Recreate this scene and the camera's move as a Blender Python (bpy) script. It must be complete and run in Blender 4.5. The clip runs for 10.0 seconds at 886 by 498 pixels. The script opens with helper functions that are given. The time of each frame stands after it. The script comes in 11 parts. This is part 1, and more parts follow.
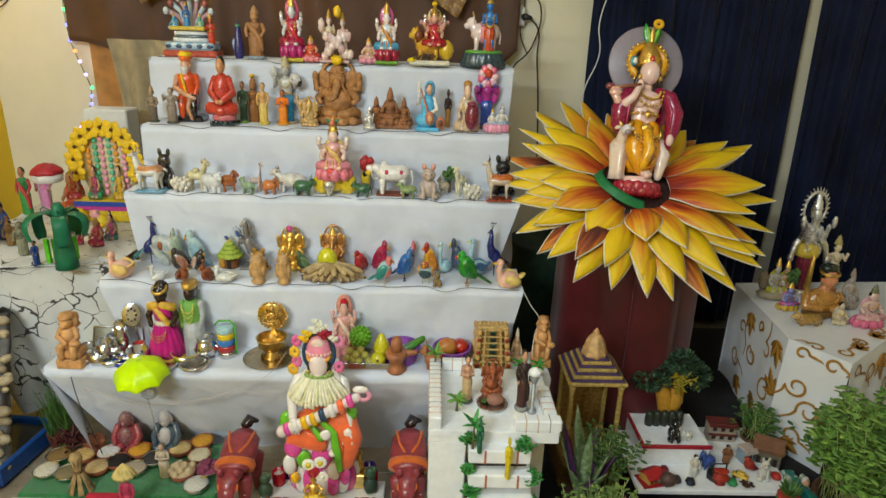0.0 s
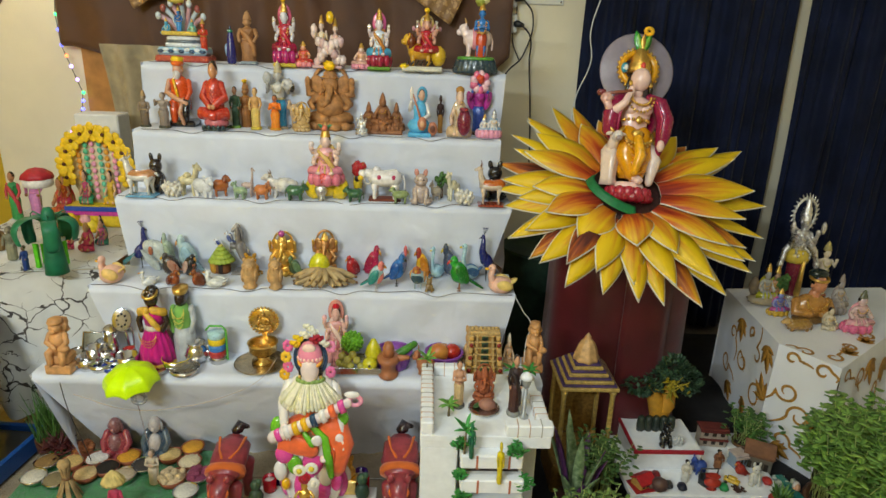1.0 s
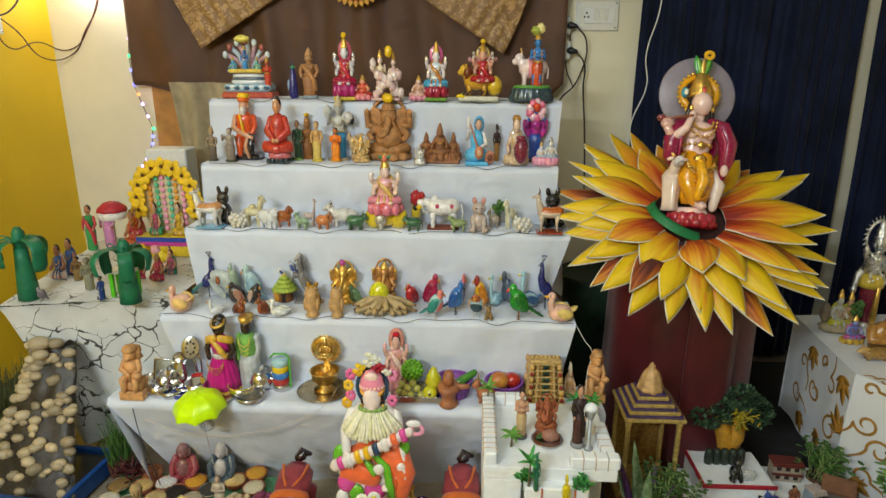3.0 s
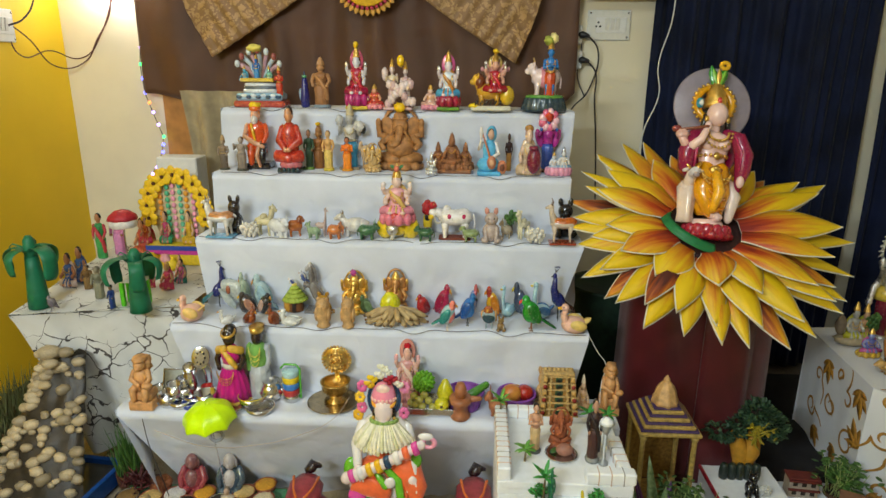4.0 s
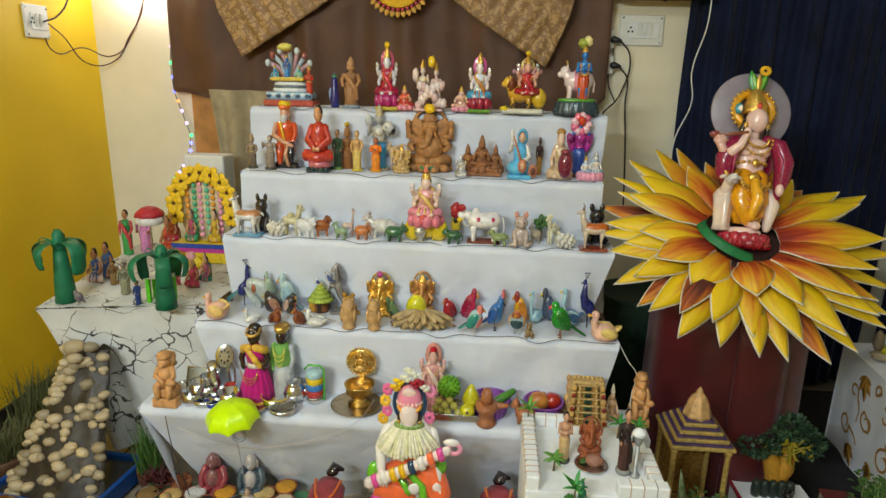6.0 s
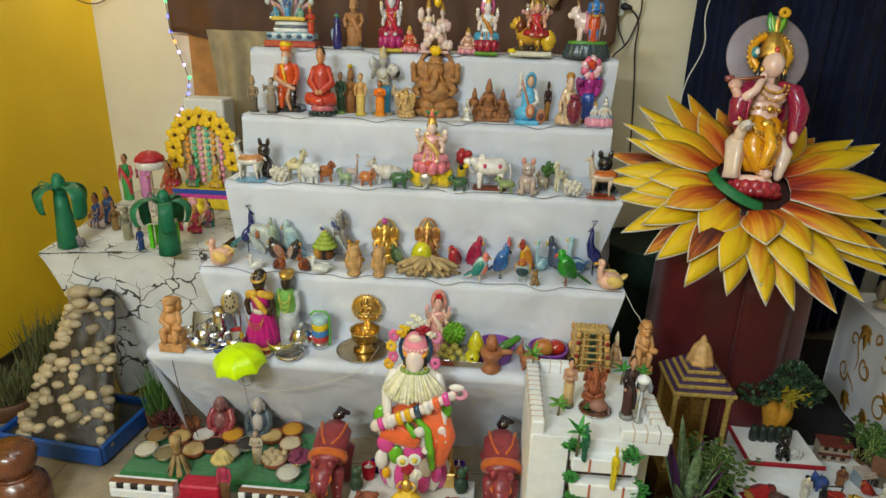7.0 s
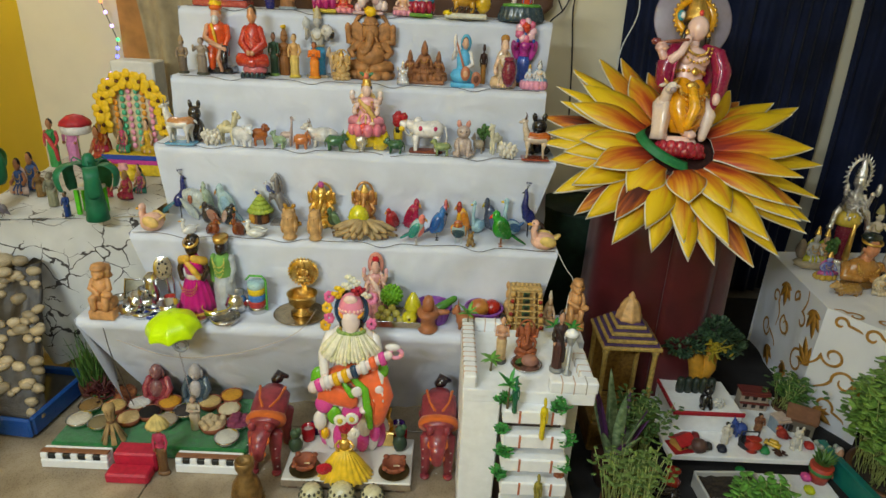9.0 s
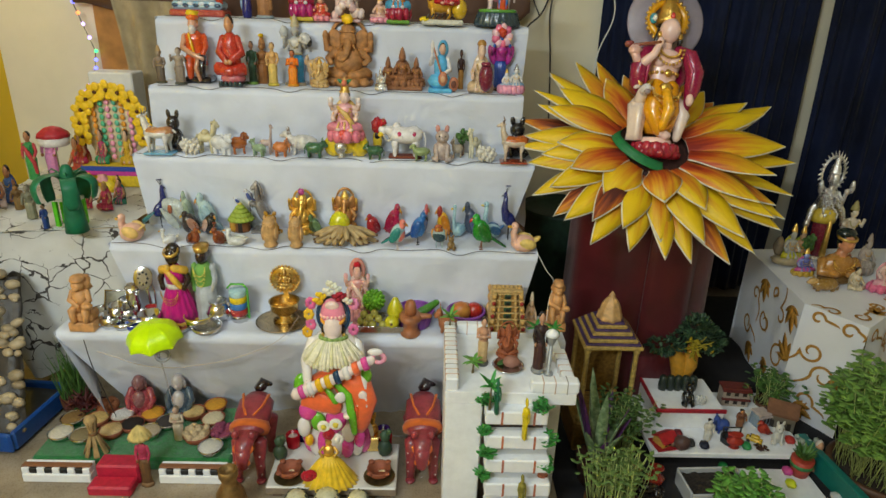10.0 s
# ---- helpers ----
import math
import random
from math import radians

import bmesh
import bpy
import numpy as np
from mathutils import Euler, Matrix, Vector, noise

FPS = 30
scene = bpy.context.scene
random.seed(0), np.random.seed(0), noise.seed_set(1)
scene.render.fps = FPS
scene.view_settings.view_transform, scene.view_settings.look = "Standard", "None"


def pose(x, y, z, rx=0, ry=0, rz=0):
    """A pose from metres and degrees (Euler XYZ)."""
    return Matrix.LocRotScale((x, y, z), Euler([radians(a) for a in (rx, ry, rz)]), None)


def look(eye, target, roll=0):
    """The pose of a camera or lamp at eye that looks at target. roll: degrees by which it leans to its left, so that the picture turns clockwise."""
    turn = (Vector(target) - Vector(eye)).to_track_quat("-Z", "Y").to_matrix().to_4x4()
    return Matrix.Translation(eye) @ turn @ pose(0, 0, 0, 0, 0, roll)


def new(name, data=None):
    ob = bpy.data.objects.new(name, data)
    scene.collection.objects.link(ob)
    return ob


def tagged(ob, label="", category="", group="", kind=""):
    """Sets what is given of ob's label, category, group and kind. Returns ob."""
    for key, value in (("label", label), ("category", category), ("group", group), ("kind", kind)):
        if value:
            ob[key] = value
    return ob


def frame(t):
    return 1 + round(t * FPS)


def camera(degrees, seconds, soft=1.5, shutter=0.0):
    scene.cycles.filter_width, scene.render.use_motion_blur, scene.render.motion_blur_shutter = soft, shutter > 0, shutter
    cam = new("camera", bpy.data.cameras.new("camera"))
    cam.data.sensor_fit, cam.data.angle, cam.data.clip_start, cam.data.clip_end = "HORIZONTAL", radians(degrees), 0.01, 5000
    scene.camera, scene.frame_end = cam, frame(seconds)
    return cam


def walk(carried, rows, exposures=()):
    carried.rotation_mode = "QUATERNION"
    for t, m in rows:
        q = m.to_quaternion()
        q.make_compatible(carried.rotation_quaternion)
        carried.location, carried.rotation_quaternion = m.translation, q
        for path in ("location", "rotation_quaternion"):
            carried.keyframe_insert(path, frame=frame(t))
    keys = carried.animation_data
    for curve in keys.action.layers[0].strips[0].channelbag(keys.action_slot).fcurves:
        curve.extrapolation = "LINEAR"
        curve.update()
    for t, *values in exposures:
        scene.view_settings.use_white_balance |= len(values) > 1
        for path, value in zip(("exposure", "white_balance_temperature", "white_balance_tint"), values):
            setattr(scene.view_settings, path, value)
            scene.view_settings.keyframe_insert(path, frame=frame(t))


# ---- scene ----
cam = camera(70.3, 10.0, soft=1.5)
walk(cam, [
    (0.0, pose(1.071, -2.487, 1.520, 70.50, -1.74, -0.78)),
    (0.5, pose(1.070, -2.490, 1.521, 70.96, -1.58, -0.72)),
    (1.0, pose(1.074, -2.491, 1.514, 71.17, -2.00, -1.37)),
    (1.5, pose(1.053, -2.492, 1.527, 70.94, -1.74, -1.20)),
    (2.0, pose(1.042, -2.488, 1.546, 71.43, -0.78, -0.02)),
    (2.5, pose(1.037, -2.495, 1.532, 72.50, -0.19, 1.68)),
    (4.0, pose(1.006, -2.476, 1.539, 73.84, -0.40, 3.05)),
    (4.5, pose(0.986, -2.463, 1.561, 74.42, -0.83, 2.83)),
    (5.0, pose(0.992, -2.463, 1.540, 75.20, -1.04, 3.56)),
    (6.5, pose(0.943, -2.444, 1.510, 72.85, -1.28, 5.04)),
    (7.0, pose(0.937, -2.437, 1.503, 69.81, -1.64, 4.81)),
    (7.5, pose(0.951, -2.432, 1.497, 69.36, -2.02, 4.55)),
    (8.0, pose(0.968, -2.437, 1.485, 68.82, -2.97, 3.25)),
    (8.5, pose(0.990, -2.447, 1.475, 67.85, -2.71, 2.15)),
    (9.0, pose(1.004, -2.462, 1.473, 67.60, -2.45, 0.78)),
    (9.5, pose(1.023, -2.470, 1.467, 67.68, -1.75, 0.12)),
    (10.0, pose(1.031, -2.476, 1.470, 68.26, -1.70, -0.62)),
], exposures=[(0.0, 0.03), (5.0, 0.0), (7.0, -0.03), (8.5, -0.08), (10.0, -0.13)])

# ---------------------------------------------------------------- light
world = bpy.data.worlds.new("world")
world.use_nodes = True
world.node_tree.nodes["Background"].inputs[0].default_value = (0.9, 0.95, 1.0, 1)
world.node_tree.nodes["Background"].inputs[1].default_value = 0.02
scene.world = world


def area_lamp(name, place, target, width, depth, watts, colour):
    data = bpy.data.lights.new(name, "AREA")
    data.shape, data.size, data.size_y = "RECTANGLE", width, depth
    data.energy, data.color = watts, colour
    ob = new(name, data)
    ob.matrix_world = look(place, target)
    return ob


# an unseen tube light high at the yellow wall's end of the room, and an unseen fill lamp added overhead near the viewer
area_lamp("wall_tube_light", (-0.55, -3.7, 2.45), (-0.1, -0.3, 0.8), 1.2, 0.10, 70, (0.87, 1.0, 1.04))
area_lamp("ceiling_tube_light", (0.9, -2.3, 2.85), (0.9, -1.2, 0.0), 1.2, 0.20, 18.5, (0.87, 1.0, 1.04))

# ---------------------------------------------------------------- materials
MATS = {}


def mat(name, colour, rough=0.55, metal=0.0, var=0.18, scale=40.0, bump=0.15, fine=220.0, coat=0.0, spec=0.5,
        second=None, trans=0.0, emit=0.0, sheen=0.0, alpha=1.0):
    """A painted, fired, woven or metal surface: two scales of colour change and a fine relief."""
    if name in MATS:
        return MATS[name]
    m = bpy.data.materials.new(name)
    m.use_nodes = True
    nt = m.node_tree
    b = nt.nodes["Principled BSDF"]
    co = nt.nodes.new("ShaderNodeTexCoord")
    n1 = nt.nodes.new("ShaderNodeTexNoise")
    n1.inputs["Scale"].default_value, n1.inputs["Detail"].default_value = scale, 5
    n2 = nt.nodes.new("ShaderNodeTexNoise")
    n2.inputs["Scale"].default_value, n2.inputs["Detail"].default_value = fine, 3
    for n in (n1, n2):
        nt.links.new(co.outputs["Object"], n.inputs["Vector"])
    ramp = nt.nodes.new("ShaderNodeValToRGB")
    c = colour
    d = second or tuple(min(1.0, v * (1 + var)) for v in c)
    ramp.color_ramp.elements[0].position, ramp.color_ramp.elements[1].position = 0.32, 0.68
    ramp.color_ramp.elements[0].color = (*(v * (1 - var) for v in c), 1)
    ramp.color_ramp.elements[1].color = (*d, 1)
    nt.links.new(n1.outputs["Fac"], ramp.inputs["Fac"])
    nt.links.new(ramp.outputs["Color"], b.inputs["Base Color"])
    rr = nt.nodes.new("ShaderNodeMapRange")
    rr.inputs["To Min"].default_value, rr.inputs["To Max"].default_value = max(0.02, rough - 0.1), min(1.0, rough + 0.12)
    nt.links.new(n2.outputs["Fac"], rr.inputs["Value"])
    nt.links.new(rr.outputs["Result"], b.inputs["Roughness"])
    if bump:
        bp = nt.nodes.new("ShaderNodeBump")
        bp.inputs["Strength"].default_value, bp.inputs["Distance"].default_value = bump, 0.004
        nt.links.new(n2.outputs["Fac"], bp.inputs["Height"])
        nt.links.new(bp.outputs["Normal"], b.inputs["Normal"])
    b.inputs["Metallic"].default_value = metal
    b.inputs["Specular IOR Level"].default_value = spec
    b.inputs["Coat Weight"].default_value, b.inputs["Coat Roughness"].default_value = coat, 0.12
    b.inputs["Sheen Weight"].default_value = sheen
    b.inputs["Transmission Weight"].default_value = trans
    b.inputs["Alpha"].default_value = alpha
    if emit:
        b.inputs["Emission Color"].default_value = (*colour, 1)
        b.inputs["Emission Strength"].default_value = emit
    MATS[name] = m
    return m


def rgb(h):
    """Linear colour from a hex string."""
    v = [int(h[i:i + 2], 16) / 255 for i in (0, 2, 4)]
    return tuple(x / 12.92 if x <= 0.04045 else ((x + 0.055) / 1.055) ** 2.4 for x in v)


def ornate(m):
    """Brushed paint: small lighter and darker touches over the ground colour."""
    nt = m.node_tree
    if "touches" in nt.nodes:
        return m
    b = nt.nodes["Principled BSDF"]
    n = nt.nodes.new("ShaderNodeTexNoise")
    n.name = "touches"
    n.inputs["Scale"].default_value, n.inputs["Detail"].default_value, n.inputs["Roughness"].default_value = 150, 2, 0.6
    co = nt.nodes.new("ShaderNodeTexCoord")
    nt.links.new(co.outputs["Object"], n.inputs["Vector"])
    r = nt.nodes.new("ShaderNodeValToRGB")
    e = r.color_ramp.elements
    e[0].position, e[0].color = 0.32, (0.78, 0.75, 0.73, 1)
    e[1].position, e[1].color = 0.66, (1.0, 1.0, 1.0, 1)
    k = e.new(0.42)
    k.color = (1, 1, 1, 1)
    mul = nt.nodes.new("ShaderNodeMixRGB")
    mul.blend_type = "MULTIPLY"
    mul.inputs["Fac"].default_value = 1.0
    nt.links.new(n.outputs["Fac"], r.inputs["Fac"])
    src = b.inputs["Base Color"].links[0].from_socket
    nt.links.new(src, mul.inputs[1])
    nt.links.new(r.outputs["Color"], mul.inputs[2])
    hi = nt.nodes.new("ShaderNodeValToRGB")
    hi.color_ramp.elements[0].position, hi.color_ramp.elements[1].position = 0.64, 0.68
    nt.links.new(n.outputs["Fac"], hi.inputs["Fac"])
    mix = nt.nodes.new("ShaderNodeMixRGB")
    mix.inputs[2].default_value = (0.66, 0.60, 0.46, 1)
    sc = nt.nodes.new("ShaderNodeMath")
    sc.operation = "MULTIPLY"
    sc.inputs[1].default_value = 0.22
    nt.links.new(hi.outputs["Color"], sc.inputs[0])
    nt.links.new(sc.outputs[0], mix.inputs["Fac"])
    nt.links.new(mul.outputs["Color"], mix.inputs[1])
    nt.links.new(mix.outputs["Color"], b.inputs["Base Color"])
    return m


def glaze(h, name=""):
    """Glossy enamel paint or glazed clay."""
    return ornate(mat("glaze_" + h, rgb(h), 0.24, var=0.15, scale=60, bump=0.25, fine=130, coat=0.7))


def matte(h):
    """Dull poster paint or clay."""
    return mat("matte_" + h, rgb(h), 0.52, var=0.15, scale=60, bump=0.25, fine=220)


def enamel(h):
    """Even, hand-finished enamel."""
    return mat("enamel_" + h, rgb(h), 0.24, var=0.06, scale=30, bump=0.08, fine=90, coat=0.7)


def cloth(h):
    return mat("cloth_" + h, rgb(h), 0.85, var=0.12, scale=25, bump=0.3, fine=900, sheen=0.2, spec=0.2)


GOLD = mat("gold_paint", (0.78, 0.50, 0.12), 0.3, metal=0.9, var=0.25, bump=0.4)
BRASS = mat("brass", (0.75, 0.52, 0.18), 0.22, metal=1.0, var=0.2, bump=0.15)
STEEL = mat("steel", (0.62, 0.62, 0.63), 0.16, metal=1.0, var=0.1, bump=0.05)
SILVER = mat("silver", (0.80, 0.80, 0.80), 0.25, metal=0.95, var=0.15, bump=0.5, fine=320)
WOOD = mat("carved_wood", (0.42, 0.19, 0.06), 0.5, var=0.4, scale=45, bump=0.9, fine=190)
PALEWOOD = mat("pale_carved_wood", (0.56, 0.33, 0.13), 0.45, var=0.3, scale=45, bump=0.6, fine=170)
FOAM = mat("white_foam", (0.86, 0.87, 0.88), 0.7, var=0.04, bump=0.35, fine=300)
WHITECLOTH = mat("white_cotton", (0.67, 0.70, 0.78), 0.9, var=0.07, scale=7, bump=0.25, fine=1400, sheen=0.2, spec=0.2)


def wrinkle(m, scale, depth):
    """Adds soft creases of a few centimetres to a cloth."""
    nt = m.node_tree
    b = nt.nodes["Principled BSDF"]
    co = nt.nodes.new("ShaderNodeTexCoord")
    n = nt.nodes.new("ShaderNodeTexNoise")
    n.inputs["Scale"].default_value, n.inputs["Detail"].default_value, n.inputs["Distortion"].default_value = scale, 2.5, 0.5
    bp = nt.nodes.new("ShaderNodeBump")
    bp.inputs["Strength"].default_value, bp.inputs["Distance"].default_value = 0.6, depth
    nt.links.new(co.outputs["Object"], n.inputs["Vector"])
    nt.links.new(n.outputs["Fac"], bp.inputs["Height"])
    old = b.inputs["Normal"].links[0].from_node
    nt.links.new(bp.outputs["Normal"], old.inputs["Normal"])


wrinkle(WHITECLOTH, 6.0, 0.026)
BLACK = mat("black_plastic", (0.015, 0.015, 0.015), 0.45)
WIRE = mat("dark_wire", (0.03, 0.02, 0.02), 0.5)
PLASTIC = mat("ivory_plastic", (0.75, 0.74, 0.68), 0.35, var=0.04, bump=0.03)
LEAF = mat("leaf_green", (0.055, 0.15, 0.025), 0.5, var=0.4, second=(0.12, 0.26, 0.05), scale=30)
LEAFPALE = mat("leaf_pale", (0.13, 0.24, 0.05), 0.55, var=0.35, second=(0.22, 0.32, 0.08), scale=30)
STEM = mat("pale_stem", (0.33, 0.40, 0.13), 0.6, var=0.3)
SOIL = mat("soil", (0.035, 0.024, 0.016), 0.95, var=0.5, scale=120, bump=1.0, fine=400)


# ---------------------------------------------------------------- mesh tools
class Form:
    """Collects simple solids into the faces of one mesh, each face with its material."""

    def __init__(self):
        self.v, self.f, self.m, self.mats, self.smooth = [], [], [], [], []

    def slot(self, material):
        if material not in self.mats:
            self.mats.append(material)
        return self.mats.index(material)

    def add(self, verts, faces, material, smooth=True, xf=None):
        o, s = len(self.v), self.slot(material)
        if xf is not None:
            verts = [xf @ Vector(p) for p in verts]
        self.v.extend(tuple(p) for p in verts)
        for f in faces:
            self.f.append(tuple(i + o for i in f))
            self.m.append(s)
            self.smooth.append(smooth)
        return self

    def ball(self, c, r, material, rot=(0, 0, 0), seg=12, rings=8, rough=0.0):
        if not hasattr(r, "__len__"):
            r = (r, r, r)
        xf = pose(*c, *rot)
        vs = [(0, 0, -r[2])]
        for i in range(1, rings):
            a = -math.pi / 2 + math.pi * i / rings
            for j in range(seg):
                b = 2 * math.pi * j / seg
                k = 1 + (rough * noise.noise((c[0] * 31 + math.cos(a) * math.cos(b) * 2.3, c[1] * 17 + math.cos(a) * math.sin(b) * 2.3, c[2] * 13 + math.sin(a) * 2.3)) if rough else 0)
                vs.append((r[0] * math.cos(a) * math.cos(b) * k, r[1] * math.cos(a) * math.sin(b) * k, r[2] * math.sin(a) * k))
        vs.append((0, 0, r[2]))
        return self.add(vs, self.rings(seg, rings), material, True, xf)

    @staticmethod
    def rings(seg, rings):
        fs = [(0, 1 + (j + 1) % seg, 1 + j) for j in range(seg)]
        for i in range(rings - 2):
            for j in range(seg):
                a, b = 1 + i * seg + j, 1 + i * seg + (j + 1) % seg
                fs.append((a, b, b + seg, a + seg))
        t, k = 1 + (rings - 1) * seg, 1 + (rings - 2) * seg
        fs += [(k + j, k + (j + 1) % seg, t) for j in range(seg)]
        return fs

    def lathe(self, prof, material, c=(0, 0, 0), rot=(0, 0, 0), seg=20, sy=1.0, frill=0, depth=0.0, smooth=True):
        """prof: (radius, height) pairs from the bottom up. frill: lobes round the rim, of that depth."""
        xf = pose(*c, *rot)
        if frill:
            seg = max(seg, frill * 4)
        vs, fs = [], []
        for r, z in prof:
            for j in range(seg):
                b = 2 * math.pi * j / seg
                k = r * (1 + depth * math.cos(frill * b)) if frill else r
                vs.append((k * math.cos(b), k * sy * math.sin(b), z))
        for i in range(len(prof) - 1):
            for j in range(seg):
                a, b = i * seg + j, i * seg + (j + 1) % seg
                fs.append((a, b, b + seg, a + seg))
        if prof[0][0] > 1e-4:
            fs.append(tuple(reversed(range(seg))))
        if prof[-1][0] > 1e-4:
            fs.append(tuple(range((len(prof) - 1) * seg, len(prof) * seg)))
        return self.add(vs, fs, material, smooth, xf)

    def limb(self, pts, radii, material, seg=8):
        """A tube with round ends through the points."""
        pts = [Vector(p) for p in pts]
        if not hasattr(radii, "__len__"):
            radii = [radii] * len(pts)
        vs, fs = [], []
        d0 = (pts[1] - pts[0]).normalized()
        side = d0.cross(Vector((0.31, 0.2, 0.93)) if abs(d0.z) < 0.9 else Vector((1, 0.1, 0))).normalized()
        rows = [(pts[0] - d0 * radii[0] * 0.7, radii[0] * 0.5, d0)]
        for i, p in enumerate(pts):
            d = (pts[min(i + 1, len(pts) - 1)] - pts[max(i - 1, 0)]).normalized()
            rows.append((p, radii[i], d))
        rows.append((pts[-1] + d * radii[-1] * 0.7, radii[-1] * 0.5, d))
        for p, r, d in rows:
            side = (side - d * side.dot(d)).normalized()
            up = d.cross(side)
            for j in range(seg):
                b = 2 * math.pi * j / seg
                vs.append(p + (side * math.cos(b) + up * math.sin(b)) * r)
        for i in range(len(rows) - 1):
            for j in range(seg):
                a, b = i * seg + j, i * seg + (j + 1) % seg
                fs.append((a, b, b + seg, a + seg))
        fs.append(tuple(reversed(range(seg))))
        fs.append(tuple(range((len(rows) - 1) * seg, len(rows) * seg)))
        return self.add(vs, fs, material, True)

    def box(self, c, s, material, rot=(0, 0, 0), bevel=0.0, taper=1.0):
        """A box with chamfered edges; taper narrows its top."""
        xf = pose(*c, *rot)
        e = min(bevel or min(s) * 0.06, min(s) * 0.45)
        hx, hy, hz = s[0] / 2, s[1] / 2, s[2] / 2
        vs, fs, idx = [], [], {}
        for sx in (-1, 1):
            for sy in (-1, 1):
                for sz in (-1, 1):
                    k = taper if sz > 0 else 1.0
                    for ax in range(3):
                        p = [sx * (hx - e), sy * (hy - e), sz * (hz - e)]
                        p[ax] = (sx * hx, sy * hy, sz * hz)[ax]
                        idx[sx, sy, sz, ax] = len(vs)
                        vs.append((p[0] * k, p[1] * k, p[2]))
        def q(*k):
            fs.append(tuple(idx[i] for i in k))
        for s1 in (-1, 1):
            a = [(s1, -1, -1, 0), (s1, 1, -1, 0), (s1, 1, 1, 0), (s1, -1, 1, 0)]
            q(*(a if s1 > 0 else a[::-1]))
            a = [(-1, s1, -1, 1), (-1, s1, 1, 1), (1, s1, 1, 1), (1, s1, -1, 1)]
            q(*(a if s1 > 0 else a[::-1]))
            a = [(-1, -1, s1, 2), (1, -1, s1, 2), (1, 1, s1, 2), (-1, 1, s1, 2)]
            q(*(a if s1 > 0 else a[::-1]))
            for s2 in (-1, 1):
                a = [(s1, s2, -1, 0), (s1, s2, 1, 0), (s1, s2, 1, 1), (s1, s2, -1, 1)]
                q(*(a if s1 * s2 < 0 else a[::-1]))
                a = [(s1, -1, s2, 0), (s1, 1, s2, 0), (s1, 1, s2, 2), (s1, -1, s2, 2)]
                q(*(a if s1 * s2 > 0 else a[::-1]))
                a = [(-1, s1, s2, 1), (1, s1, s2, 1), (1, s1, s2, 2), (-1, s1, s2, 2)]
                q(*(a if s1 * s2 < 0 else a[::-1]))
                for s3 in (-1, 1):
                    a = [(s1, s2, s3, 0), (s1, s2, s3, 1), (s1, s2, s3, 2)]
                    q(*(a if s1 * s2 * s3 > 0 else a[::-1]))
        return self.add(vs, fs, material, False, xf)

    def ring(self, c, big, small, material, rot=(0, 0, 0), seg=24, sides=8, sy=1.0, arc=1.0):
        xf = pose(*c, *rot)
        n = seg if arc >= 1 else seg + 1
        vs, fs = [], []
        for i in range(n):
            a = 2 * math.pi * arc * i / seg
            for j in range(sides):
                b = 2 * math.pi * j / sides
                r = big + small * math.cos(b)
                vs.append((r * math.cos(a), r * math.sin(a) * sy, small * math.sin(b)))
        for i in range(seg):
            for j in range(sides):
                i2, j2 = (i + 1) % n, (j + 1) % sides
                fs.append((i * sides + j, i2 * sides + j, i2 * sides + j2, i * sides + j2))
        return self.add(vs, fs, material, True, xf)

    def blade(self, base, tip, width, material, droop=0.0, thick=0.002, n=5, side=None, cup=0.0):
        """A leaf or petal: widest in the middle, thin, pointed, bent down by droop."""
        base, tip = Vector(base), Vector(tip)
        d = tip - base
        side = Vector(side) if side else d.cross(Vector((0, 0, 1)))
        if side.length < 1e-6:
            side = Vector((1, 0, 0))
        side.normalize()
        up = side.cross(d).normalized()
        vs, fs = [], []
        for i in range(n + 1):
            u = i / n
            w = width * 0.5 * (math.sin(math.pi * min(1, u * 0.88 + 0.12)) ** 0.8 if i < n else 0.02)
            p = base + d * u - Vector((0, 0, droop * u * u))
            for k in (-1, 0, 1):
                vs.append(p + side * w * k + up * (cup * w * abs(k)))
        m = len(vs)
        vs += [p - up * thick for p in vs]
        for i in range(n):
            for k in (0, 1):
                a = i * 3 + k
                fs.append((a, a + 1, a + 4, a + 3))
                fs.append((m + a, m + a + 3, m + a + 4, m + a + 1))
            a = i * 3
            fs.append((a, a + 3, m + a + 3, m + a))
            fs.append((a + 2, m + a + 2, m + a + 5, a + 5))
        return self.add(vs, fs, material, True)

    def sheet(self, fn, nu, nv, material, thick=0.0, smooth=True):
        """A grid of points fn(u, v), with a back face set off along y or z by thick (a vector)."""
        vs = [Vector(fn(i / nu, j / nv)) for j in range(nv + 1) for i in range(nu + 1)]
        fs = [(j * (nu + 1) + i, j * (nu + 1) + i + 1, (j + 1) * (nu + 1) + i + 1, (j + 1) * (nu + 1) + i) for j in range(nv) for i in range(nu)]
        if thick:
            n = len(vs)
            th = Vector(thick)
            vs += [p + th for p in vs]
            fs += [tuple(n + k for k in reversed(f)) for f in fs]
            rim = [i for i in range(nu + 1)] + [(j * (nu + 1)) + nu for j in range(1, nv + 1)] + \
                  [nv * (nu + 1) + i for i in range(nu - 1, -1, -1)] + [j * (nu + 1) for j in range(nv - 1, 0, -1)]
            for a, b in zip(rim, rim[1:] + rim[:1]):
                fs.append((b, a, a + n, b + n))
        return self.add(vs, fs, material, smooth)

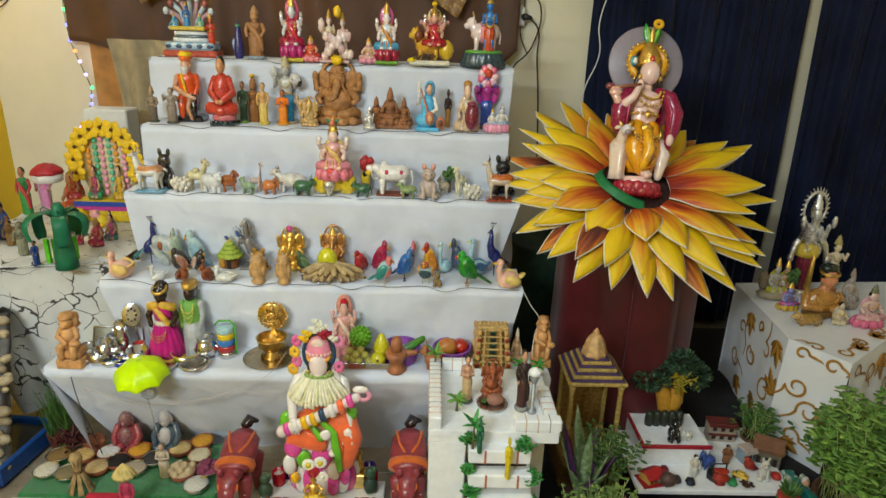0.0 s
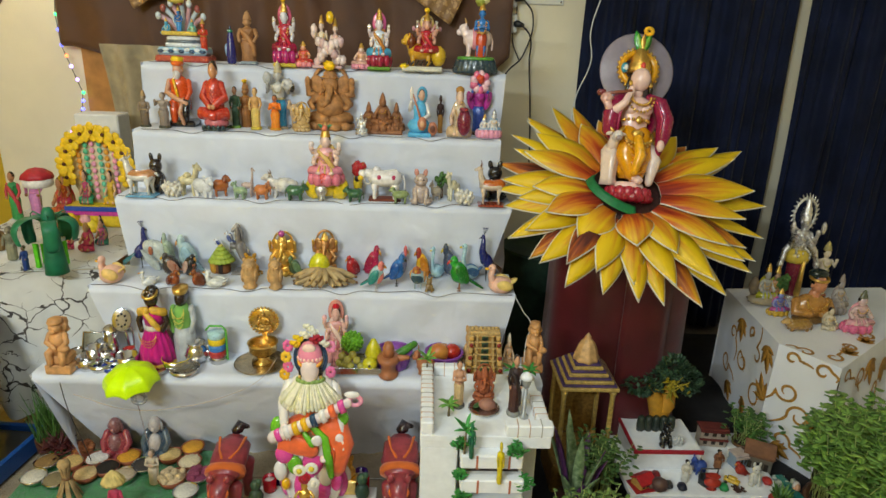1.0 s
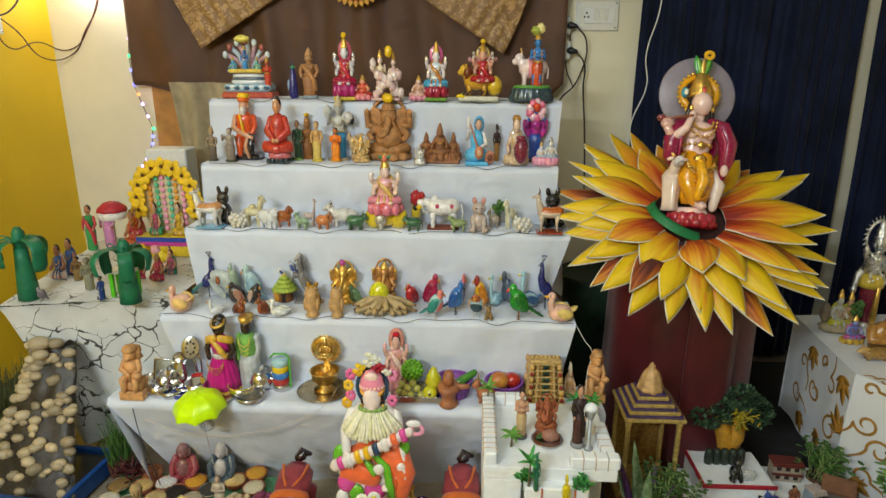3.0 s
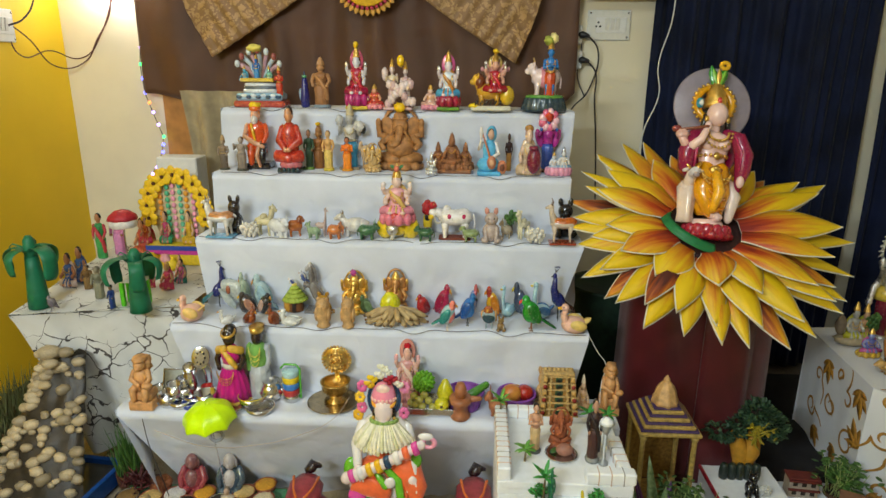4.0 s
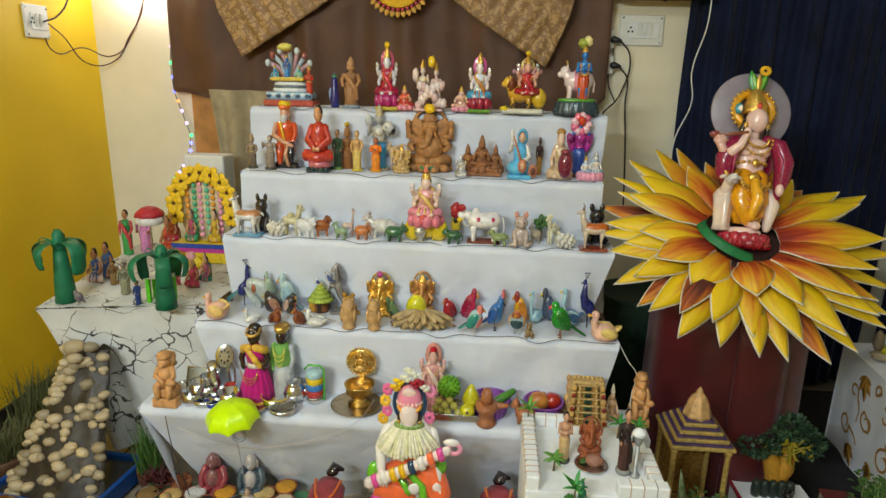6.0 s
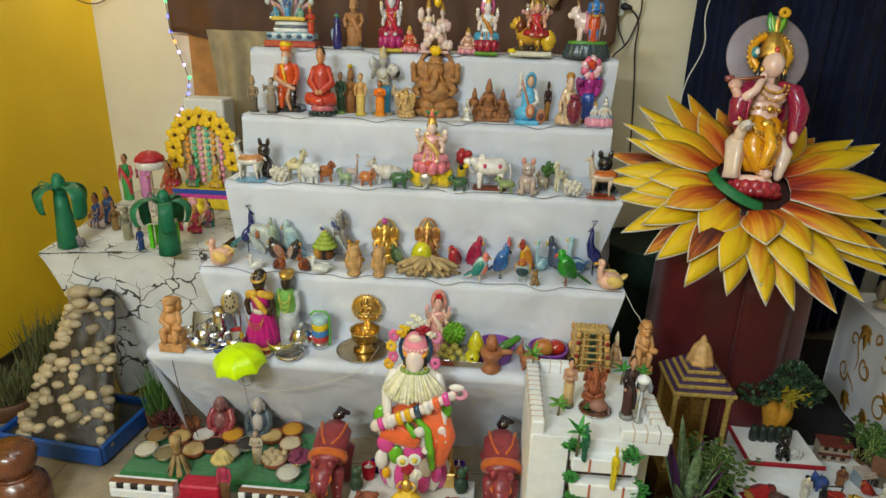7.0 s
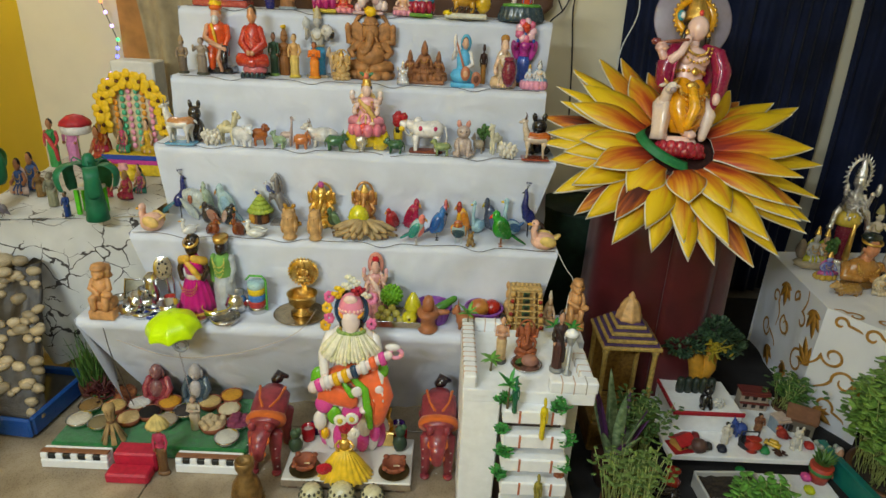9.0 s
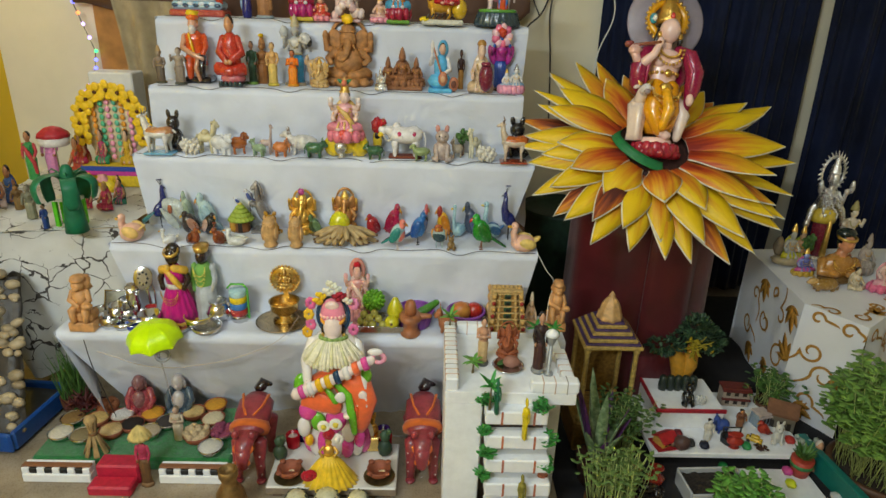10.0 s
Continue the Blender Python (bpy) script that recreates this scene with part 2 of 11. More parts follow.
    def fit_to(self, width, height, depth=None):
        """Scales the whole so that it is that wide and high and stands on z = 0, centred."""
        lo = [min(p[k] for p in self.v) for k in range(3)]
        hi = [max(p[k] for p in self.v) for k in range(3)]
        sx, sz = width / (hi[0] - lo[0]), height / (hi[2] - lo[2])
        sy = depth / (hi[1] - lo[1]) if depth else (sx + sz) / 2
        cx, cy = (lo[0] + hi[0]) / 2, (lo[1] + hi[1]) / 2
        self.v = [((p[0] - cx) * sx, (p[1] - cy) * sy, (p[2] - lo[2]) * sz) for p in self.v]
        return self

    def mesh(self, name):
        me = bpy.data.meshes.new(name)
        me.from_pydata(self.v, [], self.f)
        for m in self.mats:
            me.materials.append(m)
        me.polygons.foreach_set("material_index", self.m)
        me.polygons.foreach_set("use_smooth", self.smooth)
        me.update()
        return me


def thing(name, form, label, category, m=None, group="", kind=""):
    """One top-level thing made of one mesh."""
    ob = tagged(new(name, form.mesh(name)), label, category, group, kind)
    if m is not None:
        ob.matrix_world = m
    return ob


def holder(name, label, category, m=None, group="", kind=""):
    """A top-level thing that parents its parts."""
    ob = tagged(new(name), label, category, group, kind)
    ob.empty_display_size = 0.05
    if m is not None:
        ob.matrix_world = m
    return ob


def part(name, form, parent, label="", m=None):
    """One mesh of a thing, in the thing's own coordinates."""
    ob = new(name, form.mesh(name) if isinstance(form, Form) else form)
    ob.parent = parent
    if m is not None:
        ob.matrix_basis = m
    if label:
        tagged(ob, label)
    return ob


# ---------------------------------------------------------------- the room
WALL_Y, LEFT_X, RIGHT_X, CEIL_Z, BACK_Y = 0.76, -1.085, 3.9, 3.0, -4.2
CREAM = mat("cream_wall", (0.82, 0.74, 0.55), 0.75, var=0.06, scale=3, bump=0.15, fine=120)
YELLOW = mat("yellow_wall", (0.92, 0.61, 0.012), 0.6, var=0.06, scale=2, bump=0.15, fine=120)
TILE = mat("floor_tile", (0.30, 0.23, 0.15), 0.28, var=0.3, second=(0.42, 0.34, 0.24), scale=7, bump=0.05)
GROUT = mat("grout", (0.12, 0.10, 0.08), 0.9)
SKIRT = mat("dark_skirting", (0.02, 0.018, 0.016), 0.3)


def slab(name, lo, hi, material, category):
    f = Form().box([(a + b) / 2 for a, b in zip(lo, hi)], [b - a for a, b in zip(lo, hi)], material, bevel=0.002)
    return thing(name, f, category, category.split()[-1], kind="structure")


slab("wall_north", (LEFT_X - 0.15, WALL_Y, 0), (RIGHT_X + 0.15, WALL_Y + 0.15, CEIL_Z), CREAM, "cream painted plaster back wall")
slab("wall_west", (LEFT_X - 0.15, BACK_Y, 0), (LEFT_X, WALL_Y, CEIL_Z), YELLOW, "bright yellow painted plaster side wall")
slab("wall_east", (RIGHT_X, BACK_Y, 0), (RIGHT_X + 0.15, WALL_Y, CEIL_Z), CREAM, "cream painted plaster side wall")
slab("wall_south", (LEFT_X - 0.15, BACK_Y - 0.15, 0), (RIGHT_X + 0.15, BACK_Y, CEIL_Z), CREAM, "cream painted plaster rear wall")
slab("ceiling", (LEFT_X - 0.15, BACK_Y - 0.15, CEIL_Z), (RIGHT_X + 0.15, WALL_Y + 0.15, CEIL_Z + 0.12), mat("white_ceiling", (0.78, 0.77, 0.74), 0.8, var=0.04), "white painted ceiling")
slab("baseboard", (LEFT_X, BACK_Y, 0.0), (LEFT_X + 0.012, WALL_Y - 0.012, 0.10), SKIRT, "dark polished stone skirting board")
floor = slab("floor", (LEFT_X, BACK_Y, -0.12), (RIGHT_X, WALL_Y, -0.006), GROUT, "brown marbled tiled floor")
tile_mesh = Form().box((0, 0, 0), (0.596, 0.596, 0.012), TILE, bevel=0.002).mesh("tile")
for i in range(9):
    for j in range(9):
        x, y = LEFT_X + 0.30 + 0.6 * i, -3.92 + 0.6 * j
        if x < RIGHT_X - 0.2 and y < WALL_Y - 0.2:
            part("tile", tile_mesh, floor, m=pose(x, y, -0.006))

# ---------------------------------------------------------------- the stepped stand
stand = holder("stepped_stand", "five-step stand draped in white cotton cloth", "display stand")


def draped(parent, name, x0, x1, y0, y1, zt, zb, inset=0.0, seed=0, material=None, skew=(0.0, 0.0), tuck=0.0):
    """White cloth pulled over a step: flat top, soft front edge, hanging front and sides with folds."""
    material = material or WHITECLOTH
    f = Form()
    e = 0.012

    def drape(u, v):
        # v: 0 back of the tread, 0.3 front edge, 1 hem
        x = x0 + (x1 - x0) * u
        n = noise.noise((x * 5 + seed * 9.1, v * 3.0, seed * 3.7))
        n2 = noise.noise((x * 16 + seed * 5.3, v * 5.0, 4.2))
        if v <= 0.3:
            k = v / 0.3
            z = zt + 0.002 * n2 - (e * max(0, (k - 0.9) / 0.1) ** 2)
            return (x, y1 + (y0 - y1) * k, z)
        k = (v - 0.3) / 0.7
        xi = x + inset * k * (1 if u < 0.5 else -1) * abs(2 * u - 1) ** 3 + skew[0] * k * (1 - u) + skew[1] * k * u
        swell = 0.022 * k * n + 0.010 * k * n2 + 0.007 * k * noise.noise((x * 30 + v * 22, v * 14 - x * 9, seed)) + 0.008 * math.sin(x * 23 + seed + 2 * n) * k * k
        return (xi, y0 - 0.004 + e * 0.3 * (1 - k) - swell + 0.02 * k + tuck * k, zt - e - (zt - e - zb) * k)
    f.sheet(drape, 90, 26, material)
    for x, s in ((x0, 1), (x1, -1)):
        def side(u, v, x=x, s=s):
            y = y0 + (y1 - y0) * u
            n = noise.noise((y * 9 + seed, v * 3, x))
            return (x + s * (inset * v * (1 - u) ** 2) + s * 0.012 * v * n + (skew[0] if s > 0 else skew[1]) * v * (1 - u), y + 0.02 * v * (1 - u), zt - (zt - zb) * v)
        f.sheet(side, 12, 12, material)
    return part(name, f, parent)


# front edge y, top z, left and right ends of the steps, from the top down
Z5, Z4, Z3, Z2, Z1 = 1.377, 1.150, 0.934, 0.670, 0.420
Y5, Y4, Y3, Y2, Y1 = 0.0, -0.172, -0.309, -0.494, -0.659
draped(stand, "step_cloth", 0.0, 1.38, Y5, 0.26, Z5, Z4 - 0.03, 0.0, 1, skew=(-0.02, -0.01))
draped(stand, "step_cloth", 0.015, 1.357, Y4, Y5 + 0.02, Z4, Z3 - 0.03, 0.0, 2, skew=(-0.01, 0.0))
draped(stand, "step_cloth", -0.013, 1.396, Y3, Y4 + 0.02, Z3, Z2 - 0.03, 0.01, 3, skew=(0.015, -0.07))
draped(stand, "step_cloth", -0.051, 1.402, Y2, Y3 + 0.02, Z2, Z1 - 0.03, 0.02, 4, skew=(0.05, -0.03))
draped(stand, "step_cloth", -0.189, 1.49, Y1, Y2 + 0.02, Z1, 0.0, 0.03, 5, skew=(0.11, 0.0), tuck=0.17)

# ---------------------------------------------------------------- clay figures, each one plain mesh
HAIR = glaze("1c1513")


def turned(f, deg):
    c, s = math.cos(radians(deg)), math.sin(radians(deg))
    f.v = [(c * x - s * y, s * x + c * y, z) for x, y, z in f.v]
    return f


def crown(f, c, r, h, m, trim=None, knob=None):
    """A tall stepped crown with a beaded rim."""
    f.lathe([(r, 0), (r * 1.08, h * 0.12), (r * 0.92, h * 0.2), (r * 0.86, h * 0.45), (r * 0.6, h * 0.55), (r * 0.52, h * 0.78), (r * 0.25, h * 0.86), (0.001, h)], m, c, seg=14, frill=7, depth=0.05)
    for k in range(7):
        a = math.pi * (1 + (k + 0.5) / 7)
        f.ball((c[0] + r * math.cos(a), c[1] + r * math.sin(a), c[2] + h * 0.1), r * 0.18, trim or m, seg=6, rings=4)
    if knob:
        f.ball((c[0], c[1] - r * 0.4, c[2] + h), (r * 0.85, r * 0.85, r * 0.6), knob, seg=10, rings=6, rough=0.5)


def lotus(f, r, z0, z1, m, n=9, sy=0.8):
    h = z1 - z0
    f.lathe([(r * 0.75, z0), (r * 0.9, z0 + h * 0.3), (r, z0 + h * 0.6), (r * 0.85, z1)], m, seg=18, sy=sy)
    for k in range(n):
        a = 2 * math.pi * k / n
        f.ball((r * 0.9 * math.cos(a), r * 0.9 * sy * math.sin(a), z0 + h * 0.5), (r * 0.22, r * 0.3, h * 0.55), m, (0, 0, math.degrees(a)), seg=8, rings=6)


def beads(f, c, rx, rz, m, n=11, r=0.016, drop=0.0):
    """A string of beads hanging in front of c."""
    for k in range(n):
        a = math.pi * (1 + k / (n - 1))
        f.ball((c[0] + rx * math.cos(a), c[1] - 0.012 * math.sin(math.pi * k / (n - 1)), c[2] + (rz + drop) * math.sin(a)), r, m, seg=6, rings=4)


def head(f, c, r, skin, hair, face_tilt=0):
    f.ball(c, (r * 0.86, r * 0.9, r * 1.08), skin, (face_tilt, 0, 0), seg=14, rings=10)
    f.ball((c[0], c[1] + r * 0.28, c[2] + r * 0.2), (r * 0.98, r * 0.92, r * 1.05), hair, seg=14, rings=8)
    for s in (-1, 1):
        f.ball((c[0] + s * r * 0.86, c[1], c[2] - r * 0.1), (r * 0.16, r * 0.2, r * 0.28), skin, seg=6, rings=5)


def seated(skin, dress, top=None, crowned=GOLD, base=None, halo=None, arms=2, knob=None, sash=None, held=None, ground=None, hair=None):
    """A cross-legged figure on a lotus or a plinth."""
    f = Form()
    top, hair = top or skin, hair or HAIR
    z = 0.0
    if ground:
        f.box((0, 0, 0.03), (0.62, 0.46, 0.06), ground, bevel=0.02)
        z = 0.06
    if base:
        lotus(f, 0.33, z, z + 0.2, base)
        z += 0.17
    for s in (-1, 1):
        f.limb([(s * 0.08, 0.06, z + 0.09), (s * 0.27, -0.09, z + 0.07), (-s * 0.06, -0.17, z + 0.06)], [0.10, 0.085, 0.055], dress)
        f.ball((-s * 0.12, -0.2, z + 0.05), (0.06, 0.045, 0.03), skin, seg=8, rings=5)
    f.lathe([(0.19, z + 0.02), (0.185, z + 0.14), (0.135, z + 0.25), (0.165, z + 0.36), (0.15, z + 0.42), (0.05, z + 0.46)], top, seg=20, sy=0.72)
    # drape behind the shoulders and pleats over the lap
    f.ball((0, 0.07, z + 0.28), (0.22, 0.05, 0.25), sash or dress, seg=16, rings=10)
    for k in range(5):
        f.limb([(-0.10 + 0.05 * k, -0.13, z + 0.16), (-0.13 + 0.065 * k, -0.2, z + 0.09), (-0.14 + 0.07 * k, -0.2, z + 0.01)], [0.016, 0.024, 0.018], dress if k % 2 else (sash or top), seg=7)
    f.ring((0, 0, z + 0.2), 0.13, 0.022, crowned or dress, sy=0.75, seg=16, sides=6)
    for k in range(arms // 2):
        up = 0.12 * k
        for s in (-1, 1):
            hand = (s * (0.21 + 0.05 * k), -0.15 + 0.06 * k, z + 0.22 + up * 1.9)
            f.limb([(s * 0.13, 0, z + 0.38), (s * (0.22 + 0.03 * k), -0.03, z + 0.26 + up), hand], [0.058, 0.05, 0.04], skin)
            f.ball(hand, 0.05, skin, seg=8, rings=6)
            f.ring((s * (0.21 + 0.03 * k), -0.03, z + 0.27 + up), 0.045, 0.012, crowned or GOLD, (0, 70, 0), seg=10, sides=5)
            if k == 1:
                f.ball((hand[0], hand[1], hand[2] + 0.06), (0.05, 0.04, 0.06), held or dress, seg=8, rings=6, rough=0.3)
    if sash:
        f.limb([(-0.13, -0.06, z + 0.4), (0.02, -0.12, z + 0.28), (0.17, -0.1, z + 0.1)], [0.035, 0.05, 0.04], sash)
    beads(f, (0, -0.1, z + 0.38), 0.1, 0.09, GOLD, 9)
    beads(f, (0, -0.11, z + 0.38), 0.12, 0.17, crowned or sash or dress, 11)
    f.limb([(0, 0, z + 0.4), (0, -0.01, z + 0.5)], 0.05, skin)
    head(f, (0, -0.02, z + 0.56), 0.108, skin, hair)
    if halo:
        f.lathe([(0.001, 0), (0.17, 0.0), (0.19, 0.012), (0.17, 0.025), (0.001, 0.02)], halo, (0, 0.09, z + 0.58), (90, 0, 0), seg=24)
    if crowned:
        crown(f, (0, 0, z + 0.62), 0.085, 0.22, crowned, knob=knob)
    elif knob:
        f.ball((0, 0, z + 0.67), (0.08, 0.08, 0.05), knob, rough=0.5)
    return f


def standing(skin, dress, top=None, crowned=None, base=None, hair=None, arms="down", shawl=None, knob=None, bald=False):
    """A standing robed figure."""
    f = Form()
    top, hair = top or dress, skin if bald else (hair or HAIR)
    z = 0.0
    if base:
        f.lathe([(0.17, 0), (0.18, 0.03), (0.16, 0.06), (0.13, 0.07)], base, seg=18, sy=0.8)
        z = 0.05
    f.lathe([(0.12, z), (0.135, z + 0.02), (0.125, z + 0.2), (0.14, z + 0.4), (0.1, z + 0.5)], dress, seg=28, sy=0.75, frill=9, depth=0.05)
    f.lathe([(0.115, z + 0.46), (0.1, z + 0.52), (0.135, z + 0.64), (0.14, z + 0.7), (0.05, z + 0.75)], top, seg=16, sy=0.68)
    for s in (-1, 1):
        if arms == "down":
            pts = [(s * 0.135, 0, z + 0.69), (s * 0.18, -0.02, z + 0.56), (s * 0.14, -0.09, z + 0.45)]
        elif arms == "fold":
            pts = [(s * 0.135, 0, z + 0.69), (s * 0.17, -0.04, z + 0.55), (s * 0.02, -0.13, z + 0.6)]
        else:
            pts = [(s * 0.135, 0, z + 0.69), (s * 0.2, -0.05, z + 0.6), (s * 0.17, -0.12, z + 0.74)]
        f.limb(pts, [0.045, 0.038, 0.03], top if shawl is None else shawl)
        f.ball(pts[-1], 0.036, skin, seg=8, rings=6)
    if shawl:
        f.limb([(-0.12, -0.05, z + 0.7), (0.02, -0.12, z + 0.55), (0.12, -0.08, z + 0.35), (0.13, -0.06, z + 0.15)], [0.035, 0.05, 0.05, 0.04], shawl)
    f.ring((0, 0, z + 0.49), 0.11, 0.02, crowned or top, sy=0.75, seg=16, sides=6)
    beads(f, (0, -0.09, z + 0.69), 0.09, 0.1, crowned or top, 9)
    f.limb([(0, 0, z + 0.72), (0, 0, z + 0.79)], 0.045, skin)
    head(f, (0, -0.01, z + 0.85), 0.085, skin, hair)
    if crowned:
        crown(f, (0, 0.01, z + 0.9), 0.075, 0.2, crowned, knob=knob)
    elif knob:
        f.ball((0, 0, z + 0.95), (0.08, 0.08, 0.04), knob, rough=0.5)
    return f


def ganesh(m, trim=None, base=None, knob=None):
    """The elephant-headed idol, heavy-bodied, seated."""
    f = Form()
    trim = trim or m
    lotus(f, 0.36, 0, 0.13, base or m, 10)
    for s in (-1, 1):
        f.limb([(s * 0.1, 0.02, 0.2), (s * 0.3, -0.1, 0.19), (s * 0.04, -0.2, 0.17)], [0.11, 0.1, 0.06], m)
        f.limb([(s * 0.2, 0, 0.52), (s * 0.33, -0.05, 0.4), (s * 0.27, -0.18, 0.36)], [0.07, 0.06, 0.05], m)
        f.limb([(s * 0.2, 0.04, 0.54), (s * 0.36, 0.02, 0.56), (s * 0.36, -0.04, 0.7)], [0.06, 0.055, 0.045], m)
        f.ball((s * 0.36, -0.05, 0.75), (0.05, 0.04, 0.08), trim, seg=8, rings=6)
        f.ball((s * 0.22, 0.02, 0.7), (0.13, 0.035, 0.15), m, (0, s * 12, s * 18), seg=12, rings=8)
        f.limb([(s * 0.09, -0.15, 0.62), (s * 0.13, -0.25, 0.57)], [0.025, 0.012], trim)
    f.ball((0, -0.03, 0.36), (0.24, 0.21, 0.2), m, seg=18, rings=12)
    f.lathe([(0.2, 0.4), (0.22, 0.5), (0.1, 0.6)], m, seg=16, sy=0.8)
    f.ball((0, -0.04, 0.7), (0.14, 0.14, 0.15), m, seg=16, rings=10)
    f.limb([(0, -0.15, 0.68), (0, -0.22, 0.57), (-0.02, -0.25, 0.46), (-0.1, -0.24, 0.4), (-0.14, -0.25, 0.43)], [0.075, 0.062, 0.05, 0.042, 0.035], m, seg=10)
    f.ring((0, -0.05, 0.46), 0.2, 0.016, trim, (70, 0, 0), sides=6)
    crown(f, (0, -0.02, 0.8), 0.12, 0.2, trim, knob=knob)
    f.ring((0, 0.08, 0.72), 0.28, 0.03, m, (90, 0, 0), sides=6)
    return f


def beast(body, face=None, legs=None, neck=(0.10, 0.17), head_r=0.11, girth=0.18, leg=0.23, ears=0.06, horns=None, tail=None,
          spots=None, saddle=None, hump=None, mane=None, base=None, trunk=False, snout=0.09):
    """A four-legged animal that looks along -x."""
    f = Form()
    face, legs = face or body, legs or body
    z = 0.05 if base else 0.0
    if base:
        f.box((0, 0, 0.025), (0.62, 0.26, 0.05), base, bevel=0.015)
    for x in (-0.19, 0.19):
        for y in (-0.07, 0.07):
            f.limb([(x, y, z + leg + 0.05), (x + 0.01, y, z + leg * 0.5), (x, y, z + 0.03)], [0.07, 0.048, 0.044], legs)
            f.ball((x - 0.015, y, z + 0.025), (0.045, 0.036, 0.025), legs, seg=8, rings=4)
    f.limb([(-0.2, 0, z + leg + 0.13), (0, 0, z + leg + 0.12), (0.2, 0, z + leg + 0.14)], [girth * 0.9, girth, girth * 0.95], body, seg=14)
    hx, hz = -0.24 - neck[0], z + leg + 0.16 + neck[1]
    f.limb([(-0.2, 0, z + leg + 0.17), (-0.24 - neck[0] * 0.5, 0, z + leg + 0.16 + neck[1] * 0.55), (hx, 0, hz)], [girth * 0.75, head_r * 0.85, head_r * 0.85], body, seg=10)
    f.ball((hx - 0.02, 0, hz + 0.02), (head_r * 1.1, head_r * 0.85, head_r), face, seg=12, rings=8)
    f.ball((hx - 0.02 - snout, 0, hz - 0.02), (head_r * 0.75, head_r * 0.55, head_r * 0.55), face, seg=10, rings=6)
    for s in (-1, 1):
        f.ball((hx + 0.02, s * head_r * 0.9, hz + head_r * 0.8), (ears * 0.45, ears * 0.8, ears), face, (s * -30, 0, 0), seg=8, rings=6)
        if horns:
            f.limb([(hx, s * 0.04, hz + 0.07), (hx + 0.03, s * 0.09, hz + 0.15), (hx, s * 0.1, hz + 0.22)], [0.02, 0.015, 0.007], horns, seg=6)
    if trunk:
        f.limb([(hx - 0.08, 0, hz), (hx - 0.13, 0, hz - 0.14), (hx - 0.1, 0, hz - 0.26)], [0.05, 0.035, 0.025], face)
    if hump:
        f.ball((0.02, 0, z + leg + 0.25), (0.13, 0.1, 0.1), hump)
    if mane:
        f.ball((hx + 0.06, 0, hz - 0.02), (head_r * 1.2, head_r * 1.35, head_r * 1.45), mane, rough=0.4)
    if saddle:
        f.lathe([(girth * 1.06, -0.13), (girth * 1.1, 0), (girth * 1.08, 0.13)], saddle, (0.02, 0, z + leg + 0.13), (0, 90, 0), seg=16)
    if spots:
        for k in range(7):
            f.ball((-0.18 + 0.06 * k, -girth * 0.8, z + leg + 0.1 + 0.05 * math.sin(k * 2.3)), (0.03, 0.025, 0.03), spots, seg=7, rings=5)
    f.limb([(0.3, 0, z + leg + 0.2), (0.36, 0, z + leg + 0.1), (0.35, 0, z + leg - 0.05)], [0.025, 0.018, 0.022], tail or body, seg=6)
    return f


def bird(body, wing=None, beak=None, belly=None, tail=0.3, legs=None, crest=None, lean=40, plump=1.0, hd=None):
    """A perched bird that looks along -x."""
    f = Form()
    wing, beak, belly, hd = wing or body, beak or matte("c98a2a"), belly or body, hd or body
    z = 0.12 if legs else 0.0
    if legs:
        for s in (-1, 1):
            f.limb([(0, s * 0.06, 0.16), (-0.01, s * 0.06, 0.01)], 0.014, legs, seg=6)
            f.limb([(-0.05, s * 0.06, 0.012), (0.03, s * 0.06, 0.012)], 0.012, legs, seg=6)
    f.ball((0, 0, z + 0.2), (0.24 * plump, 0.15 * plump, 0.17 * plump), body, (0, -lean, 0) if False else (0, lean, 0), seg=16, rings=10)
    f.ball((-0.07, 0, z + 0.18), (0.17 * plump, 0.13 * plump, 0.15 * plump), belly, (0, lean, 0), seg=14, rings=10)
    f.ball((-0.15, 0, z + 0.4), (0.1, 0.09, 0.1), hd, seg=14, rings=10)
    f.limb([(-0.08, 0, z + 0.28), (-0.14, 0, z + 0.38)], [0.11, 0.085], hd)
    f.limb([(-0.23, 0, z + 0.4), (-0.29, 0, z + 0.37), (-0.3, 0, z + 0.34)], [0.035, 0.022, 0.008], beak, seg=8)
    for s in (-1, 1):
        f.ball((0.06, s * 0.125 * plump, z + 0.2), (0.21, 0.035, 0.11), wing, (0, lean + 5, s * -8), seg=12, rings=8)
        f.ball((-0.21, s * 0.07, z + 0.43), 0.018, HAIR, seg=6, rings=4)
    f.blade((0.12, 0, z + 0.12), (0.15 + tail, 0, z + 0.12 - tail * 0.5), 0.14, wing, thick=0.03, side=(0, 1, 0))
    if crest:
        for k in (-1, 0, 1):
            f.limb([(-0.14, k * 0.015, z + 0.48), (-0.12 + 0.04 * k, 0, z + 0.62)], [0.008, 0.006], crest, seg=5)
            f.ball((-0.12 + 0.04 * k, 0, z + 0.62), 0.022, crest, seg=6, rings=4)
    return f


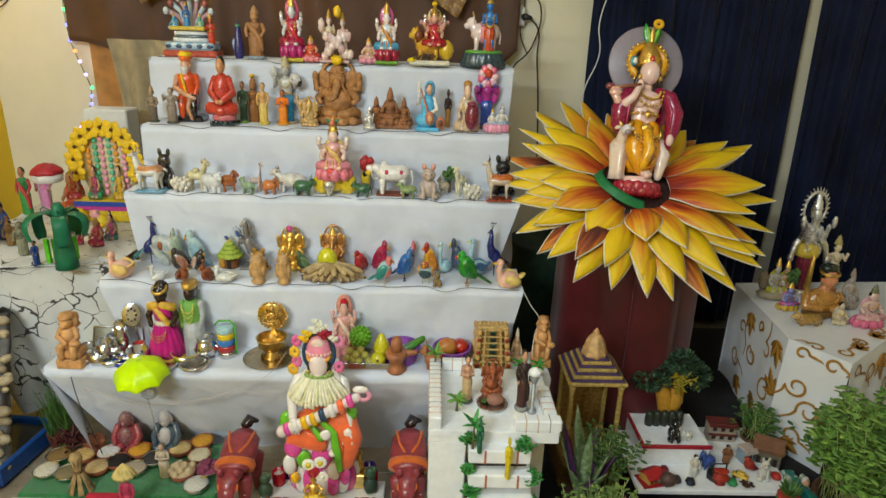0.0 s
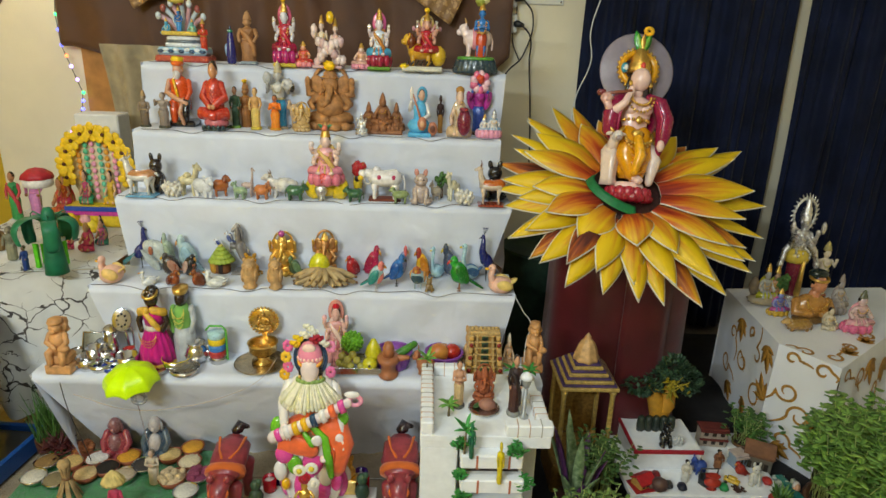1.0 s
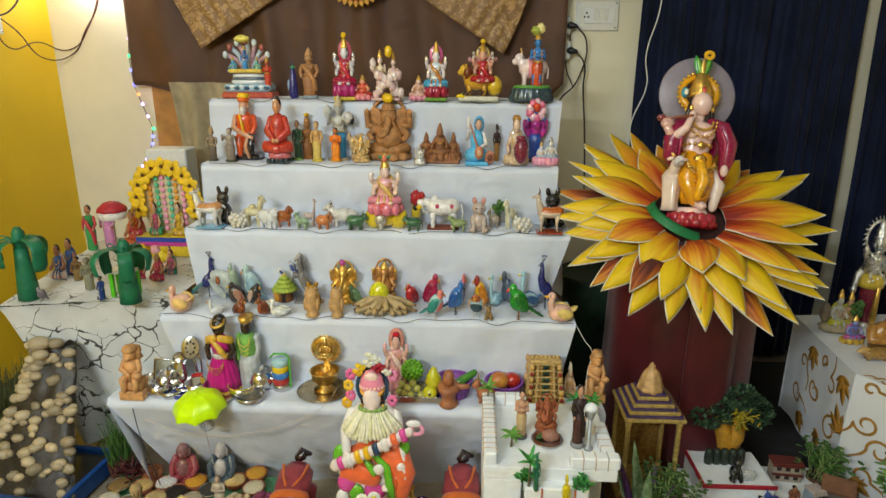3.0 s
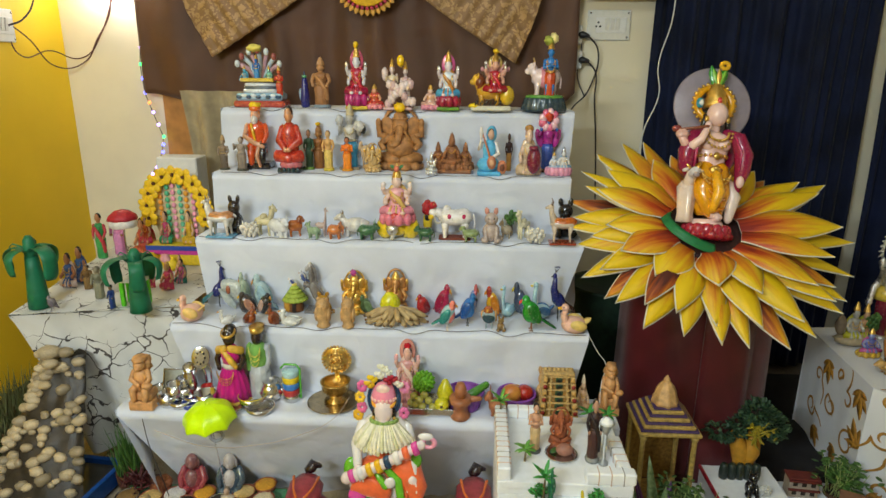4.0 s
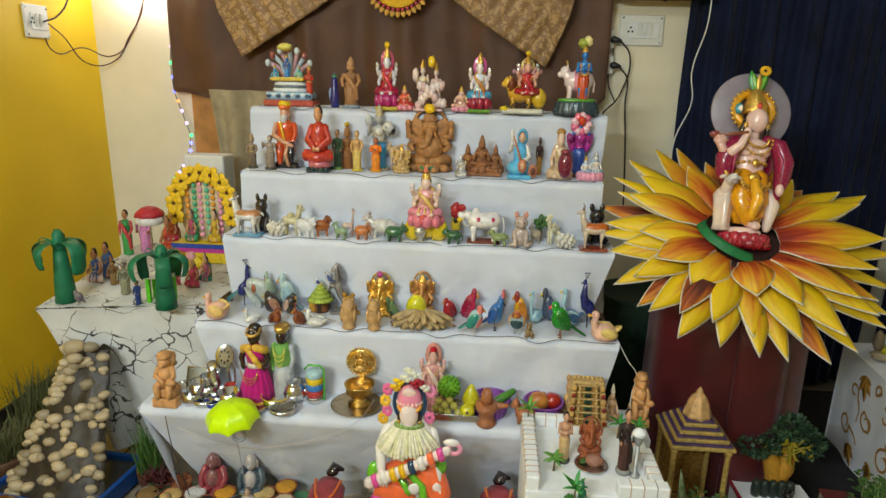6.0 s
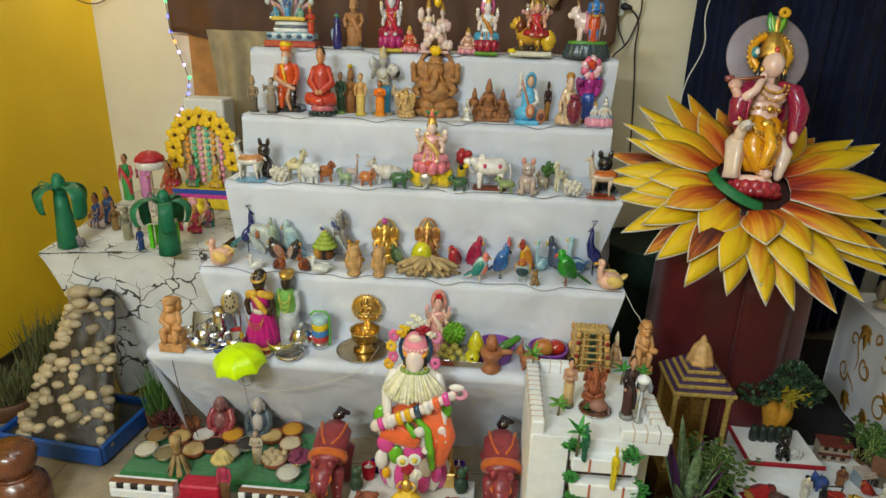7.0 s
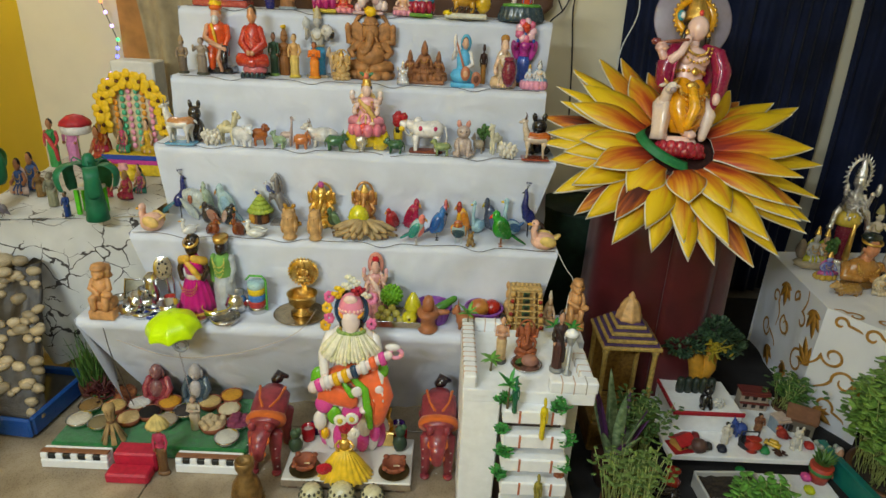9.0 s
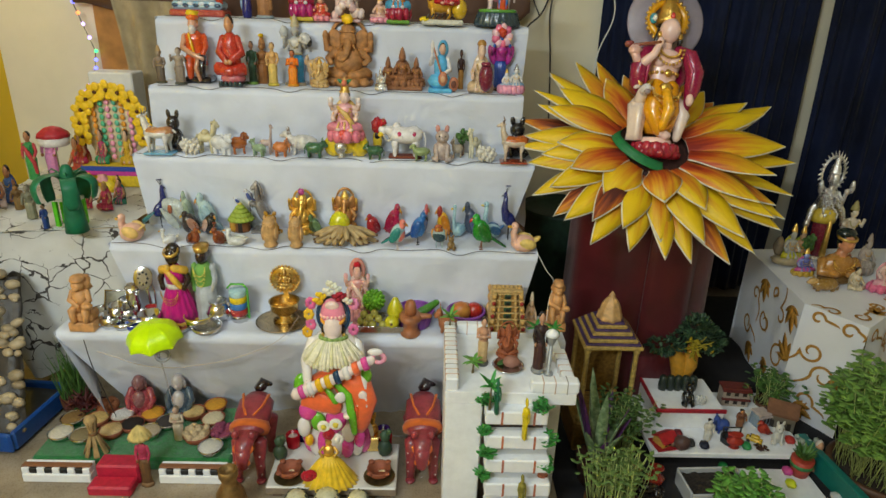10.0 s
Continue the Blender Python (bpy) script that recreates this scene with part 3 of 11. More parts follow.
def duck(body, wing=None, beak=None, neck=0.3, nest=None):
    """A long-necked swimming bird that looks along -x."""
    f = Form()
    wing, beak = wing or body, beak or matte("d99a25")
    f.ball((0, 0, 0.17), (0.32, 0.2, 0.17), body, seg=16, rings=10)
    f.limb([(-0.2, 0, 0.22), (-0.27, 0, 0.3 + neck * 0.4), (-0.22, 0, 0.28 + neck)], [0.11, 0.075, 0.07], body, seg=12)
    f.ball((-0.24, 0, 0.32 + neck), (0.1, 0.08, 0.08), body, seg=12, rings=8)
    f.ball((-0.36, 0, 0.3 + neck), (0.07, 0.045, 0.025), beak, seg=10, rings=6)
    for s in (-1, 1):
        f.ball((0.08, s * 0.16, 0.22), (0.22, 0.05, 0.11), wing, (0, 12, s * -6), seg=12, rings=8)
        f.ball((-0.29, s * 0.065, 0.35 + neck), 0.016, HAIR, seg=6, rings=4)
    f.blade((0.22, 0, 0.2), (0.42, 0, 0.3), 0.18, wing, thick=0.04, side=(0, 1, 0))
    if nest:
        f.ring((0, 0, 0.05), 0.3, 0.06, nest, sy=0.8)
    return f


def peacock(body, train, legs):
    f = Form()
    for s in (-1, 1):
        f.limb([(0, s * 0.05, 0.3), (0, s * 0.05, 0.01)], 0.014, legs, seg=6)
    f.ball((0.02, 0, 0.36), (0.2, 0.13, 0.13), body, (0, 25, 0), seg=14, rings=10)
    f.limb([(-0.08, 0, 0.4), (-0.16, 0, 0.55), (-0.13, 0, 0.75)], [0.14, 0.11, 0.065], body, seg=12)
    f.ball((-0.15, 0, 0.79), (0.065, 0.055, 0.055), body, seg=10, rings=8)
    f.limb([(-0.2, 0, 0.79), (-0.27, 0, 0.77)], [0.02, 0.006], legs, seg=6)
    for k in range(5):
        f.limb([(-0.13, 0, 0.83), (-0.16 + 0.035 * k, 0, 0.94)], 0.005, legs, seg=5)
        f.ball((-0.16 + 0.035 * k, 0, 0.95), 0.016, body, seg=6, rings=4)
    for k in range(-3, 4):
        f.blade((0.1, 0, 0.36), (0.55, k * 0.07, 0.12 + 0.01 * abs(k)), 0.13, train, thick=0.015, side=(0, 1, 0))
    return f




def statue(name, form, label, category, x, y, z, w, h, depth=0.0, turn=0.0, group="", lean=0.0):
    """Sizes a figure and stands it in its place."""
    if turn:
        turned(form, turn)
    form.fit_to(w, h, depth or None)
    return thing(name, form, label, category, pose(x, y, z, lean, 0, 0), group)



def joined(f, g, c=(0, 0, 0), s=1.0, rz=0.0):
    """Adds the solids of g to f, scaled, turned and moved."""
    o = len(f.v)
    xf = pose(*c, 0, 0, rz)
    f.v.extend(tuple(xf @ (Vector(p) * s)) for p in g.v)
    for face, m, sm in zip(g.f, g.m, g.smooth):
        f.f.append(tuple(i + o for i in face))
        f.m.append(f.slot(g.mats[m]))
        f.smooth.append(sm)
    return f


def serpent_idol():
    f = Form()
    f.box((0, 0, 0.06), (1.1, 0.45, 0.12), glaze("b84a38"), bevel=0.03)
    f.box((0, 0, 0.19), (1.0, 0.4, 0.14), glaze("9fc4d8"), bevel=0.04)
    for k in range(9):
        f.ball((-0.42 + 0.105 * k, -0.19, 0.19 + 0.03 * (k % 2)), (0.07, 0.04, 0.035), glaze("e6eef0") if k % 2 else glaze("35506a"), seg=8, rings=6)
    for k in range(3):
        f.ring((0, 0, 0.3 + 0.055 * k), 0.36 - 0.02 * k, 0.04, glaze("d8dde0") if k != 1 else glaze("54606a"), sy=0.5, seg=28)
    f.box((-0.02, -0.05, 0.5), (0.72, 0.3, 0.07), glaze("d8b840"), bevel=0.02)
    for k in range(7):
        a = radians(-66 + 22 * k)
        tip = (0.5 * math.sin(a) - 0.05, 0.1, 0.62 + 0.42 * math.cos(a))
        f.limb([(0.1 * math.sin(a) - 0.05, 0.14, 0.5), (0.3 * math.sin(a) - 0.05, 0.16, 0.6 + 0.26 * math.cos(a)), tip], [0.05, 0.045, 0.05], glaze("b8c8d0") if k % 2 else glaze("c89aa0"), seg=8)
        f.ball((tip[0], 0.04, tip[2]), (0.06, 0.05, 0.07), glaze("a05048") if k % 2 else glaze("cfd8da"), seg=8, rings=6)
    joined(f, standing(glaze("2f7ac0"), glaze("3a8ac8"), glaze("2f6ab0"), GOLD), (-0.06, -0.05, 0.5), 0.42)
    joined(f, seated(glaze("58a8c8"), glaze("58b0d0"), glaze("48a0c8"), GOLD), (-0.32, -0.05, 0.48), 0.34)
    joined(f, seated(glaze("7ab8a8"), glaze("68b8b0"), glaze("88c8a8"), GOLD), (0.2, -0.05, 0.48), 0.34)
    joined(f, standing(glaze("d06038"), glaze("c84028"), glaze("c83828"), GOLD, arms="fold"), (0.44, -0.12, 0.22), 0.5)
    f.ball((-0.1, 0.02, 1.08), (0.14, 0.1, 0.07), matte("e8d868"), rough=0.6, seg=14)
    return f


def blue_bottle():
    f = Form()
    b = glaze("20206a")
    f.lathe([(0.13, 0), (0.16, 0.06), (0.17, 0.2), (0.15, 0.4), (0.12, 0.6), (0.1, 0.72), (0.1, 0.78), (0.04, 0.82)], b, seg=18)
    f.limb([(0, 0, 0.8), (0, 0, 0.95)], [0.05, 0.03], glaze("354060"))
    f.ball((-0.16, 0.03, 0.36), (0.07, 0.09, 0.16), glaze("8aa0b8"), rough=0.3)
    f.ball((0, 0, 0.83), (0.1, 0.09, 0.05), glaze("3a8a60"))
    return f


def couple_idol(a, b, c, flower):
    f = Form()
    f.box((0, 0.02, 0.03), (0.9, 0.5, 0.06), b, bevel=0.02)
    joined(f, standing(a, b, c, GOLD, hair=a, arms="up"), (-0.2, 0.05, 0.0), 0.95)
    joined(f, standing(a, c, b, GOLD, hair=a, shawl=a), (0.22, 0.02, 0.0), 0.9)
    for k in range(14):
        t = k / 13
        f.ball((-0.3 + 0.75 * t, -0.12 - 0.05 * math.sin(3 * t), 0.12 + 0.4 * abs(math.sin(k * 1.7))), (0.12, 0.07, 0.1), a if k % 3 else b, rough=0.4)
    f.ball((-0.42, 0, 0.72), (0.1, 0.06, 0.14), a, rough=0.3)
    f.ball((0.08, -0.02, 0.98), (0.12, 0.09, 0.12), flower, rough=0.3)
    return f


def lion_rider():
    f = Form()
    f.box((0, 0, 0.05), (1.05, 0.45, 0.1), glaze("e0dcc8"), bevel=0.03)
    for k in range(6):
        f.limb([(-0.4 + 0.12 * k, -0.23, 0.13), (-0.34 + 0.12 * k, -0.23, 0.2)], 0.02, HAIR, seg=6)
    lion = beast(glaze("d09a28"), glaze("e0b030"), mane=glaze("7a3a18"), leg=0.14, neck=(0.05, 0.16), girth=0.16)
    joined(f, lion, (-0.05, 0, 0.1), 1.05)
    rider = seated(glaze("e0a890"), glaze("b01c28"), glaze("b82030"), GOLD, None, glaze("d8b868"), 4, matte("f2c818"), glaze("c82838"), SILVER)
    joined(f, rider, (0.1, -0.03, 0.36), 0.95)
    for k in range(4):
        for s in (-1, 1):
            a = radians(20 + 28 * k)
            p = (0.1 + s * 0.36 * math.cos(a), 0.05, 0.72 + 0.28 * math.sin(a))
            f.limb([(0.1 + s * 0.1, 0.03, 0.74), p], [0.035, 0.03], glaze("d89a90"), seg=6)
            f.ball(p, 0.05, SILVER if k % 2 else glaze("c89098"), seg=8, rings=6)
    f.ball((0.42, -0.02, 0.3), (0.2, 0.14, 0.2), glaze("d8b028"), rough=0.1)
    f.ball((-0.45, -0.18, 0.1), (0.12, 0.06, 0.05), matte("f2d018"), rough=0.4)
    return f


def cowherd():
    f = Form()
    rock = glaze("33464e")
    f.lathe([(0.52, 0), (0.54, 0.05), (0.47, 0.24), (0.44, 0.26)], rock, seg=40, sy=0.55, frill=20, depth=0.03)
    f.lathe([(0.46, 0.25), (0.45, 0.29), (0.38, 0.31)], glaze("5a9a3a"), seg=24, sy=0.55)
    joined(f, beast(glaze("e8d0cc"), glaze("ecd8d4"), saddle=glaze("e090a0"), horns=glaze("c8a060"), neck=(0.05, 0.1), leg=0.2), (0.02, 0.1, 0.28), 1.05)
    b = glaze("2b78c0")
    joined(f, standing(b, glaze("c8481c"), b, GOLD, hair=HAIR, arms="fold"), (0.1, -0.12, 0.28), 0.95)
    for s in (-1, 1):
        f.limb([(0.1 + s * 0.06, -0.14, 0.5), (0.1 + s * 0.06, -0.15, 0.32)], [0.06, 0.05], b)
    beads(f, (0.1, -0.22, 0.92), 0.1, 0.2, matte("d89a50"), 13, 0.018)
    f.ball((0.06, -0.1, 1.3), (0.13, 0.1, 0.08), matte("a8b048"), rough=0.6)
    f.ball((0.16, -0.1, 1.34), (0.1, 0.08, 0.09), matte("e8d890"), rough=0.5)
    return f


def saint():
    f = Form()
    o = glaze("d8501c")
    f.box((0.05, 0, 0.05), (0.5, 0.36, 0.1), glaze("241c1a"), bevel=0.03)
    f.limb([(0.0, 0.05, 0.35), (-0.1, -0.12, 0.32), (-0.08, -0.16, 0.1)], [0.13, 0.1, 0.06], o)
    f.limb([(0.05, 0.05, 0.35), (0.17, -0.16, 0.36), (0.16, -0.18, 0.12)], [0.13, 0.08, 0.05], glaze("201a1c"))
    f.limb([(0.12, -0.16, 0.4), (0.05, -0.2, 0.22), (0.12, -0.22, 0.06)], [0.05, 0.045, 0.035], glaze("c08a68"))
    f.lathe([(0.2, 0.25), (0.19, 0.4), (0.17, 0.6), (0.18, 0.68), (0.06, 0.75)], o, seg=18, sy=0.75)
    f.limb([(-0.18, 0, 0.66), (-0.23, -0.06, 0.5), (0.0, -0.18, 0.42), (0.2, -0.2, 0.36)], [0.06, 0.05, 0.04, 0.035], glaze("d09a78"))
    f.limb([(0.18, 0, 0.66), (0.22, -0.05, 0.52), (0.18, -0.16, 0.4)], [0.06, 0.05, 0.04], o)
    f.limb([(-0.05, -0.13, 0.7), (0, -0.16, 0.55), (0.03, -0.16, 0.42)], [0.025, 0.03, 0.02], glaze("e8b020"))
    head(f, (0, -0.02, 0.83), 0.1, glaze("d8a080"), glaze("e08a30"))
    f.ball((0, -0.08, 0.76), (0.07, 0.06, 0.08), glaze("d8d0c8"))
    f.ball((0, 0.0, 0.93), (0.12, 0.12, 0.06), glaze("e86a1c"))
    f.ball((0, 0.0, 0.98), (0.11, 0.1, 0.05), matte("f2c818"), rough=0.5)
    return f


def monk(robe, skin):
    f = Form()
    f.box((0, 0, 0.03), (0.56, 0.42, 0.06), glaze("16282c"), bevel=0.02)
    for k in range(5):
        f.ball((-0.22 + 0.11 * k, -0.2, 0.05), (0.05, 0.03, 0.04), glaze("20383a"), seg=8, rings=6)
    f.lathe([(0.25, 0.06), (0.28, 0.1), (0.26, 0.18)], glaze("c86a70"), seg=24, sy=0.75)
    for s in (-1, 1):
        f.limb([(s * 0.1, 0.04, 0.26), (s * 0.3, -0.08, 0.25), (-s * 0.06, -0.2, 0.22)], [0.11, 0.1, 0.07], robe)
        f.limb([(s * 0.16, 0, 0.66), (s * 0.26, -0.04, 0.48), (s * 0.06, -0.2, 0.38)], [0.085, 0.08, 0.06], robe)
        f.ball((s * 0.04, -0.23, 0.36), (0.06, 0.04, 0.04), skin, seg=8, rings=6)
    f.lathe([(0.22, 0.2), (0.2, 0.4), (0.2, 0.6), (0.16, 0.7), (0.06, 0.76)], robe, seg=20, sy=0.75)
    for k in range(4):
        f.limb([(-0.17 + 0.02 * k, -0.1, 0.68 - 0.07 * k), (0.02, -0.18, 0.56 - 0.08 * k), (0.18, -0.12, 0.5 - 0.08 * k)], 0.014, robe, seg=6)
    head(f, (0, -0.02, 0.86), 0.11, skin, glaze("2a2220"))
    f.ball((0, 0.02, 0.97), (0.06, 0.06, 0.04), glaze("2a2220"))
    return f


def bull_rider():
    f = joined(Form(), standing(glaze("b8b4ac"), glaze("3aa0d0"), glaze("c8c4bc"), matte("c8b890"), hair=glaze("9a968e"), arms="up"), (0, 0, 0), 1.0)
    f.ball((0.2, -0.06, 0.72), (0.12, 0.09, 0.1), glaze("d8d4cc"), rough=0.3)
    f.ball((0.28, -0.06, 0.68), (0.06, 0.06, 0.08), glaze("2a2a28"))
    f.ball((-0.2, -0.04, 0.82), (0.08, 0.06, 0.1), glaze("c8c8c4"), rough=0.3)
    f.box((0, 0, 0.02), (0.4, 0.3, 0.05), glaze("8a7a60"))
    return f


def trio(m):
    f = Form().box((0, 0, 0.05), (1.0, 0.4, 0.1), m, bevel=0.03)
    for x, s in ((-0.34, 0.62), (0, 0.82), (0.34, 0.62)):
        joined(f, seated(m, m, m, m, m, None, 2, hair=m), (x, 0, 0.06), s)
    return f


def singer():
    f = Form()
    b, w, t = matte("5fb4dc"), matte("e8e0d8"), matte("c07a58")
    f.box((0, 0, 0.04), (0.62, 0.4, 0.08), b, bevel=0.03)
    f.ball((-0.02, -0.02, 0.2), (0.3, 0.2, 0.15), b, rough=0.1)
    f.lathe([(0.18, 0.18), (0.16, 0.4), (0.18, 0.56), (0.07, 0.66)], b, seg=18, sy=0.75)
    head(f, (0.04, -0.04, 0.76), 0.095, matte("dcae90"), matte("241c1c"))
    f.ball((0.05, 0.05, 0.76), (0.14, 0.13, 0.16), b)
    f.limb([(0.17, 0, 0.58), (0.24, -0.06, 0.4), (0.04, -0.2, 0.33)], [0.06, 0.05, 0.035], w)
    f.limb([(-0.17, 0, 0.58), (-0.26, -0.06, 0.5), (-0.22, -0.12, 0.66)], [0.06, 0.05, 0.035], w)
    f.limb([(0.06, -0.2, 0.26), (-0.22, -0.14, 0.86)], [0.03, 0.018], t)
    f.ball((-0.22, -0.14, 0.8), (0.05, 0.05, 0.12), w)
    f.ball((0.06, -0.22, 0.26), (0.12, 0.08, 0.13), t)
    f.ball((0.06, -0.29, 0.26), (0.06, 0.02, 0.06), matte("d8a880"))
    f.ball((0.34, -0.1, 0.16), (0.13, 0.08, 0.13), t)
    f.ball((0.34, -0.17, 0.16), (0.07, 0.02, 0.07), matte("6a3a28"))
    return f


def pot_child():
    f = joined(Form(), seated(glaze("e8c4a8"), glaze("d8b890"), glaze("d8c0a0"), None, None, None, 2, None, hair=glaze("a86a3a")), (0, 0, 0), 1.0)
    f.ball((0.12, -0.22, 0.22), (0.19, 0.16, 0.2), glaze("7a2038"), seg=18, rings=12)
    f.lathe([(0.1, 0), (0.13, 0.02), (0.11, 0.05)], glaze("8a2840"), (0.1, -0.24, 0.38), seg=16)
    f.ball((0.0, 0.02, 0.66), (0.12, 0.1, 0.06), glaze("b8823a"))
    return f


def flower_doll():
    f = joined(Form(), standing(glaze("2a5ab0"), glaze("2a50a8"), glaze("b0308a"), None, glaze("503020"), hair=glaze("2a4a30"), arms="up"), (0, 0, 0), 1.0)
    pink = glaze("e06a8a")
    for k in range(9):
        a = 2 * math.pi * k / 9
        f.ball((0.14 * math.cos(a), -0.05, 0.95 + 0.13 * math.sin(a)), (0.1, 0.05, 0.08), pink if k % 2 else glaze("f0c0c8"), (0, -math.degrees(a), 0), rough=0.3)
    f.ball((0, -0.1, 1.02), (0.09, 0.06, 0.08), glaze("d84828"), rough=0.5)
    for s in (-1, 1):
        f.ball((s * 0.2, 0, 0.62), (0.08, 0.05, 0.18), glaze("c03a9a"), (0, s * 20, 0))
    return f


def pair_on_lotus():
    f = Form()
    lotus(f, 0.5, 0, 0.3, glaze("e89ab0"), 14, 0.6)
    joined(f, seated(glaze("e0dcd8"), glaze("a0b8d0"), glaze("d8d8dc"), GOLD), (-0.2, -0.05, 0.24), 0.75)
    joined(f, seated(glaze("e0dcd8"), glaze("8ab0c8"), glaze("e0d8d0"), SILVER), (0.18, 0, 0.24), 0.95)
    return f


def deer(back, belly, base, antler):
    """A slender standing deer that looks along +x, with a spotted back."""
    f = Form()
    f.box((0, 0, 0.025), (0.62, 0.26, 0.05), base, bevel=0.015)
    for x, y in ((-0.2, -0.06), (-0.17, 0.06), (0.17, -0.06), (0.2, 0.06)):
        f.limb([(x, y, 0.42), (x + (0.02 if x < 0 else -0.005), y, 0.25), (x, y, 0.06)], [0.07, 0.032, 0.024], belly, seg=10)
        f.ball((x + 0.01, y, 0.062), (0.035, 0.028, 0.016), antler, seg=8, rings=5)
    f.limb([(-0.2, 0, 0.50), (0, 0, 0.47), (0.2, 0, 0.49)], [0.125, 0.115, 0.12], belly, seg=16)
    f.limb([(-0.21, 0, 0.53), (0, 0, 0.505), (0.19, 0, 0.53)], [0.122, 0.108, 0.112], back, seg=16)
    f.limb([(0.2, 0, 0.54), (0.27, 0, 0.72), (0.28, 0, 0.84)], [0.095, 0.062, 0.055], belly, seg=12)
    f.ball((0.30, -0.01, 0.87), (0.075, 0.058, 0.06), belly, (0, 20, 0))
    f.ball((0.375, -0.015, 0.85), (0.05, 0.036, 0.036), belly, (0, 20, 0))
    for k in (-1, 1):
        f.ball((0.25, k * 0.075, 0.91), (0.025, 0.05, 0.022), belly, (k * 25, 0, 0), seg=8, rings=6)
        f.limb([(0.28, k * 0.03, 0.92), (0.25, k * 0.06, 1.0), (0.27, k * 0.07, 1.06)], [0.014, 0.01, 0.006], antler, seg=6)
    for k in range(12):
        f.ball((-0.22 + 0.037 * k, -0.105 + 0.012 * (k % 3), 0.56 + 0.035 * math.sin(k * 2.3)), (0.012, 0.01, 0.012), matte("f0e4d0"), seg=6, rings=5)
    f.limb([(-0.32, 0, 0.56), (-0.36, 0, 0.5)], [0.03, 0.015], belly, seg=8)
    return f


def decorated_cow(white, pink):
    """A broad white cow with two pink discs on its flank, its head hung with flowers."""
    f = Form()
    f.box((0.02, 0, 0.025), (0.72, 0.26, 0.05), matte("7a3a24"), bevel=0.02)
    for x, y in ((-0.2, -0.08), (-0.18, 0.08), (0.24, -0.08), (0.26, 0.08)):
        f.limb([(x, y, 0.32), (x, y, 0.18), (x, y, 0.06)], [0.085, 0.055, 0.05], white, seg=10)
    f.limb([(-0.22, 0, 0.46), (0.02, 0, 0.44), (0.26, 0, 0.46)], [0.17, 0.165, 0.175], white, seg=18)
    f.ball((-0.16, 0, 0.62), (0.09, 0.08, 0.07), white)
    f.limb([(-0.26, 0, 0.5), (-0.4, -0.03, 0.56)], [0.12, 0.085], white, seg=12)
    f.ball((-0.46, -0.05, 0.55), (0.10, 0.08, 0.085), white)
    f.ball((-0.50, -0.10, 0.47), (0.065, 0.055, 0.055), matte("e8c020"))
    f.ball((-0.47, -0.05, 0.69), (0.085, 0.07, 0.07), matte("b01824"), rough=0.4)
    for k in (-1, 1):
        f.limb([(-0.42, k * 0.06, 0.63), (-0.45, k * 0.1, 0.74)], [0.02, 0.008], matte("c8b060"), seg=6)
        f.ball((-0.10 + 0.16 * (k + 1), -0.155, 0.5), (0.045, 0.028, 0.05), pink, seg=12, rings=8)
    f.limb([(0.42, 0, 0.5), (0.46, 0, 0.35), (0.45, 0, 0.22)], [0.025, 0.018, 0.03], white, seg=8)
    beads(f, (-0.34, -0.13, 0.5), 0.09, 0.14, matte("d8d0c0"), 11, 0.02)
    return f


def bear(m, ear=None):
    """A small animal sitting up."""
    f = Form()
    ear = ear or m
    f.ball((0, 0, 0.24), (0.22, 0.2, 0.25), m, seg=16, rings=10)
    f.ball((0, -0.06, 0.58), (0.17, 0.16, 0.16), m, seg=14, rings=10)
    f.ball((0, -0.21, 0.54), (0.08, 0.07, 0.06), m, seg=10, rings=6)
    for s in (-1, 1):
        f.ball((s * 0.11, -0.02, 0.76), (0.06, 0.04, 0.1), ear, (0, s * 12, 0), seg=8, rings=6)
        f.limb([(s * 0.14, -0.08, 0.36), (s * 0.13, -0.2, 0.16), (s * 0.12, -0.24, 0.04)], [0.07, 0.055, 0.05], m)
        f.ball((s * 0.17, -0.14, 0.07), (0.09, 0.14, 0.07), m, seg=10, rings=6)
        f.ball((s * 0.07, -0.2, 0.61), 0.022, HAIR, seg=6, rings=4)
    f.limb([(0.1, 0.16, 0.1), (0.26, 0.1, 0.08), (0.28, -0.04, 0.06)], [0.05, 0.045, 0.03], m)
    return f


def woolly(m):
    f = Form()
    for k in range(26):
        a, b = k * 2.4, -0.9 + 1.8 * (k / 25)
        r = math.sqrt(1 - b * b)
        f.ball((0.3 * r * math.cos(a), 0.2 * r * math.sin(a), 0.26 + 0.2 * b), 0.085, m, seg=8, rings=6)
    f.ball((0, 0, 0.26), (0.3, 0.2, 0.2), m)
    f.ball((-0.26, -0.12, 0.34), (0.11, 0.1, 0.11), m)
    for x in (-0.16, 0.16):
        for y in (-0.09, 0.09):
            f.limb([(x, y, 0.12), (x, y, 0.02)], 0.045, m)
    f.limb([(-0.22, -0.08, 0.44), (-0.24, -0.06, 0.56)], [0.04, 0.02], m)
    return f


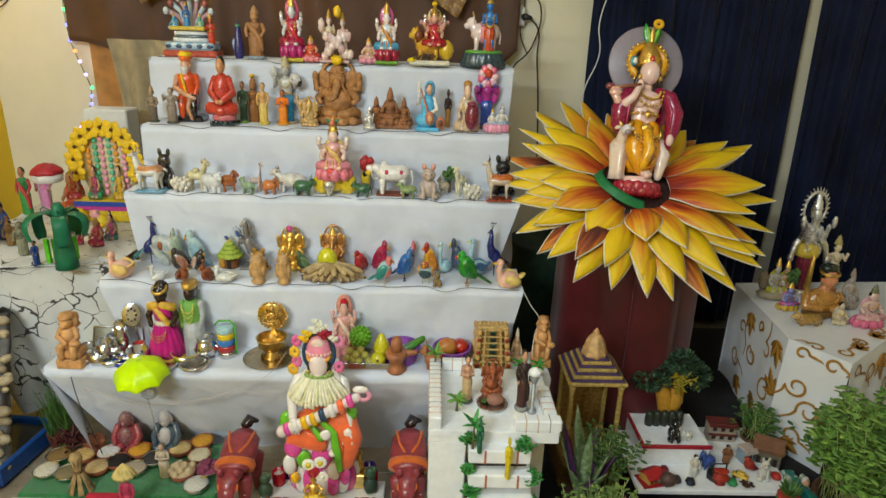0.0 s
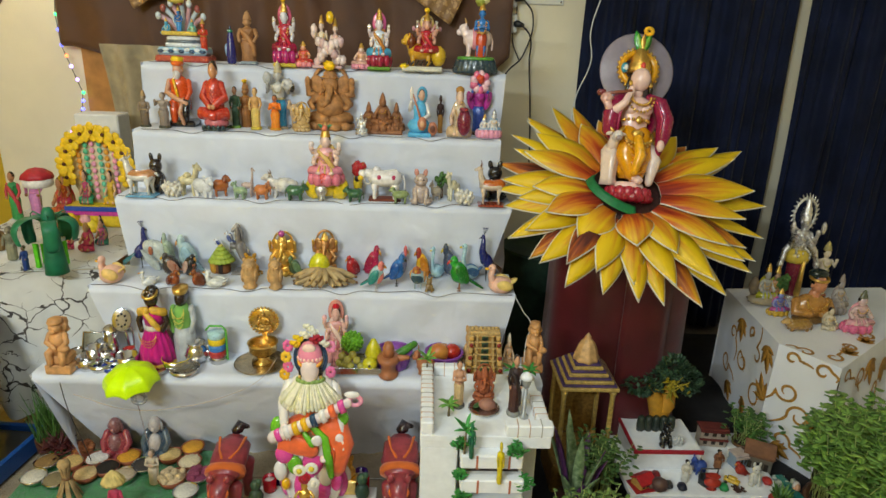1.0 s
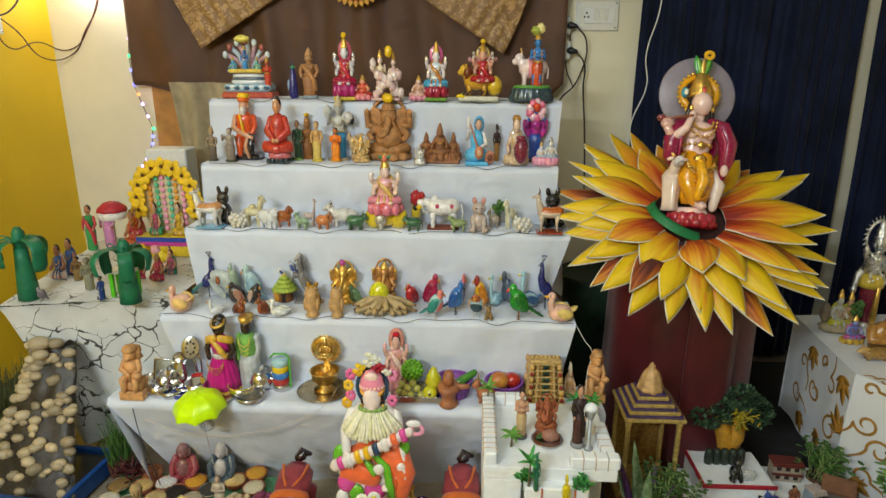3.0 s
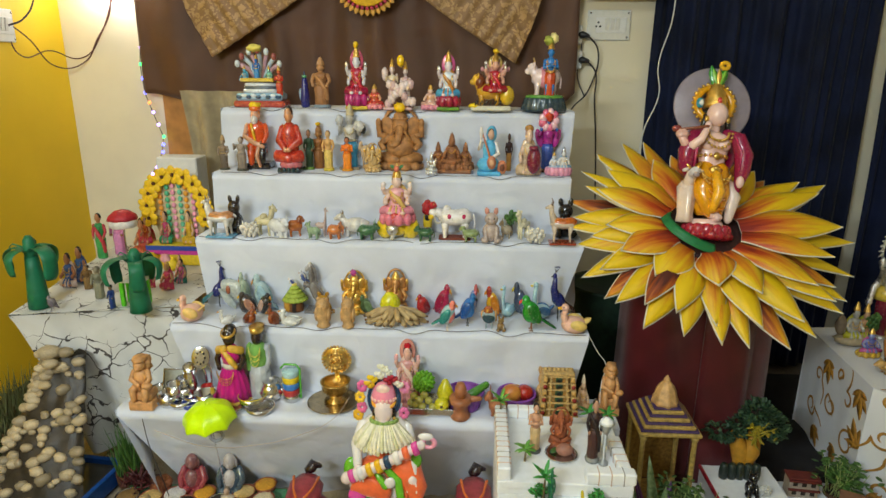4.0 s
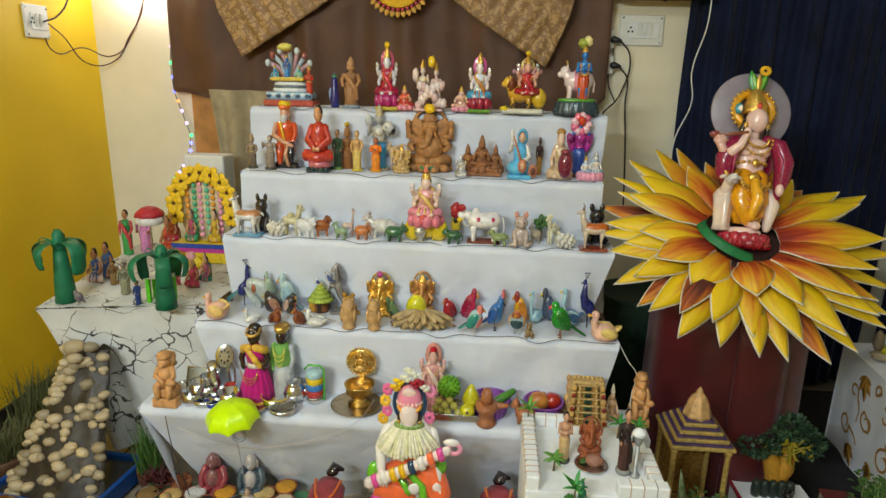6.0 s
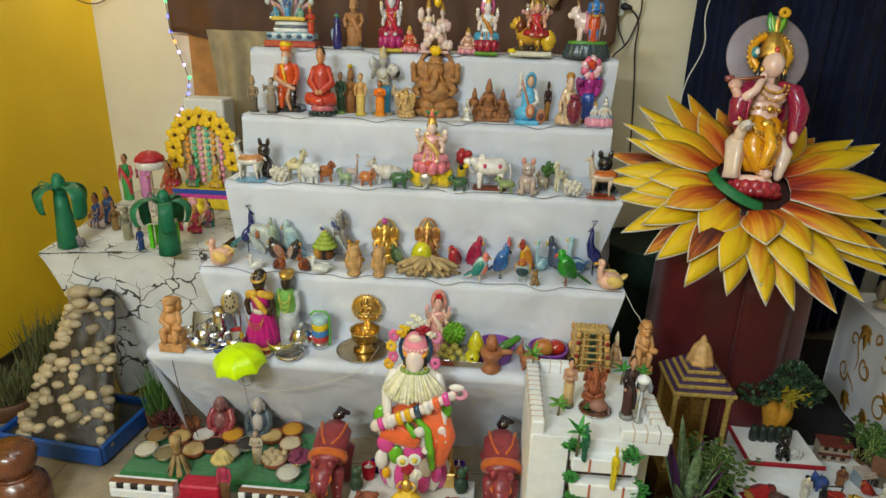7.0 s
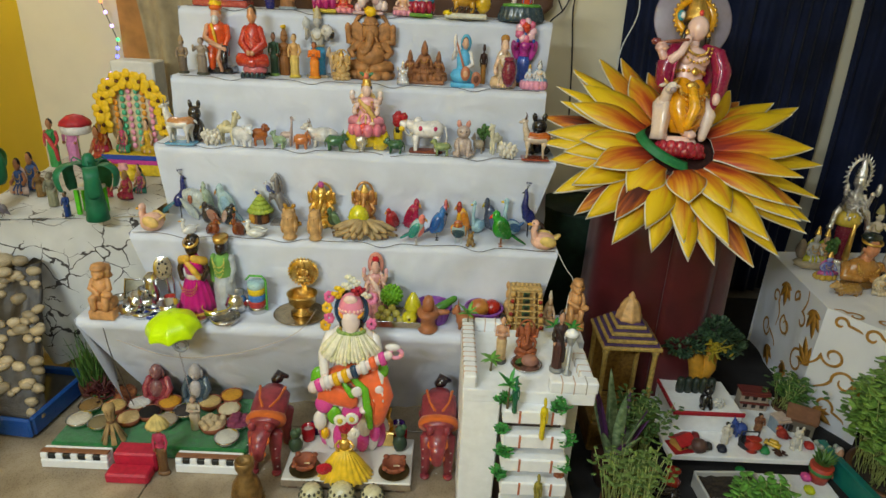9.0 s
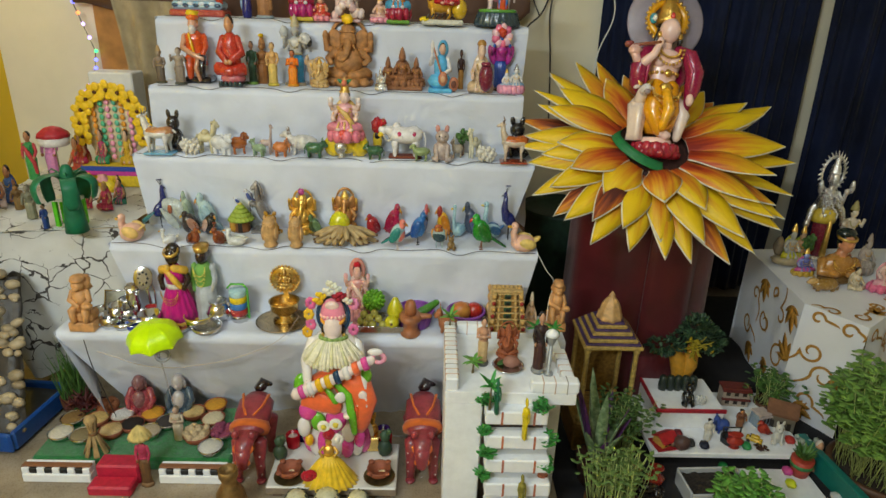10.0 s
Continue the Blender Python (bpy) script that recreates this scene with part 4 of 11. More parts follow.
def tiger_goddess():
    f = Form()
    y = glaze("e0c020")
    joined(f, beast(y, glaze("d8a828"), leg=0.1, girth=0.2, neck=(0.0, 0.22), ears=0.07), (0.0, 0.05, 0), 0.95)
    for s in (-1, 1):
        f.ball((s * 0.3, -0.02, 0.2), (0.2, 0.16, 0.22), y, rough=0.1)
    g = seated(glaze("e8c8b8"), glaze("e890a0"), glaze("e8a8a8"), GOLD, glaze("e07888"), None, 4, None, glaze("d8b060"), glaze("e8d8d0"))
    joined(f, g, (0, -0.08, 0.3), 1.15)
    f.ball((-0.04, -0.3, 0.45), (0.12, 0.08, 0.12), glaze("d84838"), rough=0.5)
    f.ball((0.08, -0.3, 0.47), (0.1, 0.08, 0.1), glaze("e88878"), rough=0.5)
    crown(f, (0, -0.08, 1.12), 0.1, 0.4, glaze("d8a860"), GOLD)
    for s in (-1, 1):
        f.blade((0, -0.1, 1.38), (s * 0.16, -0.1, 1.46), 0.08, glaze("207040"), side=(0, 0, 1))
    f.ball((0, -0.16, 1.4), 0.06, glaze("e07858"), rough=0.3)
    return f


def vase(m):
    return Form().lathe([(0.14, 0), (0.2, 0.03), (0.1, 0.1), (0.3, 0.35), (0.32, 0.5), (0.16, 0.68), (0.15, 0.75), (0.26, 0.86), (0.24, 0.9), (0.1, 0.8)], m, seg=24)


def puppet_head():
    f = Form().ball((0, 0, 0.3), (0.2, 0.18, 0.26), glaze("e0c030"))
    f.ball((0, 0, 0.65), (0.24, 0.2, 0.2), glaze("b02028"), rough=0.4)
    f.ball((0, -0.1, 0.42), (0.12, 0.1, 0.1), HAIR)
    f.ball((0.0, -0.1, 0.1), (0.16, 0.1, 0.12), glaze("c8c8c4"))
    return f


def tree_clump(m, trunk, n=40, seed=3):
    f = Form()
    rnd = random.Random(seed)
    f.limb([(0, 0, 0), (0.02, 0, 0.3), (0, 0, 0.55)], [0.07, 0.05, 0.03], trunk)
    for k in range(n):
        a, r = rnd.uniform(0, 6.28), rnd.uniform(0.05, 0.3)
        z = rnd.uniform(0.45, 1.0)
        r *= math.sqrt(max(0.05, 1 - ((z - 0.7) / 0.35) ** 2))
        f.ball((r * math.cos(a), r * math.sin(a), z), rnd.uniform(0.05, 0.1), m, seg=6, rings=4, rough=0.5)
    return f


def shell(m, spot):
    f = Form()
    for k in range(7):
        t = k / 6
        f.ball((0.34 - 0.62 * t, 0, 0.3 + 0.3 * math.sin(1.1 * t + 0.5)), (0.24 - 0.1 * t, 0.16, 0.3 - 0.14 * t), m, (0, -25, 0), rough=0.08)
    f.ball((-0.02, -0.17, 0.55), (0.1, 0.04, 0.11), spot)
    f.blade((0.2, -0.06, 0.1), (-0.5, -0.1, 0.55), 0.3, m, thick=0.03, side=(0, 0.4, 1))
    return f


def hut():
    f = Form()
    f.lathe([(0.3, 0), (0.32, 0.05), (0.3, 0.4)], matte("7a4a22"), seg=24)
    f.box((0.02, -0.3, 0.18), (0.16, 0.06, 0.34), matte("2a1a10"), bevel=0.01)
    f.ball((-0.26, -0.18, 0.2), (0.16, 0.12, 0.2), matte("c08a2a"), rough=0.3)
    for k in range(4):
        f.lathe([(0.5 - 0.1 * k, 0.36 + 0.12 * k), (0.46 - 0.1 * k, 0.42 + 0.12 * k), (0.3 - 0.08 * k, 0.54 + 0.1 * k)], matte("9fb040"), seg=36, frill=18, depth=0.04)
    f.ball((0, 0, 0.86), (0.1, 0.1, 0.05), matte("c8b850"))
    b = bird(glaze("d8d8d8"), glaze("3a4a90"), tail=0.2)
    joined(f, b, (-0.1, 0, 0.86), 0.45)
    return f


def horse_rear(m, pale):
    f = Form()
    f.box((0, 0, 0.03), (0.6, 0.36, 0.06), m, bevel=0.02)
    for s in (-1, 1):
        f.limb([(0.12, s * 0.08, 0.4), (0.2, s * 0.08, 0.22), (0.1, s * 0.08, 0.06)], [0.1, 0.06, 0.04], m)
        f.limb([(-0.1, s * 0.08, 0.6), (-0.28, s * 0.08, 0.64), (-0.3, s * 0.08, 0.5)], [0.06, 0.045, 0.035], m)
    f.limb([(0.12, 0, 0.4), (-0.02, 0, 0.62)], [0.16, 0.15], m, seg=12)
    f.limb([(-0.02, 0, 0.64), (-0.06, 0, 0.86), (-0.06, 0, 1.0)], [0.13, 0.09, 0.08], m)
    f.limb([(-0.06, 0, 1.02), (-0.24, 0, 0.92)], [0.08, 0.05], pale)
    f.limb([(0.02, 0, 1.02), (0.1, 0, 0.86), (0.1, 0, 0.66)], [0.03, 0.05, 0.03], m)
    f.limb([(0.24, 0, 0.5), (0.32, 0, 0.4), (0.3, 0, 0.2)], [0.04, 0.05, 0.02], m)
    joined(f, bird(glaze("c8c8cc"), glaze("4a5a90")), (-0.3, -0.1, 0.7), 0.5)
    return f


def owl(m):
    f = Form()
    f.lathe([(0.2, 0), (0.22, 0.04), (0.17, 0.1), (0.2, 0.3), (0.22, 0.55), (0.2, 0.72), (0.22, 0.86), (0.14, 1.0), (0.02, 1.04)], m, seg=20)
    for s in (-1, 1):
        f.ring((s * 0.09, -0.19, 0.84), 0.06, 0.022, m, (90, 0, 0), seg=14, sides=6)
        f.ball((s * 0.2, -0.02, 0.45), (0.06, 0.14, 0.26), m, seg=10, rings=8)
        f.ball((s * 0.14, 0, 1.02), (0.05, 0.05, 0.08), m)
    f.limb([(0, -0.22, 0.8), (0, -0.25, 0.72)], [0.03, 0.012], m)
    return f


def conch(m):
    f = Form()
    for k in range(6):
        t = k / 5
        f.ball((-0.4 + 0.8 * t, 0, 0.2 + 0.03 * math.sin(6 * t)), (0.2, 0.05 + 0.15 * math.sin(math.pi * (0.15 + 0.75 * t)), 0.04 + 0.13 * math.sin(math.pi * (0.15 + 0.75 * t))), m, rough=0.1)
    f.blade((-0.3, -0.16, 0.14), (0.35, -0.14, 0.2), 0.14, glaze("e0b8a8"), thick=0.02)
    return f


def wood_idol(m):
    f = Form().box((0, 0, 0.09), (0.52, 0.36, 0.18), m, bevel=0.02)
    f.box((0, 0.02, 0.26), (0.44, 0.32, 0.18), m, bevel=0.04)
    for s in (-1, 1):
        f.limb([(s * 0.1, 0, 0.42), (s * 0.14, -0.16, 0.4), (s * 0.12, -0.17, 0.22)], [0.1, 0.08, 0.06], m)
        f.limb([(s * 0.14, 0, 0.72), (s * 0.2, -0.06, 0.58), (s * 0.05 + 0.08, -0.18, 0.52)], [0.06, 0.055, 0.045], m)
    f.lathe([(0.17, 0.36), (0.15, 0.55), (0.17, 0.7), (0.08, 0.78)], m, seg=16, sy=0.8)
    f.ball((0, -0.02, 0.86), (0.13, 0.12, 0.12), m)
    f.ball((0, -0.12, 0.82), (0.07, 0.06, 0.05), m)
    f.ball((0.02, 0.08, 0.84), (0.18, 0.1, 0.17), m, rough=0.4)
    f.lathe([(0.13, 0.92), (0.15, 0.96), (0.12, 1.02), (0.05, 1.04)], m, seg=14)
    f.ball((0.2, -0.18, 0.52), (0.12, 0.08, 0.06), m)
    return f


def ladle():
    f = Form().limb([(0.12, 0, 0), (0.06, 0.02, 0.4), (0, 0, 0.72)], [0.05, 0.045, 0.05], STEEL)
    f.lathe([(0.001, -0.03), (0.22, -0.01), (0.26, 0.02), (0.24, 0.03), (0.001, 0.0)], STEEL, (0, -0.02, 0.82), (75, 0, 10), seg=24)
    for k in range(8):
        a = 2 * math.pi * k / 8
        f.ball((0.13 * math.cos(a), -0.05 + 0.03 * math.sin(a), 0.82 + 0.13 * math.sin(a)), (0.028, 0.02, 0.028), BLACK, seg=6, rings=4)
    f.limb([(0.22, 0.02, 0), (0.24, 0.02, 0.5), (0.18, 0.02, 0.7)], 0.03, STEEL)
    return f


def bride():
    f = Form()
    dark, silk, zari = glaze("2a1611"), cloth("c01a78"), mat("gold_silk", (0.72, 0.42, 0.05), 0.4, var=0.3, bump=0.3)
    f.lathe([(0.3, 0), (0.31, 0.02), (0.28, 0.06)], zari, seg=60, frill=15, depth=0.05, sy=0.8)
    f.lathe([(0.3, 0.05), (0.27, 0.18), (0.2, 0.36), (0.15, 0.47)], silk, seg=60, frill=15, depth=0.06, sy=0.8)
    f.lathe([(0.15, 0.46), (0.15, 0.5), (0.14, 0.53)], matte("d8d0c0"), seg=20, sy=0.8)
    f.lathe([(0.14, 0.52), (0.16, 0.62), (0.17, 0.7), (0.07, 0.78)], silk, seg=20, sy=0.75)
    for s in (-1, 1):
        f.limb([(s * 0.16, 0, 0.7), (s * 0.23, -0.02, 0.58), (s * 0.17, -0.1, 0.48)], [0.06, 0.05, 0.04], dark)
        f.limb([(s * 0.04, -0.12, 0.76), (s * 0.2, -0.02, 0.7)], [0.05, 0.06], zari)
    f.limb([(-0.1, -0.1, 0.74), (0.05, -0.14, 0.6), (0.12, -0.1, 0.5)], [0.04, 0.05, 0.04], zari)
    for r in (0.1, 0.14, 0.18):
        beads(f, (-0.04, -0.19, 0.46), 0.14, r, GOLD, 13, 0.011)
    f.ball((0, -0.01, 0.88), (0.11, 0.11, 0.12), dark, seg=16, rings=12)
    f.ball((0, 0.05, 0.94), (0.12, 0.11, 0.1), HAIR)
    f.ring((0, -0.03, 0.95), 0.11, 0.02, GOLD, (20, 0, 0))
    beads(f, (0, -0.1, 0.95), 0.08, -0.05, SILVER, 7, 0.012)
    return f


def groom():
    f = Form()
    dark, silver = glaze("2a1611"), mat("silver_wrap", (0.55, 0.57, 0.58), 0.45, metal=0.3, var=0.2, bump=0.6, fine=500)
    f.lathe([(0.2, 0), (0.21, 0.02), (0.2, 0.3), (0.17, 0.48)], silver, seg=44, frill=11, depth=0.03, sy=0.8)
    f.lathe([(0.17, 0.44), (0.17, 0.5), (0.18, 0.68), (0.08, 0.78)], cloth("7cae54"), seg=20, sy=0.78)
    for s in (-1, 1):
        f.limb([(s * 0.17, 0, 0.72), (s * 0.21, -0.02, 0.56), (s * 0.17, -0.06, 0.42)], [0.06, 0.05, 0.045], silver if s > 0 else cloth("7cae54"))
    for r in (0.12, 0.19, 0.26):
        beads(f, (0, -0.15, 0.76), 0.11, r, matte("d8d060"), 15, 0.012)
    f.ball((0, -0.01, 0.87), (0.115, 0.11, 0.12), dark, seg=16, rings=12)
    f.lathe([(0.11, 0), (0.13, 0.03), (0.14, 0.08), (0.1, 0.09)], GOLD, (0, 0, 0.93), seg=16)
    f.ball((0, 0.04, 0.9), (0.125, 0.11, 0.1), HAIR)
    return f


def lingam(m):
    f = Form().lathe([(0.3, 0), (0.32, 0.05), (0.24, 0.12), (0.22, 0.3), (0.33, 0.4), (0.35, 0.5), (0.3, 0.55), (0.18, 0.56)], m, seg=28)
    f.lathe([(0.18, 0.5), (0.18, 0.76), (0.13, 0.88), (0.04, 0.93)], m, seg=22)
    f.limb([(0.3, 0, 0.48), (0.62, 0, 0.5)], [0.09, 0.06], m)
    return f



def fat_monk(skin, robe):
    f = Form().ball((0, 0, 0.28), (0.36, 0.26, 0.28), robe, seg=18, rings=12)
    f.ball((0, -0.14, 0.36), (0.2, 0.16, 0.22), skin, seg=16, rings=10)
    f.ball((0, -0.03, 0.74), (0.19, 0.18, 0.19), skin, seg=16, rings=12)
    for s in (-1, 1):
        f.limb([(s * 0.26, 0, 0.54), (s * 0.38, -0.1, 0.34), (s * 0.3, -0.24, 0.22)], [0.11, 0.1, 0.08], robe)
        f.ball((s * 0.22, -0.22, 0.1), (0.18, 0.16, 0.11), robe, seg=12, rings=8)
        f.ball((s * 0.19, -0.02, 0.7), (0.04, 0.05, 0.1), skin, seg=8, rings=6)
    f.ball((0, -0.2, 0.7), (0.07, 0.05, 0.05), skin)
    f.lathe([(0.38, 0), (0.4, 0.04), (0.34, 0.08)], robe, seg=24, sy=0.8)
    return f


def straw_man():
    s = mat("dry_straw", (0.36, 0.24, 0.10), 0.8, var=0.4, bump=0.5)
    f = Form()
    for k in range(40):
        a = k * 0.785 + 0.1 * k
        f.limb([(0.06 * math.cos(a), 0.06 * math.sin(a), 0.5), (0.3 * math.cos(a), 0.3 * math.sin(a), 0.0)], [0.03, 0.02], s, seg=5)
        f.limb([(0.06 * math.cos(a), 0.06 * math.sin(a), 0.5), (0.14 * math.cos(a), 0.14 * math.sin(a), 0.86)], [0.03, 0.02], s, seg=5)
    f.ring((0, 0, 0.5), 0.08, 0.04, matte("6a4a28"))
    f.ball((0, 0, 0.86), (0.16, 0.16, 0.12), s, rough=0.3)
    return f


def hat_vendor():
    f = joined(Form(), standing(matte("8a5a3c"), matte("6a4a2c"), matte("b83a5a"), base=matte("7a5a3a")), (0, 0, 0), 1.0)
    f.lathe([(0.3, 0), (0.28, 0.04), (0.16, 0.14), (0.02, 0.22)], mat("yellow_straw", (0.6, 0.46, 0.16), 0.8, var=0.3, bump=0.6), (0, 0, 0.92), seg=40, frill=14, depth=0.05)
    return f


def wooden_doll():
    m = mat("glossy_brown_wood", (0.16, 0.05, 0.02), 0.25, var=0.4, scale=18, coat=0.4)
    f = Form().lathe([(0.36, 0), (0.38, 0.05), (0.4, 0.25), (0.36, 0.42), (0.24, 0.52), (0.2, 0.56), (0.26, 0.62), (0.3, 0.74), (0.28, 0.88), (0.18, 0.97), (0.02, 1.0)], m, seg=32)
    f.ball((0, -0.27, 0.76), (0.05, 0.06, 0.07), m)
    f.ring((0, 0, 0.54), 0.22, 0.03, m)
    f.ball((0, 0.05, 0.86), (0.31, 0.28, 0.18), m)
    return f


def front_horse():
    """A wooden horse that looks at the viewer."""
    m = mat("maroon_paint", (0.27, 0.035, 0.045), 0.32, var=0.25, scale=40, bump=0.2, coat=0.3)
    o = cloth("c8642a")
    f = Form()
    for s in (-1, 1):
        f.limb([(s * 0.075, -0.06, 0.56), (s * 0.082, -0.12, 0.3), (s * 0.088, -0.13, 0.03)], [0.062, 0.040, 0.030], m, seg=12)
        f.limb([(s * 0.075, 0.24, 0.6), (s * 0.08, 0.27, 0.3), (s * 0.085, 0.26, 0.03)], [0.085, 0.045, 0.032], m, seg=12)
        f.ball((s * 0.088, -0.145, 0.03), (0.038, 0.055, 0.03), m)
        f.ball((s * 0.06, -0.2, 0.80), (0.028, 0.025, 0.06), m)
    f.limb([(0, -0.04, 0.70), (0, 0.1, 0.76), (0, 0.26, 0.84)], [0.125, 0.14, 0.135], m, seg=18)
    f.limb([(0, -0.06, 0.7), (0, -0.18, 0.70), (0, -0.25, 0.62)], [0.095, 0.075, 0.062], m, seg=14)
    f.limb([(0, -0.25, 0.62), (0, -0.29, 0.52), (0, -0.30, 0.42)], [0.062, 0.048, 0.040], m, seg=12)
    f.limb([(0, 0.38, 0.92), (0.03, 0.42, 1.0), (0.07, 0.42, 0.95)], [0.05, 0.055, 0.03], glaze("241014"))
    f.lathe([(0.135, -0.05), (0.155, 0), (0.15, 0.05)], o, (0, 0.0, 0.71), (105, 0, 0), seg=22)
    for s in (-1, 1):
        f.limb([(s * 0.03, 0.02, 0.875), (s * 0.07, 0.12, 0.895), (s * 0.1, 0.26, 0.945)], 0.012, o, seg=6)
    f.ring((0, -0.24, 0.64), 0.068, 0.010, o, (60, 0, 0), sides=6)
    f.ring((0, -0.292, 0.49), 0.049, 0.009, o, (75, 0, 0), sides=6)
    for k in range(10):
        f.ball((0.12 * math.sin(k * 2.1), -0.17 - 0.002 * k, 0.1 + 0.05 * k), 0.007, matte("d8d0c8"), seg=5, rings=4)
    return f


def garland_doll():
    """A seated goddess with an orange draped lap, a slanting string instrument and a fan-shaped garland."""
    f = Form()
    white, skin, orange = enamel("ece6e0"), enamel("f0dcd4"), mat("orange_silk", rgb("f06a34"), 0.4, var=0.14, scale=30, bump=0.5, fine=90, sheen=0.3)
    pink, green, yellow, blue = enamel("e24ea0"), enamel("6ab828"), enamel("f0b818"), enamel("20405e")
    # lotus seat with coloured petals and a frilled white cloth
    f.lathe([(0.18, 0), (0.20, 0.04), (0.18, 0.10), (0.19, 0.2), (0.2, 0.3)], matte("e6d0d0"), seg=30, sy=0.8)
    for k in range(9):
        a = math.pi * (1.02 + 0.96 * k / 8)
        f.ball((0.195 * math.cos(a), 0.16 * math.sin(a), 0.09), (0.05, 0.03, 0.09), pink if k % 2 else white, seg=10, rings=8)
    for x, z, rx, rz, m in ((-0.17, 0.30, 0.06, 0.055, pink), (-0.105, 0.235, 0.05, 0.055, green), (0.01, 0.25, 0.068, 0.075, pink), (-0.20, 0.20, 0.045, 0.06, white), (0.09, 0.17, 0.05, 0.06, white), (-0.03, 0.16, 0.05, 0.055, pink), (0.16, 0.14, 0.04, 0.06, pink), (-0.17, 0.12, 0.03, 0.035, yellow)):
        f.ball((x, -0.165, z), (rx, 0.04, rz), m, seg=14, rings=10)
    f.lathe([(0.20, 0.28), (0.235, 0.30), (0.215, 0.36), (0.17, 0.42)], white, seg=60, frill=15, depth=0.05, sy=0.8)
    # draped lap: one knee raised, the other folded
    f.limb([(0.0, 0.02, 0.46), (0.13, -0.10, 0.44), (0.19, -0.15, 0.35), (0.165, -0.17, 0.22)], [0.12, 0.115, 0.09, 0.055], orange, seg=18)
    f.limb([(0.02, 0.0, 0.42), (-0.12, -0.10, 0.40), (-0.17, -0.15, 0.365), (0.02, -0.2, 0.34)], [0.11, 0.085, 0.06, 0.045], orange, seg=16)
    f.limb([(-0.02, -0.16, 0.5), (0.10, -0.215, 0.41), (0.12, -0.235, 0.30), (0.135, -0.235, 0.20)], [0.018, 0.026, 0.03, 0.02], green, seg=10)
    f.limb([(-0.04, -0.19, 0.44), (0.02, -0.225, 0.385)], [0.016, 0.024], green, seg=8)
    for k in range(5):
        f.limb([(0.06 + 0.028 * k, -0.2 - 0.004 * k, 0.46 - 0.02 * k), (0.11 + 0.026 * k, -0.245 + 0.008 * k, 0.34), (0.13 + 0.014 * k, -0.235 + 0.01 * k, 0.22)], [0.005, 0.007, 0.004], glaze("d85424"), seg=6)
    f.ball((0.05, -0.235, 0.41), (0.035, 0.018, 0.03), white, rough=0.3)
    f.ball((0.09, -0.22, 0.30), (0.028, 0.05, 0.018), skin)
    # body and arms
    f.lathe([(0.13, 0.42), (0.12, 0.52), (0.15, 0.62), (0.16, 0.66), (0.07, 0.72)], white, seg=22, sy=0.75)
    f.limb([(-0.13, -0.01, 0.65), (-0.175, -0.07, 0.56), (-0.16, -0.17, 0.48)], [0.046, 0.038, 0.028], white, seg=12)
    f.limb([(0.135, -0.01, 0.64), (0.175, -0.09, 0.54), (0.19, -0.17, 0.43)], [0.046, 0.040, 0.028], white, seg=12)
    for x, z in ((-0.15, 0.465), (0.185, 0.41)):
        f.ball((x, -0.2, z), (0.034, 0.026, 0.03), skin)
        for k in range(4):
            f.limb([(x - 0.022 + 0.015 * k, -0.215, z - 0.01), (x - 0.03 + 0.02 * k, -0.225, z - 0.055)], [0.0095, 0.007], skin, seg=6)
    f.ball((0.20, -0.12, 0.5), (0.045, 0.04, 0.045), green)
    f.ball((-0.205, -0.12, 0.43), (0.055, 0.05, 0.075), green)
    # instrument: patterned neck from the lap up to a looped end
    f.limb([(-0.235, -0.2, 0.41), (0.02, -0.235, 0.52), (0.25, -0.19, 0.615)], [0.036, 0.030, 0.026], matte("ecdcd4"), seg=12)
    for k, m in enumerate((pink, white, yellow, yellow, blue, white, orange, pink)):
        t = k / 7
        f.lathe([(0.037, -0.018), (0.039, 0), (0.037, 0.018)], m, (-0.19 + 0.40 * t, -0.208 - 0.026 * math.sin(math.pi * t), 0.43 + 0.168 * t), (0, 66, 0), seg=14)
    f.ring((0.29, -0.18, 0.622), 0.036, 0.016, glaze("f0a0b8"), (90, 0, 0), seg=18, sy=0.7)
    f.ball((0.27, -0.18, 0.655), (0.05, 0.025, 0.02), white)
    # thick fan of white tuberose buds on a green thread round the neck
    for row in range(2):
        for k in range(25):
            a = math.pi * (0.98 + 1.04 * k / 24)
            j = noise.noise((k * 1.7, row * 3.1, 0.4))
            f.limb([(0.075 * math.cos(a), 0.06 * math.sin(a) - 0.05, 0.695), ((0.13 + 0.015 * row) * math.cos(a), 0.10 * math.sin(a) - 0.075, 0.655 - 0.02 * row - 0.02 * abs(math.sin(a)) + 0.012 * j), ((0.175 + 0.01 * row + 0.012 * j) * math.cos(a), 0.12 * math.sin(a) - 0.085, 0.615 - 0.02 * row - 0.035 * abs(math.sin(a)) + 0.02 * j)], [0.006, 0.0105, 0.013], matte("e9e3c6") if (k + row) % 4 else matte("d8d4a4"), seg=6)
    for k in range(19):
        a = math.pi * (0.95 + 1.1 * k / 18)
        f.ball((0.08 * math.cos(a), 0.065 * math.sin(a) - 0.05, 0.695), (0.015, 0.013, 0.013), matte("7c9c4a" if k % 2 else "98b060"), seg=7, rings=5)
    # head with a domed pink headdress, dark blue loops and side flowers
    f.ball((0, -0.07, 0.752), (0.058, 0.06, 0.07), skin, seg=22, rings=16)
    f.ball((0, -0.085, 0.712), (0.038, 0.04, 0.03), skin, seg=14, rings=10)
    for s in (-1, 1):
        f.ball((s * 0.06, -0.03, 0.725), (0.018, 0.03, 0.03), HAIR)
        f.ball((s * 0.066, -0.06, 0.70), (0.012, 0.012, 0.02), GOLD, seg=8, rings=6)
